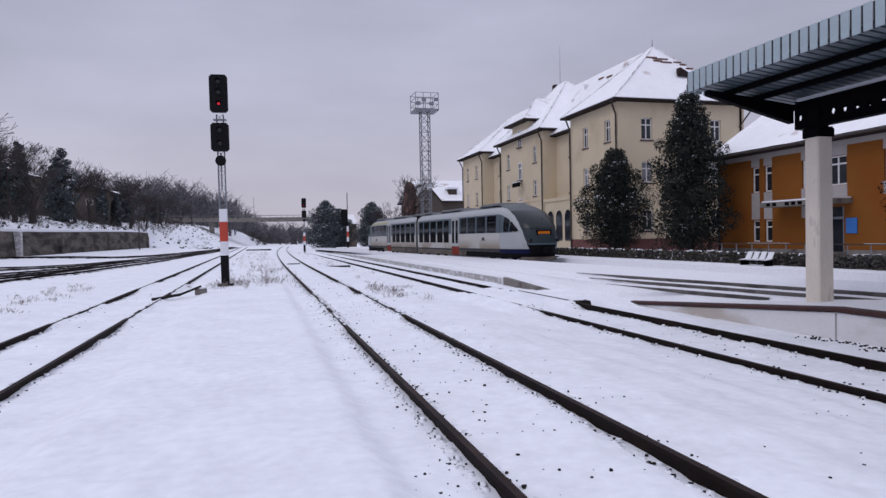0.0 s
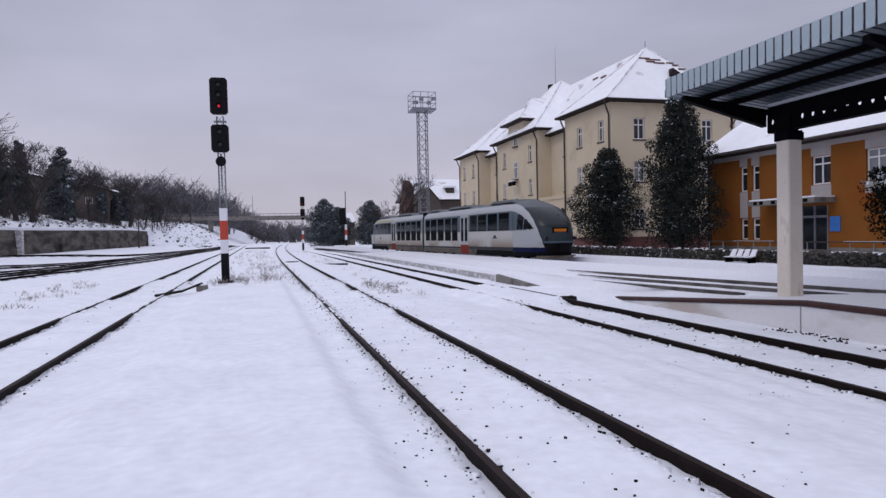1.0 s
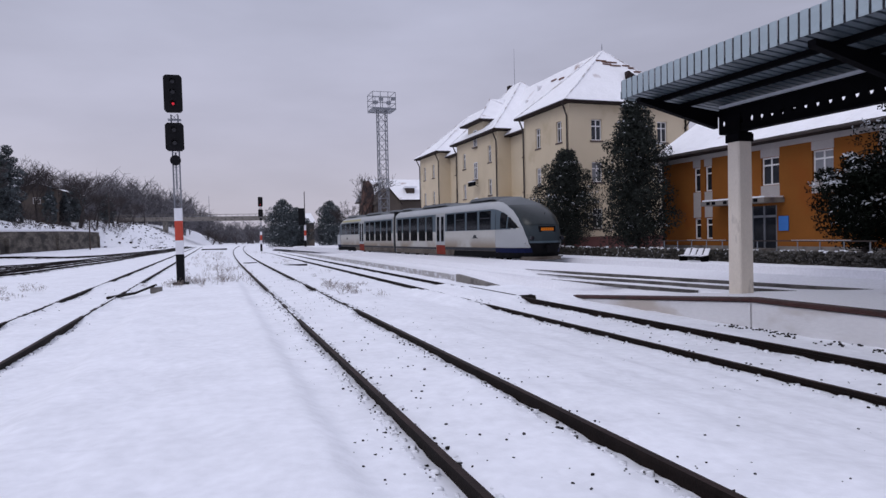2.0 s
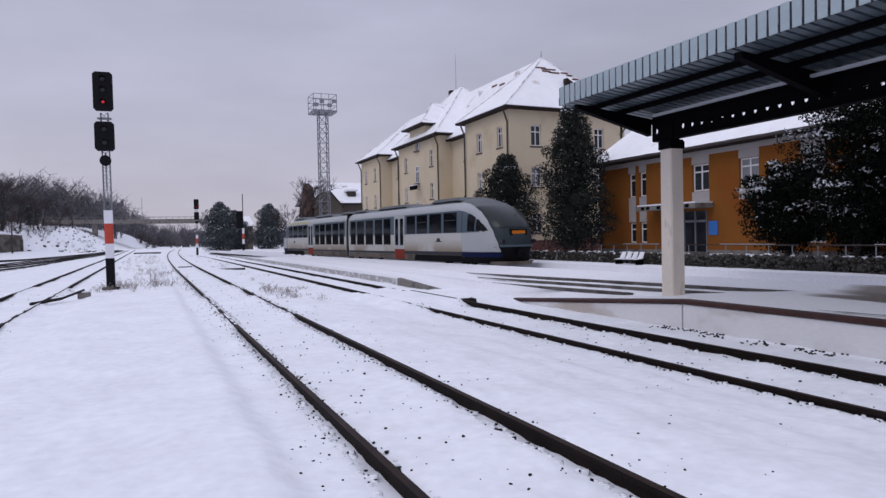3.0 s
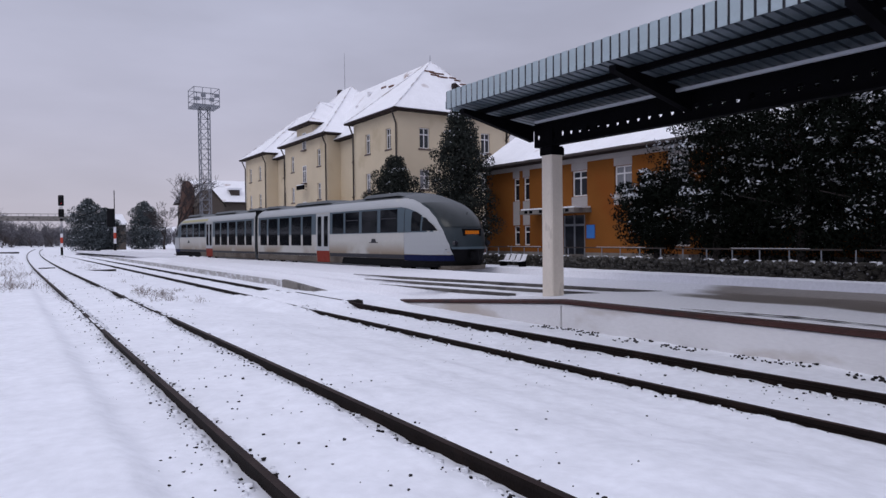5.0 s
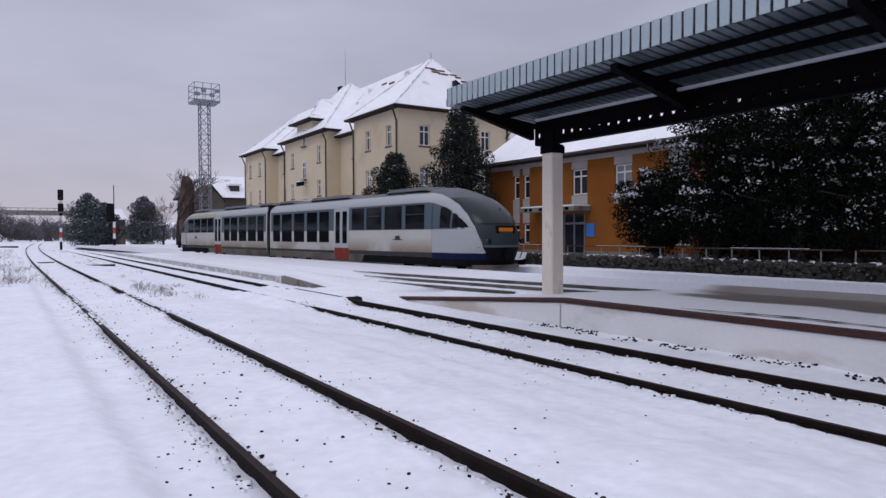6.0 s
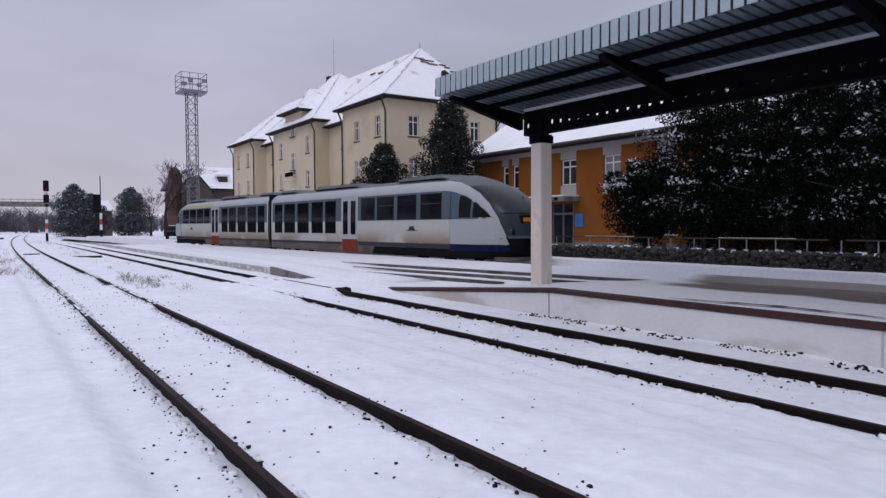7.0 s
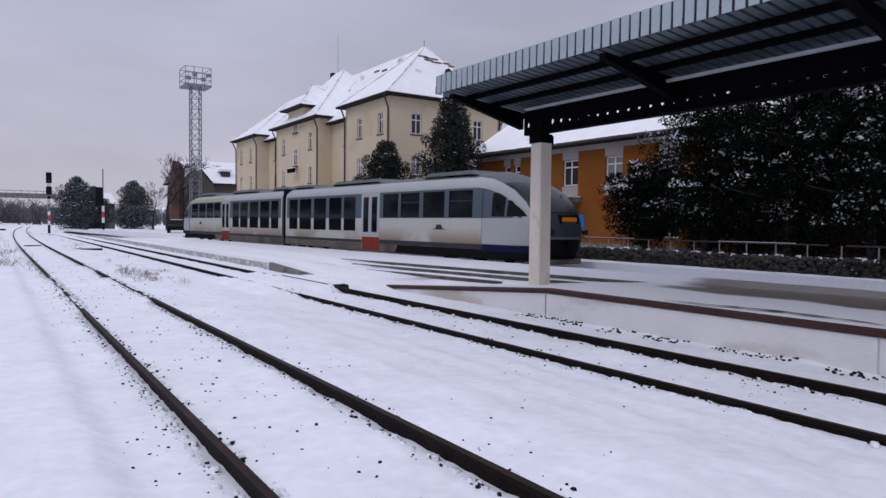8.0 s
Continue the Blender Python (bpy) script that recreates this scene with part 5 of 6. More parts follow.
        add("emblem", ("emblem", side), lambda s: (skin_patch(s, rect(13.9, 14.65, 1.30, 1.33, 2, 1), side, 0.012), skin_patch(s, [[(14.05 + 0.08 * j, 1.33 + 0.16 * j), (14.5 - 0.08 * j, 1.33 + 0.16 * j)] for j in (0, 1)], side, 0.012)), T_STRIPE, body, "small plain grey emblem")

    def front_patch(s, zs, lead, lift):
        """A plate that wraps the cab's front from arch to arch between two heights; lead: how far it stays clear of the arch."""
        rows = []
        for z in zs:
            ln, yf = nose_len(z), nose_y(z)
            d_edge = arch_outer(z) + lead
            u0 = math.asin(min(0.999, max(0.02, (d_edge - (yf - ln)) / ln)))
            half = []
            for i in range(17):
                d = yf - ln + ln * math.sin(u0 + (math.pi / 2 - u0) * i / 16)
                half.append((side_x(d, z) * (1 + lift * 0.7), -d - lift, z + lift * 0.3))
            rows.append(half + [(-x, y, zz) for x, y, zz in reversed(half[:-1])])
        s.grid(rows)

    add("cab_cowl", "cowl", lambda s: front_patch(s, [2.98 + 0.03 * i for i in range(16)], -0.02, 0.022), T_ROOF, body, "grey cowl above the windscreen", True)
    add("cab_mask", "mask", lambda s: front_patch(s, [1.06 + 0.055 * i for i in range(36)], -0.02, 0.018), T_MASK, body, "dark grey cab front", True)
    add("cab_mouth", "mouth", lambda s: front_patch(s, [0.30 + 0.095 * i for i in range(9)], -0.02, 0.020), T_BLACK, body, "black recess round the coupler", True)
    add("windscreen", "screen", lambda s: front_patch(s, [1.93 + 0.07 * i for i in range(16)], 0.10, 0.048), T_SCREEN, body, "curved dark windscreen", True)
    add("cab_front_panel", "panel", lambda s: front_patch(s, [1.14 + 0.07 * i for i in range(11)], 0.16, 0.034), T_MASK, body, "grey panel below the windscreen", True)
    add("bumper_bar", "bumper", lambda s: front_patch(s, [1.02, 1.05, 1.09, 1.12], 0.02, 0.05), T_BAND, body, "grey bar below the front panel", True)
    add("destination_display", "display", lambda s: [s.box(-0.36 + 0.12 * i, -0.36 + 0.12 * i + 0.10, -nose_y(1.7) - 0.06, -nose_y(1.7) + 0.25, 1.64, 1.78) for i in range(6)], ORANGE_LED, body, "glowing amber destination display")
    add("display_box", "dbox", lambda s: s.box(-0.46, 0.46, -nose_y(1.7) - 0.045, -nose_y(1.7) + 0.3, 1.57, 1.86), T_BLACK, body)
    for k, x in enumerate((-0.86, 0.86)):
        add("headlight", ("lamp", k), lambda s: s.tube((x, -nose_y(1.25) + 0.14, 1.28), (x * 0.98, -nose_y(1.25) + 0.02, 1.28), 0.10, n=12), LENS, body, "round unlit headlight")
    add("front_apron", "apron", lambda s: (s.prism([(-1.15, -18.9), (-0.9, -19.45), (-0.4, -19.7), (0.4, -19.7), (0.9, -19.45), (1.15, -18.9)], 0.2, 0.36)), T_SKIRT, body, "grey snow apron")
    add("coupler", "coupler", lambda s: (s.tube((0, -19.3, 0.75), (0, -19.85, 0.75), 0.12, n=10).box(-0.16, 0.16, -19.9, -19.78, 0.58, 0.92)), T_BLACK, body)
    add("wiper", "wiper", lambda s: s.tube((-0.3, -nose_y(1.95) - 0.03, 1.95), (0.25, -nose_y(2.5) - 0.03, 2.55), 0.018, n=5), T_BLACK, body)
    # roof units with sloping ends
    for i, (d0, d1, h) in enumerate(((0.4, 2.6, 0.06), (4.8, 9.2, 0.08), (12.6, 15.9, 0.09))):
        def unit(s):
            rows = []
            for d, f in ((d0, 0.0), (d0 + 0.35, 1.0), (d1 - 0.35, 1.0), (d1, 0.0)):
                rows.append([(x, -d, 3.37 + (0.10 + h) * f * q) for x, q in ((-0.98, 0.15), (-0.90, 0.95), (0, 1.05), (0.90, 0.95), (0.98, 0.15))])
            s.grid(rows)
        add("roof_unit", ("unit", i), unit, T_ROOF, body, "dark roof unit")
    if not front:
        for side in (-1, 1):
            add("yellow_stripe", ("yellow", side), lambda s: skin_patch(s, rect(9.6, 16.3, 2.92, 3.10, 8, 2), side, 0.020), TRIM_YELLOW, body, "faded yellow stripe above the windows")
    # bogie under the cab end
    for k, d in enumerate((14.2, 16.0)):
        for side in (-1, 1):
            add("wheel", ("wheel", k, side), lambda s: s.tube((side * 0.70, -d, 0.385), (side * 0.82, -d, 0.385), 0.385, n=20), T_DARK, body)
    add("bogie_frame", "bogie", lambda s: (s.box(-1.05, -0.9, -17.0, -13.2, 0.32, 0.55).box(0.9, 1.05, -17.0, -13.2, 0.32, 0.55).box(-0.9, 0.9, -15.3, -14.9, 0.35, 0.55)), T_BLACK, body)
    return body


car(Matrix(), True)
car(pose(0, 0, 0, 0, 0, 180), False)
gang = new("gangway")
gang.parent = train
tagged(gang, "black folded gangway between the cars")
for i in range(6):
    y = -0.27 + i * 0.09
    w = 1.30 if i % 2 else 1.24
    part("fold", Shape().box(-w, w, y, y + 0.088, 0.6, 3.30 + (0.03 if i % 2 else 0)), T_BLACK, gang)
s = Shape()
for d in (-0.95, 0.95):
    for side in (-1, 1):
        s.tube((side * 0.70, d, 0.385), (side * 0.82, d, 0.385), 0.385, n=20)
s.box(-1.2, -1.05, -1.6, 1.6, 0.34, 0.72).box(1.05, 1.2, -1.6, 1.6, 0.34, 0.72)
part("middle_bogie", s, T_DARK, train, "dark bogie shared by both cars")


# ---- signals ----
def signal(m, main=True):
    g = thing("colour_light_signal", "black signal heads showing red on a red and white mast", "railway signal", m, "railway signals")
    k = 1.0

    def head(z0, z1, lamps, name):
        s = Shape()
        w, c = 0.35, 0.09
        ring = [(-w + c, z0), (w - c, z0), (w, z0 + c), (w, z1 - c), (w - c, z1), (-w + c, z1), (-w, z1 - c), (-w, z0 + c)]
        s.grid([[(x, y, z) for x, z in ring + ring[:1]] for y in (-0.30, -0.22, -0.10)])
        s.face([(x, -0.30, z) for x, z in ring])
        s.face([(x, -0.10, z) for x, z in reversed(ring)])
        h = part(name, s, BLACK, g, "black signal head with white-edged lamps")
        for z, lit in lamps:
            t = Shape().tube((0, -0.31, z), (0, -0.33, z), 0.055 if lit else 0.085, n=14)
            part("lamp", t, RED_LAMP if lit else LENS, h, "lit red lamp" if lit else "")
            hood = Shape()
            ws = [math.pi * (0.05 + 0.9 * i / 8) for i in range(9)]
            hood.grid([[(0.11 * math.cos(a), y, z + 0.11 * math.sin(a)) for a in ws] for y in (-0.30, -0.50)])
            part("hood", hood, BLACK, h)
    head(7.0, 8.5, [(8.22, False), (7.80, False), (7.33, True)], "main_head")
    head(5.44, 6.57, [(6.28, False), (5.75, False)], "lower_head")
    part("round_disc", Shape().tube((0, -0.2, 5.06), (0, -0.26, 5.06), 0.21, n=20), BLACK, g, "small round black disc")
    s = Shape()
    for x in (-0.13, 0.13):
        for y in (-0.02, 0.2):
            s.tube((x, y, 3.1), (x, y, 6.95), 0.022, n=5)
    for i in range(13):
        z = 3.1 + i * 0.30
        s.tube((-0.13, -0.02, z), (0.13, -0.02, z + 0.28), 0.011, n=4).tube((-0.13, 0.2, z + 0.28), (0.13, 0.2, z), 0.011, n=4)
    s.box(-0.25, 0.25, -0.1, 0.25, 6.72, 6.76)
    part("lattice", s, GREY_STEEL, g, "grey steel lattice and ladder")
    part("front_plate", Shape().box(-0.03, 0.03, -0.06, -0.03, 3.9, 5.4), GREY_STEEL, g)
    for z0, z1, mat, lab in ((2.61, 3.13, WHITE_PAINT, "white band"), (1.81, 2.61, RED_PAINT, "red band"), (1.24, 1.81, WHITE_PAINT, "white band"), (0.05, 1.24, BLACK, "black foot")):
        part("mast_band", Shape().box(-0.155, 0.155, -0.05, 0.22, z0, z1, bevel=0.02), mat, g, lab)
    part("base_plate", Shape().box(-0.30, 0.30, -0.18, 0.36, -0.05, 0.09, bevel=0.04), BLACK, g)
    return g


sig = signal(pose(-1.42, 29.65, 0.0, 0, -0.5, -2))
copy_thing(sig, pose(6.8, 108, -0.25))
third = thing("shunting_signal", "dark signal back on a thin banded mast with a rod", "railway signal", pose(12.3, 102, 0.1), "railway signals")
part("head", Shape().box(-0.45, 0.45, -0.2, 0.2, 3.6, 6.1, bevel=0.08), BLACK, third)
for z0, z1, mat in ((0, 1.3, BLACK), (1.3, 2.0, WHITE_PAINT), (2.0, 2.8, RED_PAINT), (2.8, 3.6, WHITE_PAINT)):
    part("mast_band", Shape().box(0.35, 0.65, -0.13, 0.13, z0, z1), mat, third)
part("rod", Shape().tube((0.5, 0, 3.6), (0.5, 0, 8.6), 0.06), BLACK, third)

# point rod and cover by the first track
pm = thing("point_lever", "dark point lever and rod lying in the snow beside the rail", "point lever", pose(-2.9, 25.0, -0.06, 0, 0, -22))
part("rod", Shape().tube((-0.2, -0.9, 0.05), (0.05, 0.4, 0.09), 0.05, n=6).tube((0.05, 0.4, 0.09), (0.35, 1.3, 0.30), 0.045, n=6), TIMBER, pm)
part("box", Shape().box(0.16, 0.5, 1.2, 1.5, 0.0, 0.22, bevel=0.03), CONCRETE, pm)
part("snow_cap", Shape().box(0.15, 0.49, 1.2, 1.49, 0.222, 0.27, bevel=0.05), SNOW, pm)

# ---- lighting tower ----
tower = thing("lighting_tower", "tall grey lattice lighting tower with a railed lamp platform", "lighting tower", pose(23.25, 95, 0.3))
w = 0.62
zt = 19.4
for x in (-w, w):
    for y in (-w, w):
        part("tower_leg", Shape().tube((x, y, 0), (x, y, zt), 0.075, n=6), GREY_STEEL, tower)
corner = [(-w, -w), (w, -w), (w, w), (-w, w)]
for face in range(4):
    (x0, y0), (x1, y1) = corner[face], corner[(face + 1) % 4]
    for i in range(14):
        z0, z1 = zt * i / 14, zt * (i + 1) / 14
        part("brace", Shape().tube((x0, y0, z0), (x1, y1, z1), 0.045, n=4), GREY_STEEL, tower)
        part("strut", Shape().tube((x0, y0, z1), (x1, y1, z1), 0.035, n=4), GREY_STEEL, tower)
part("platform_deck", Shape().box(-1.7, 1.7, -1.7, 1.7, zt, zt + 0.25), GREY_STEEL, tower)
for z in (zt + 0.9, zt + 1.7, zt + 2.5):
    s = Shape()
    for a, b in (((-1.65, -1.65), (1.65, -1.65)), ((1.65, -1.65), (1.65, 1.65)), ((1.65, 1.65), (-1.65, 1.65)), ((-1.65, 1.65), (-1.65, -1.65))):
        s.tube((*a, z), (*b, z), 0.045, n=4)
    part("railing_hoop", s, GREY_STEEL, tower)
for x in (-1.65, -0.55, 0.55, 1.65):
    for y in (-1.65, 1.65):
        part("railing_post", Shape().tube((x, y, zt + 0.2), (x, y, zt + 2.5), 0.045, n=4), GREY_STEEL, tower)
for x, z in ((-1.3, 0.7), (-0.5, 1.2), (0.6, 0.7), (1.25, 1.3)):
    part("floodlight", Shape().box(x - 0.3, x + 0.3, -1.95, -1.65, zt + z, zt + z + 0.45, bevel=0.05), GREY_STEEL, tower)

# ---- house and chimney beyond the station ----
house = thing("small_house", "small grey house with a snowy roof and a dark dormer", "house", pose(29.0, 112, 0.2))
part("wall", Shape().box(-5.0, 5.5, -4, 4, 0, 7.6), HOUSE, house)
s = Shape()
s.grid([[(-5.6, -4.8, 7.5), (6.0, -4.8, 7.5)], [(-4.6, 0, 11.2), (5.0, 0, 11.2)], [(-5.6, 4.8, 7.5), (6.0, 4.8, 7.5)]])
part("roof", s, ROOF_SNOW, house)
part("eave", Shape().box(-5.6, 6.0, -4.8, 4.8, 7.30, 7.48), EAVE, house)
part("dormer", Shape().box(1.5, 2.9, -3.4, -1.2, 8.6, 9.5), WOOD, house)
part("dormer_roof", Shape().box(1.2, 3.2, -3.7, -1.0, 9.5, 9.8), SNOW, house)
window(house, (-2.5, -3.9, 4.6), (1, 0, 0), (0, -1, 0), 1.2, 1.6)
window(house, (2.0, -3.9, 4.6), (1, 0, 0), (0, -1, 0), 1.2, 1.6)
shed = thing("brick_gable_shed", "dark brick shed with a steep gable below the lighting tower", "shed", pose(25.25, 102, 0.2))
s = Shape().box(-1.9, 1.9, -2, 5, 0, 6.6)
s.face([(-1.9, -2, 6.6), (1.9, -2, 6.6), (0, -2, 8.8)])
s.face([(-2.2, -2.3, 6.4), (0, -2.3, 9.0), (0, 5, 9.0), (-2.2, 5, 6.4)])
s.face([(2.2, -2.3, 6.4), (0, -2.3, 9.0), (0, 5, 9.0), (2.2, 5, 6.4)])
part("wall", s, HOUSE, shed)
stack = thing("old_brick_tower", "rough old brick water-tower stump among bare trees", "brick tower", pose(22.6, 103, 0.2))
s = Shape()
s.grid([[((1.3 + 0.2 * math.sin(3 * w + z)) * q * math.cos(w), (1.3 + 0.2 * math.sin(2 * w + z)) * q * math.sin(w), z) for w in np.linspace(0, 2 * math.pi, 13)] for z, q in ((0, 0.9), (3, 0.86), (6, 0.82), (8.6, 0.76), (9.7, 0.52), (10.2, 0.22))])
part("shaft", s, BRICK, stack)

cabin = thing("trackside_cabin", "small brown cabin with a snowy roof between evergreens", "cabin", pose(18.2, 150, 0.0))
part("wall", Shape().box(-2.4, 2.4, -2, 2, 0, 5.0), HOUSE, cabin)
s = Shape()
s.grid([[(-2.8, -2.4, 5.0), (2.8, -2.4, 5.0)], [(-2.0, 0, 7.2), (2.0, 0, 7.2)], [(-2.8, 2.4, 5.0), (2.8, 2.4, 5.0)]])
part("roof", s, ROOF_SNOW, cabin)

auto = thing("parked_car", "dark snow-dusted car parked beyond the railcar", "car", pose(16.9, 77.0, 0.46, 0, 0, 75))
ring = [(-2.05, 0.32), (-2.05, 0.75), (-1.35, 0.92), (-0.75, 1.38), (0.75, 1.42), (1.45, 0.98), (2.05, 0.88), (2.1, 0.35)]
s = Shape()
s.grid([[(x, y * (0.80 if z > 1 else 1.0), z) for x, z in ring + ring[:1]] for y in (-0.82, -0.3, 0.3, 0.82)])
for y in (-0.82, 0.82):
    s.face([(x, y * (0.80 if z > 1 else 1.0), z) for x, z in ring])
part("body", s, BLACK, auto)
part("roof_snow", Shape().box(-0.7, 0.7, -0.6, 0.6, 1.41, 1.48, bevel=0.1), SNOW, auto)
for x in (-1.3, 1.3):
    for y in (-0.8, 0.8):
        part("wheel", Shape().tube((x, y - 0.1, 0.31), (x, y + 0.1, 0.31), 0.31, n=14), T_BLACK, auto)

# ---- low rubble wall, fence, bench before the annex ----
rubble = thing("rubble_wall", "low rubble stone wall dusted with snow", "stone wall", kind="structure")
WX = 19.25
part("core", Shape().box(WX + 0.06, WX + 0.42, 1.0, 48.0, 0.3, 0.88), DARK_CONCRETE, rubble)
stones = []
for v in range(7):
    r2 = random.Random(40 + v)
    s = Shape()
    k = 7
    rows = []
    for h, q in ((-0.5, 0.7), (-0.25, 1.0), (0.2, 0.95), (0.5, 0.6)):
        rows.append([(0.5 * q * math.cos(2 * math.pi * i / k) * (0.8 + 0.35 * ((i * 7 + v * 3) % 5) / 5), 0.5 * q * math.sin(2 * math.pi * i / k) * (0.8 + 0.35 * ((i * 3 + v) % 4) / 4), h) for i in list(range(k)) + [0]])
    s.grid(rows)
    s.face(rows[-1][:-1])
    stones.append(s)
stone_me = [s.mesh("stone", RUBBLE) for s in stones]
r3 = random.Random(9)
far_s = Shape()
count = 0
for row in range(5):
    y = 2.0 + 0.06 * row
    while y < 47:
        w_, h_ = r3.uniform(0.12, 0.34), r3.uniform(0.085, 0.135)
        m = pose(WX + r3.uniform(-0.02, 0.09), y + w_ / 2, 0.49 + row * 0.098 + r3.uniform(-0.015, 0.02), r3.uniform(-9, 9), r3.uniform(-9, 9), r3.choice((0, 180)) + r3.uniform(-18, 18)) @ Matrix.Diagonal((0.24, w_ * 1.2, h_ * 1.15, 1))
        if 9.0 < y < 20.5 and count < 300:
            shared("stone", r3.choice(stone_me), m, rubble)
            count += 1
        else:
            src = r3.choice(stones)
            base = len(far_s.v)
            far_s.v.extend(tuple(m @ Vector(p)) for p in src.v)
            far_s.f.extend(tuple(base + i for i in f) for f in src.f)
            far_s.m.extend([0] * len(src.f))
        y += w_ * r3.uniform(0.85, 1.15)
ob = part("stones", far_s, RUBBLE_FAR, rubble, "rows of rough rubble stones")
tagged(ob, kind="stuff")
s = Shape()
for i in range(260):
    y = 1.5 + i * 0.175
    if r3.random() < 0.75:
        pebble(s, WX + r3.uniform(0.0, 0.3), y, 0.94 + r3.uniform(-0.03, 0.02), r3.uniform(0.05, 0.13))
part("snow_cap", s, SNOW, rubble, "patches of snow on the stones")

fence = thing("low_fence", "low pipe fence with a snow-topped white rail", "fence")
FX = 21.3
y = 4.0
while y < 29.2:
    part("fence_post", Shape().tube((FX, y, 0.4), (FX, y, 1.24), 0.022, n=6), GREY_STEEL, fence)
    y += 1.02
for a, b in ((4.0, 10.0), (10.5, 16.6), (17.0, 22.8), (23.2, 28.8)):
    part("fence_rail", Shape().box(FX - 0.025, FX + 0.025, a, b, 1.225, 1.27, bevel=0.01), PIPE, fence)
    # duller snow colour stands in for the shade on this rail
    part("rail_snow", Shape().box(FX - 0.016, FX + 0.016, a + 1.0, a + 0.45 * (b - a) + 1.0, 1.27, 1.284, bevel=0.006), SNOW_SIDE, fence)

bench = thing("platform_bench", "white slatted bench with tilted seats under snow", "bench", pose(18.6, 23.0, 0.46) @ Matrix.Scale(0.8, 4))
for i in range(4):
    s = Shape()
    y = -0.9 + i * 0.48
    s.face([(-0.25, y, 0.30), (-0.25, y + 0.40, 0.30), (0.15, y + 0.40, 0.34), (0.15, y, 0.34)])
    s.face([(-0.25, y, 0.27), (0.15, y, 0.31), (0.15, y + 0.40, 0.31), (-0.25, y + 0.40, 0.27)])
    s.face([(0.15, y, 0.34), (0.15, y + 0.40, 0.34), (0.32, y + 0.36, 0.68), (0.32, y + 0.04, 0.68)])
    s.face([(0.18, y, 0.34), (0.35, y + 0.04, 0.68), (0.35, y + 0.36, 0.68), (0.18, y + 0.40, 0.34)])
    part("seat", s, BENCH_WHITE, bench)
part("bench_frame", Shape().box(-0.2, 0.25, -0.85, -0.78, 0.0, 0.28).box(-0.2, 0.25, 0.8, 0.87, 0.0, 0.28).box(-0.03, 0.05, -0.95, 1.0, 0.2, 0.27), BLACK_STEEL, bench)

# ---- evergreens ----
def leaf_cloud(clumps, seed, size, snow_share, up=0.35):
    """Leaves on the shells of many overlapping clumps (x, y, z, radius, squash)."""
    g = np.random.default_rng(seed)
    s = Shape()
    for cx, cy, cz, r, sq, count in clumps:
        share = snow_share * 3.4 if g.random() < 0.3 else snow_share * 0.12
        d = g.normal(size=(count, 3))
        d /= np.linalg.norm(d, axis=1)[:, None]
        rad = r * (0.55 + 0.5 * g.random(count) ** 0.6)
        p = d * rad[:, None] * np.array([1, 1, sq]) + np.array([cx, cy, cz])
        for q, dd in zip(p, d):
            n = dd + g.normal(size=3) * 0.55
            n /= np.linalg.norm(n)
            t = np.cross(n, g.normal(size=3))
            t /= np.linalg.norm(t) + 1e-9
            b = np.cross(n, t)
            l_, w_ = size * g.uniform(0.7, 1.4), size * g.uniform(0.3, 0.55)
            snowy = dd[2] > up and n[2] > 0.1 and g.random() < share
            k = len(s.v)
            s.v.extend([tuple(q - t * l_ * 0.5), tuple(q + b * w_ * 0.5 + n * w_ * 0.12), tuple(q + t * l_ * 0.5), tuple(q - b * w_ * 0.5 + n * w_ * 0.12)])
            s.f.append((k, k + 1, k + 2, k + 3))
            s.m.append(1 if snowy else 0)
    return s


def evergreen(name, label, m, height, width, seed, crown_from=0.8, shape="cone", clumps=46, leaves=150, size=0.26, snow_share=0.4, leaf=LEAF):
    t = thing(name, label, "tree", m, "evergreens by the station")
    g = random.Random(seed)
    s = Shape()
    s.tube((0, 0, -0.2), (0.08, 0.05, height * 0.55), 0.16, 0.09, n=8).tube((0.08, 0.05, height * 0.55), (0, 0, height * 0.93), 0.09, 0.02, n=6)
    part("trunk", s, BARK, t)
    for i in range(9):
        s = Shape()
        z = crown_from + (height - crown_from) * (0.08 + 0.085 * i)
        a = i * 2.4
        r = width * 0.42 * (1 - 0.75 * i / 9)
        s.tube((0.03, 0.02, z), (math.cos(a) * r, math.sin(a) * r, z + 0.5), 0.06, 0.015, n=5)
        part("limb", s, BARK, t)
    cl = []
    for i in range(clumps):
        f = (i + 0.5) / clumps
        z = crown_from + (height - crown_from) * f
        if shape == "egg":
            r = width * 0.5 * math.sin(math.pi * (0.14 + 0.80 * f)) ** 0.75 * (1.14 - 0.55 * f) * g.uniform(0.66, 1.14)
        elif shape == "cone":
            r = width * 0.5 * min(1.0, 3.0 * f + 0.35) * (1 - f) ** 0.62 * g.uniform(0.72, 1.12)
        else:
            r = width * 0.5 * (1 - abs(2 * f - 0.9) ** 2.2 * 0.55) * g.uniform(0.6, 1.1)
        a = i * 2.399 + g.uniform(-0.4, 0.4)
        cr = max(0.28, width * 0.17 * (1.15 - 0.6 * f)) * g.uniform(0.75, 1.3)
        rr = max(0.0, r - cr * 0.7)
        cl.append((math.cos(a) * rr, math.sin(a) * rr, z, cr, 0.75, leaves))
        if f < 0.85:
            cl.append((math.cos(a + 2) * rr * 0.45, math.sin(a + 2) * rr * 0.45, z, cr * 1.15, 0.8, leaves))
    part("crown", leaf_cloud(cl, seed, size, snow_share), [leaf, LEAF_SNOW], t, "dark evergreen crown with snow on the upper leaves")
    return t


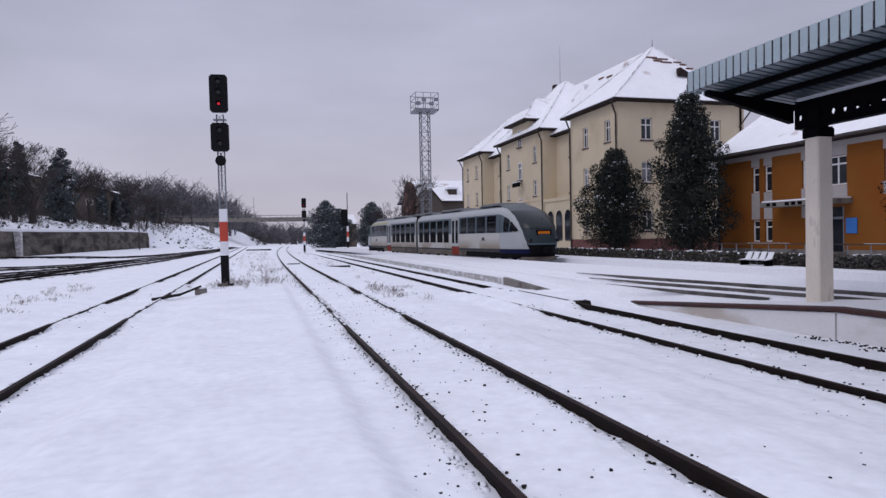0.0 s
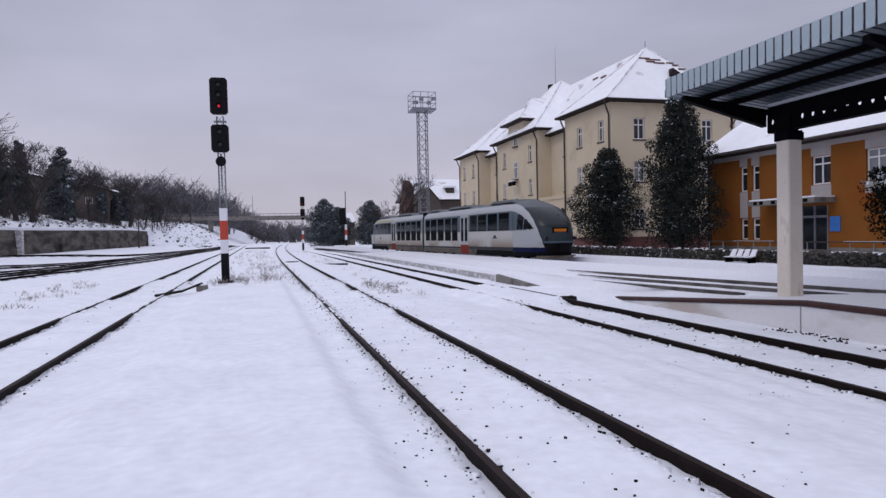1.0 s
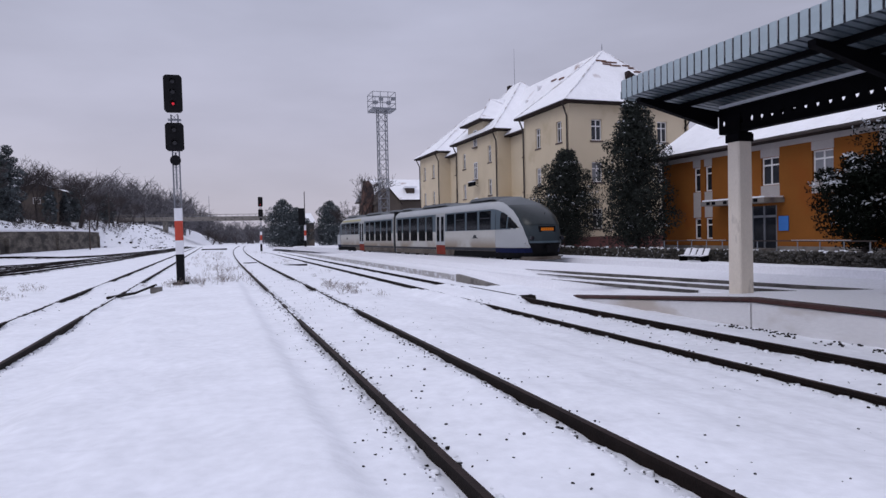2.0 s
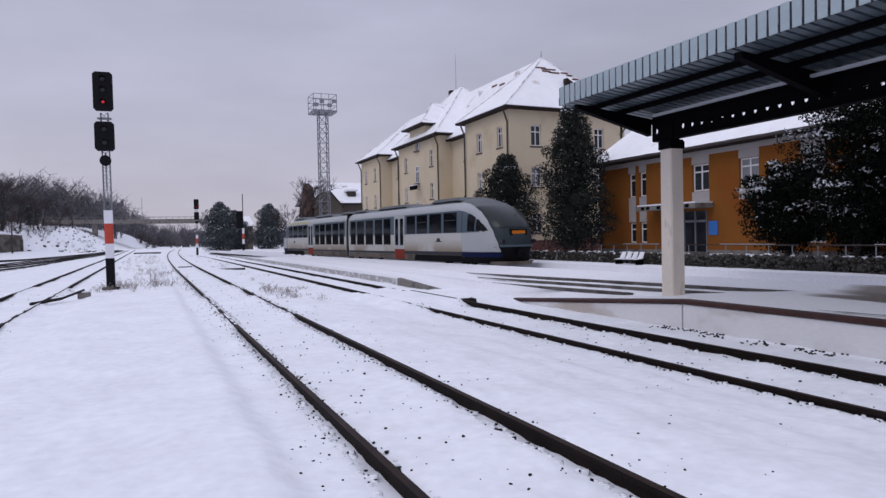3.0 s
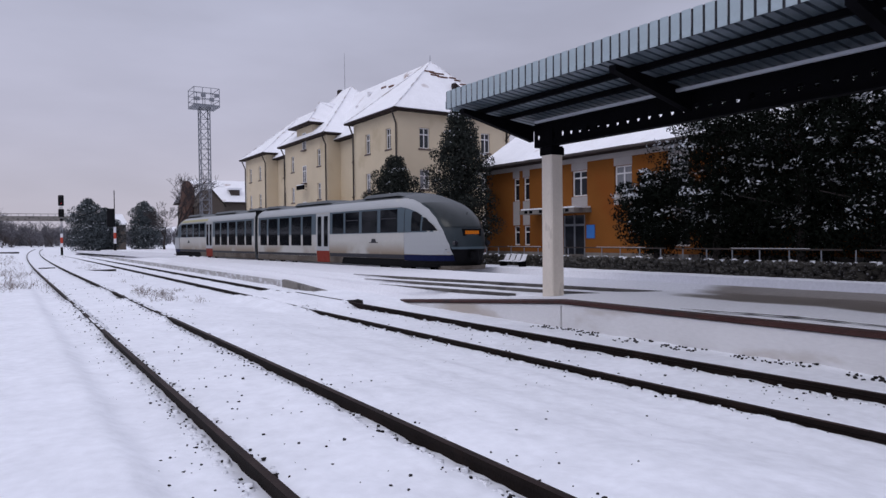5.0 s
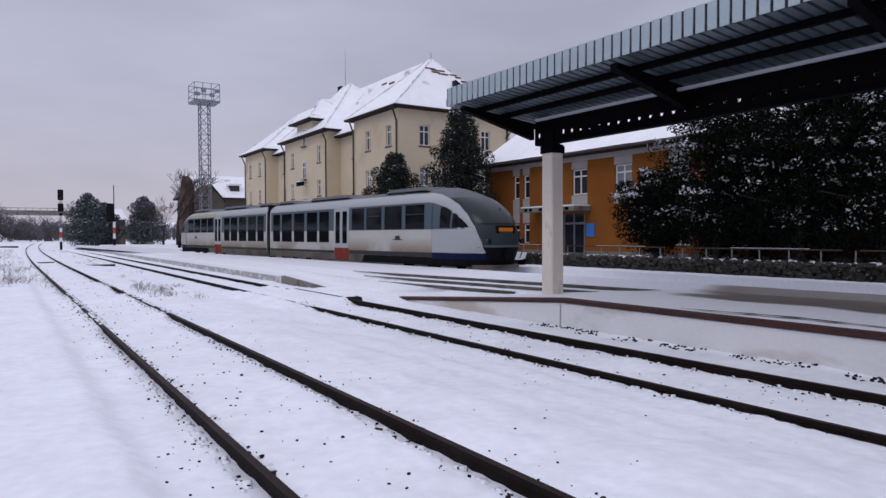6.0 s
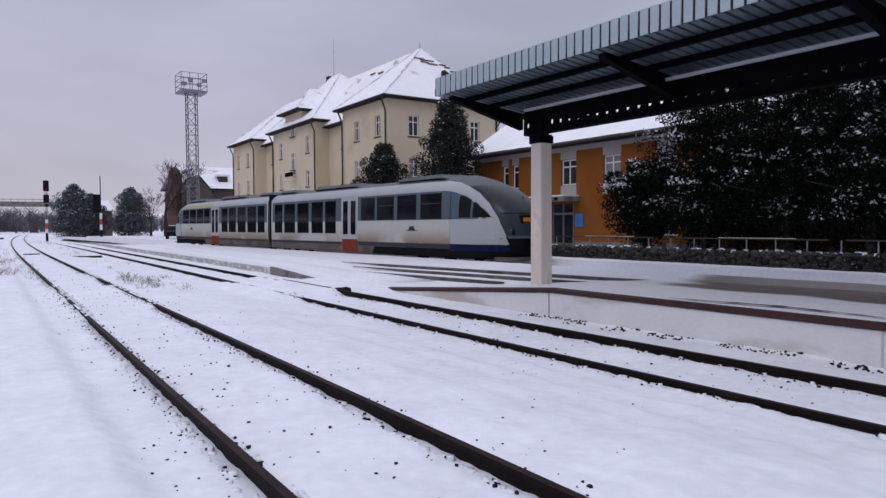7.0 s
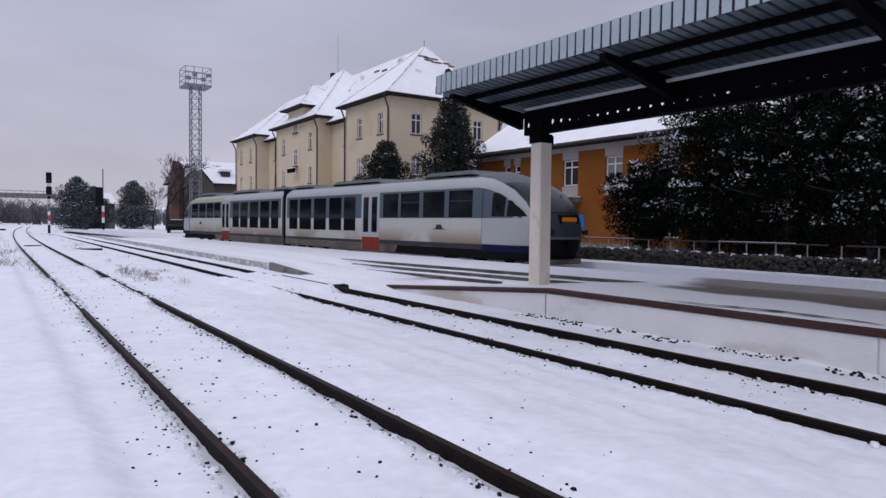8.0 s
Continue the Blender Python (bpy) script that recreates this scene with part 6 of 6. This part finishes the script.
evergreen("evergreen_tree", "broad dark evergreen with light snow before the yellow building", pose(23.4, 42.1, 0.45), 6.9, 5.7, 3, 0.9, "egg", 54, 260, 0.18, 0.07, LEAF_GREY)
evergreen("evergreen_tree", "tall dark conifer with light snow between station and annex", pose(23.6, 34.1, 0.45), 9.1, 5.2, 5, 0.6, "egg", 64, 260, 0.18, 0.06, LEAF_GREY)
for x, y, h, wd, sd in ((23.2, 19.0, 3.9, 4.2, 11), (23.0, 16.0, 6.7, 5.0, 12), (23.5, 13.0, 8.2, 5.4, 13), (22.9, 10.0, 8.0, 5.0, 14), (23.4, 6.8, 8.4, 5.2, 15), (23.3, 3.4, 8.4, 5.2, 17)):
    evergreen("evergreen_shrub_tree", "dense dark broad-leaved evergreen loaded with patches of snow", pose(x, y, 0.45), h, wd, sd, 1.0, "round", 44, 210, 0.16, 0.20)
for src, y in zip([o for o in bpy.data.objects if o.name.startswith("evergreen_shrub_tree")], (18.6, 16.8, 14.2, 11.4, 8.4, 5.0)):
    c = copy_thing(src, pose(25.2, y - 1.2, 0.45, 0, 0, 140))
    c.scale = (0.62, 0.9, 0.96)
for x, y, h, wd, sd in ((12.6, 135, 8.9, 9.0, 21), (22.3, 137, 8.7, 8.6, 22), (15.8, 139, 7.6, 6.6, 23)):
    evergreen("evergreen_tree", "dark rounded evergreen far along the tracks", pose(x, y, 0.1), h, wd, sd, 0.3, "egg", 40, 170, 0.36, 0.10, LEAF_HAZED)
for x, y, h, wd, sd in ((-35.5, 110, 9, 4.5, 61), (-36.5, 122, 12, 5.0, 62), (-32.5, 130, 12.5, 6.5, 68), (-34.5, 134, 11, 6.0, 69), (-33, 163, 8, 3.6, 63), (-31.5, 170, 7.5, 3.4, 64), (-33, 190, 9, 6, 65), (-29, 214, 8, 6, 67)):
    evergreen("evergreen_tree", "dark evergreen on the snowy bank", pose(x, y, ground_height(x, y) - 0.1), h, wd, sd, 0.5, "egg", 26, 100, 0.5, 0.10, LEAF_HAZED)


# ---- bare trees ----
def bare_tree(seed, height, spread=0.55, levels=5):
    g = random.Random(seed)
    trunk, limbs, twigs = Shape(), Shape(), Shape()

    def grow(p, d, length, r, level):
        q = p
        dirn = d.copy()
        segs = 3 if level < 2 else 2
        for i in range(segs):
            dirn = (dirn + Vector((g.uniform(-1, 1), g.uniform(-1, 1), g.uniform(-0.4, 0.8))) * 0.16).normalized()
            e = q + dirn * (length / segs)
            r1 = max(0.013, r * (0.82 if i < segs - 1 else 0.68))
            (trunk if level == 0 else limbs if level < 3 else twigs).tube(q, e, r, r1, n=7 if level == 0 else 5 if level < 3 else 3, caps=False)
            if level > 0 and level < levels and i < segs - 1 and g.random() < 0.75:
                side = (dirn + Vector((g.uniform(-1, 1), g.uniform(-1, 1), g.uniform(-0.2, 0.7))) * 0.9).normalized()
                grow(e, side, length * g.uniform(0.45, 0.7), r1 * 0.6, level + 1)
            q, r = e, r1
        if level < levels:
            for _ in range(g.choice((3, 4)) if level < 2 else 3):
                side = (dirn * 0.9 + Vector((g.uniform(-1, 1), g.uniform(-1, 1), g.uniform(-0.35, 0.6))) * spread * 1.4).normalized()
                grow(q, side, length * g.uniform(0.58, 0.80), r * 0.68, level + 1)

    grow(Vector((0, 0, -0.3)), Vector((0, 0, 1)), height * 0.27, height * 0.022, 0)
    t = thing("bare_tree", "leafless grey-brown winter tree", "tree", group="bare trees")
    part("trunk", trunk, BARK, t)
    tagged(part("limb", limbs, BARK, t), kind="stuff")
    tagged(part("twig", twigs, TWIG, t, "fine bare twigs"), kind="stuff")
    return t


kinds = [bare_tree(31, 9.0), bare_tree(37, 10.0, 0.65), bare_tree(43, 8.0, 0.5), bare_tree(51, 7.0, 0.75)]


def bank(x, y):
    return ground_height(x, y)


spots = ((-31, 102, 1.25, 0), (-30.5, 106, 1.1, 1), (-30.0, 178, 1.3, 1), (-31, 186, 1.25, 0), (-33, 140, 1.1, 0), (-31, 68, 1.0, 0), (-33, 78, 1.15, 1), (-30, 84, 0.75, 2), (-32.5, 93, 1.05, 1), (-35, 97, 1.15, 1), (-30.5, 90, 0.9, 0), (-31.5, 86, 1.1, 0), (-34, 90, 1.25, 2), (-37, 112, 1.1, 1), (-34, 118, 0.95, 0), (-36, 106, 1.0, 0), (-31.5, 112, 0.7, 2), (-33, 136, 0.8, 1), (-33, 152, 1.15, 0), (-28.5, 192, 0.85, 1), (-31, 205, 0.95, 2), (-27, 218, 0.85, 0), (-24, 232, 0.85, 3), (-40, 190, 1.0, 1), (-36, 215, 1.05, 0), (20.4, 98, 0.95, 1), (19.2, 103, 0.72, 0), (21.8, 99, 0.62, 2), (-30, 60, 1.1, 1), (-36, 70, 1.3, 0), (-45, 88, 1.5, 1), (-30, 74, 0.8, 3), (-38, 84, 1.2, 2), (-34, 200, 1.0, 3), (-26, 205, 0.75, 2), (-29, 225, 0.95, 0), (-22, 245, 0.8, 1))
r4 = random.Random(77)
for i, (x, y, k, which) in enumerate(spots):
    z = bank(x, y) if x < 0 else 0.2
    m = pose(x, y, z - 0.1, 0, 0, r4.uniform(0, 360))
    c = copy_thing(kinds[which], m)
    big = 1.6 if x < 0 else 1.65
    c.scale = (k * big, k * big, k * big * r4.uniform(0.85, 1.0))
for q in kinds:
    for o in list(q.children_recursive) + [q]:
        bpy.data.objects.remove(o)

# low scrub on the bank and along the far cutting, one tangle of stems
s = Shape()
r5 = random.Random(8)


def scrub(x, y, z, h, n):
    for _ in range(n):
        a = r5.uniform(0, 2 * math.pi)
        e = Vector((x + math.cos(a) * h * r5.uniform(0.2, 0.9), y + math.sin(a) * h * r5.uniform(0.2, 0.9), z + h * r5.uniform(0.5, 1.1)))
        p = Vector((x + r5.uniform(-0.3, 0.3), y + r5.uniform(-0.3, 0.3), z - 0.1))
        s.tube(p, e, 0.020 * h / 1.5, 0.008 * h / 1.5, n=3, caps=False)
        for _ in range(8):
            f = p.lerp(e, r5.uniform(0.3, 1.0))
            s.tube(f, f + Vector((r5.uniform(-1, 1), r5.uniform(-1, 1), r5.uniform(0.0, 1))) * h * 0.30, 0.010 * h / 1.5, 0.004 * h, n=3, caps=False)


for _ in range(150):
    y = r5.uniform(64, 240)
    x = -27 - r5.random() ** 1.5 * 16 + (0.06 * max(0, y - 180))
    scrub(x, y, bank(x, y), r5.uniform(0.5, 1.6), 7)
for _ in range(60):
    y = r5.uniform(64, 245)
    x = -33 - r5.random() * 16 + 0.08 * max(0, y - 180)
    scrub(x, y, bank(x, y), r5.uniform(0.8, 2.0), 9)
for _ in range(170):
    y = r5.uniform(64, 178)
    x = r5.uniform(-34, -27)
    scrub(x, y, bank(x, y), r5.uniform(0.25, 0.7), 5)
for _ in range(60):
    y = r5.uniform(180, 262)
    x = r5.uniform(-27, -14)
    scrub(x, y, bank(x, y), r5.uniform(0.4, 1.2), 6)
for _ in range(90):
    y = r5.uniform(80, 178)
    x = r5.uniform(-46, -32)
    scrub(x, y, bank(x, y), r5.uniform(1.4, 3.6), 9)
for _ in range(70):
    y = r5.uniform(178, 250)
    x = -23 - 16 * r5.random()
    scrub(x, y, bank(x, y), r5.uniform(0.6, 2.2) * (1.6 if x < -22 else 1.0), 8)
for _ in range(16):
    y, x = r5.uniform(268, 300), r5.uniform(-16, 16)
    scrub(x, y, bank(x, y), r5.uniform(2.5, 5.0), 10)
tagged(part("scrub", s, SCRUB), "tangled leafless scrub on the snowy bank", "scrub", kind="stuff")

# dense far woods beyond the bridge, distance haze in the twig colour
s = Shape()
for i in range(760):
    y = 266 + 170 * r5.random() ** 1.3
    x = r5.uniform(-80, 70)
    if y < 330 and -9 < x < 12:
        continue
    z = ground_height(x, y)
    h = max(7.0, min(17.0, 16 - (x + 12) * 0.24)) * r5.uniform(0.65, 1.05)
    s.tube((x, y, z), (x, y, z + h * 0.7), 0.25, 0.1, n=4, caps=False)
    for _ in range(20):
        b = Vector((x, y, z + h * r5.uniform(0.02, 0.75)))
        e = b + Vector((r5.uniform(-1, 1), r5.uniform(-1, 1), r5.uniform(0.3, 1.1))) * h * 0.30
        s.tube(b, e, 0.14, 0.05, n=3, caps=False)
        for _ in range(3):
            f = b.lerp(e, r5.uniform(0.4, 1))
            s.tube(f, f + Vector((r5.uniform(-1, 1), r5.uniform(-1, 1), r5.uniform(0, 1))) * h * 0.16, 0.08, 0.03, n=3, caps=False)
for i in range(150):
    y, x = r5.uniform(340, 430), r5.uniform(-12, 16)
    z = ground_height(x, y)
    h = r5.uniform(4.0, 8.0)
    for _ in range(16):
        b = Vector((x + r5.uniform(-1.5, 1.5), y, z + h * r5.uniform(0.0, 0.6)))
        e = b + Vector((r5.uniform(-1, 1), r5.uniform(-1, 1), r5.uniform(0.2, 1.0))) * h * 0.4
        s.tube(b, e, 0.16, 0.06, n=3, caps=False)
tagged(part("far_woods", s, HAZED_TWIG), "leafless woods in the distance, haze put into their grey", "woods", kind="stuff")

# ---- retaining wall, bank houses, bridge ----
s = Shape()
yy = spaced([(40, 178, 3)])
tops = [(3.05 + 0.9 * smooth_step(70, 170, y)) + 0.35 for y in yy]
s.grid([[(-26.0, y, t) for y, t in zip(yy, tops)], [(-25.7, y, 0.0) for y in yy]])
s.grid([[(-26.6, y, t) for y, t in zip(yy, tops)], [(-26.0, y, t) for y, t in zip(yy, tops)]])
s.face([(-25.7, 178, 0), (-26.0, 178, tops[-1]), (-26.6, 178, tops[-1]), (-30, 178, 3.0), (-30, 178, 0)])
rw = tagged(part("retaining_wall", s, RETAIN), "dark weathered masonry retaining wall below the bank", "wall", kind="structure")
s = Shape()
s.grid([[(-25.93, y, t + 0.12) for y, t in zip(yy, tops)], [(-25.93, y, t - 0.14) for y, t in zip(yy, tops)]])
s.grid([[(-26.7, y, t + 0.12) for y, t in zip(yy, tops)], [(-25.93, y, t + 0.12) for y, t in zip(yy, tops)]])
part("coping", s, SNOW_SIDE, rw, "snowy coping")
for y, tall, mat_ in ((84.5, 3.3, PALE_CONCRETE), (101, 2.6, RETAIN), (131, 3.2, RETAIN), (174, 3.2, RETAIN)):
    part("buttress", Shape().prism([(-26.0, y), (-25.35, y + 0.1), (-25.35, y + 0.9), (-26.0, y + 1.0)], 0, tall), mat_, rw)


def bank_house(m, w, d, h, roof_h):
    t = thing("hillside_house", "brown house with a snowy gable roof among bare trees", "house", m, "houses on the bank")
    part("wall", Shape().box(-w / 2, w / 2, -d / 2, d / 2, -4, h), HOUSE, t)
    s = Shape()
    s.grid([[(-w / 2 - 0.5, -d / 2 - 0.5, h), (-w / 2 - 0.5, d / 2 + 0.5, h)], [(0, -d / 2 - 0.5, h + roof_h), (0, d / 2 + 0.5, h + roof_h)], [(w / 2 + 0.5, -d / 2 - 0.5, h), (w / 2 + 0.5, d / 2 + 0.5, h)]])
    part("roof", s, ROOF_SNOW, t)
    s = Shape()
    s.face([(-w / 2, -d / 2, h), (w / 2, -d / 2, h), (0, -d / 2, h + roof_h)])
    s.box(-w / 2 - 0.5, w / 2 + 0.5, -d / 2 - 0.5, d / 2 + 0.5, h - 0.2, h - 0.02)
    part("gable", s, WOOD, t)
    for y in (-d / 4, d / 4):
        window(t, (w / 2 + 0.04, y, 1.2), (0, 1, 0), (1, 0, 0), 1.2, 1.3)
    window(t, (0, -d / 2 - 0.04, 1.2), (1, 0, 0), (0, -1, 0), 1.4, 1.3)
    return t


rocks = Shape()
rng = random.Random(23)
for _ in range(240):
    y = rng.uniform(70, 250)
    x = rng.uniform(-34, -27.2) if y < 176 else rng.uniform(-26, -11.5)
    r = rng.uniform(0.08, 0.34) * (1.5 if y > 176 else 1.0)
    pebble(rocks, x, y, bank(x, y) + r * 0.1, r)
tagged(part("rocks", rocks, RUBBLE_FAR), "dark rocks and clods showing through the snowy bank", "rocks", kind="stuff")
for x, y, turn in ((-44, 146, -5), (-36.5, 168, 12), (-37, 196, -8)):
    bank_house(pose(x, y, bank(x, y) + 2.2, 0, 0, turn), 8, 9, 4.2, 1.5)

bridge = thing("road_bridge", "grey concrete road bridge over the tracks", "bridge")
part("deck", Shape().box(-60, 30, 250, 257, 8.55, 9.7), CONCRETE, bridge)
part("parapet", Shape().box(-60, 30, 250.0, 250.25, 9.7, 9.95).box(-60, 17, 249.95, 250.3, 10.6, 10.75), CONCRETE, bridge)
s = Shape()
for i in range(39):
    s.box(-60 + i * 2, -59.85 + i * 2, 250.05, 250.2, 9.95, 10.6)
part("railing", s, GREY_STEEL, bridge)
for x in (-16, 24):
    part("pier", Shape().box(x - 0.7, x + 0.7, 250.5, 256.5, -1, 8.9), CONCRETE, bridge)
lamp = thing("bridge_lamp", "thin street lamp on the bridge", "street lamp", pose(-1.5, 250.6, 9.7))
part("pole", Shape().tube((0, 0, 0), (0, 0, 7.5), 0.10, 0.06), GREY_STEEL, lamp)
for x, y in ((-26.6, 200), (-22, 140)):
    p = thing("line_pole", "thin dark line pole beside the tracks", "pole", pose(x, y, bank(x, y)))
    part("pole", Shape().tube((0, 0, -0.5), (0, 0, 9.5 if y > 150 else 6), 0.14, 0.09), WOOD, p)

# ---- dry weeds poking through the snow ----
s = Shape()
r6 = random.Random(12)


def tuft(x, y, h, n):
    z = ground_height(x, y)
    for _ in range(n):
        p = Vector((x + r6.gauss(0, 0.12), y + r6.gauss(0, 0.12), z - 0.02))
        e = p + Vector((r6.gauss(0, 0.22) * h * 2, r6.gauss(0, 0.22) * h * 2, h * r6.uniform(0.5, 1.1)))
        s.tube(p, e, 0.005, 0.0025, n=3, caps=False)
        for _ in range(3):
            f = p.lerp(e, r6.uniform(0.4, 0.9))
            s.tube(f, f + Vector((r6.uniform(-1, 1), r6.uniform(-1, 1), r6.uniform(0, 1))) * h * 0.3, 0.004, 0.002, n=3, caps=False)


for _ in range(46):
    tuft(r6.gauss(0.25, 0.75), 27 + abs(r6.gauss(0, 10)), r6.uniform(0.15, 0.50), 7)
for _ in range(16):
    tuft(-1.4 + r6.gauss(0, 0.5), 29.5 + r6.gauss(0, 0.9), r6.uniform(0.12, 0.3), 8)
for _ in range(26):
    tuft(4.5 + r6.gauss(0, 0.6), 24.5 + r6.gauss(0, 1.6), r6.uniform(0.08, 0.30), 9)
for _ in range(30):
    tuft(-7.2 + r6.gauss(0, 0.5), 27 + r6.gauss(0, 4), r6.uniform(0.08, 0.24), 8)
for _ in range(60):
    tuft(r6.uniform(-2.0, 1.2), r6.uniform(38, 110), r6.uniform(0.1, 0.35), 7)
for _ in range(50):
    tuft(r6.uniform(4.3, 6.6), r6.uniform(27, 110), r6.uniform(0.06, 0.22), 6)
tagged(part("dry_weeds", s, WEED), "dry brown weed stalks standing in the snow", "weeds", kind="stuff")


# ---- what moves ----
def train_pose(s_):
    """The railcar with its joint s_ metres along its track."""
    c, k = math.cos(TRAIN_TURN), math.sin(TRAIN_TURN)
    side = 16.0 * c + 1.41
    return pose(side * c - k * s_, side * k + c * s_, 0.25, 0, 0, 3.7)


def motions():
    rows = ((0.0, 53.95), (0.5, 52.64), (1.0, 51.27), (1.5, 49.87), (2.0, 48.47), (2.5, 47.09), (3.0, 45.75), (3.5, 44.45), (4.0, 43.21), (4.5, 42.04), (5.0, 40.93), (5.5, 39.88), (6.0, 38.88), (6.5, 37.92), (7.0, 36.99), (7.5, 36.07), (8.0, 35.13))
    walk(train, [(t, train_pose(s_)) for t, s_ in rows])


motions()
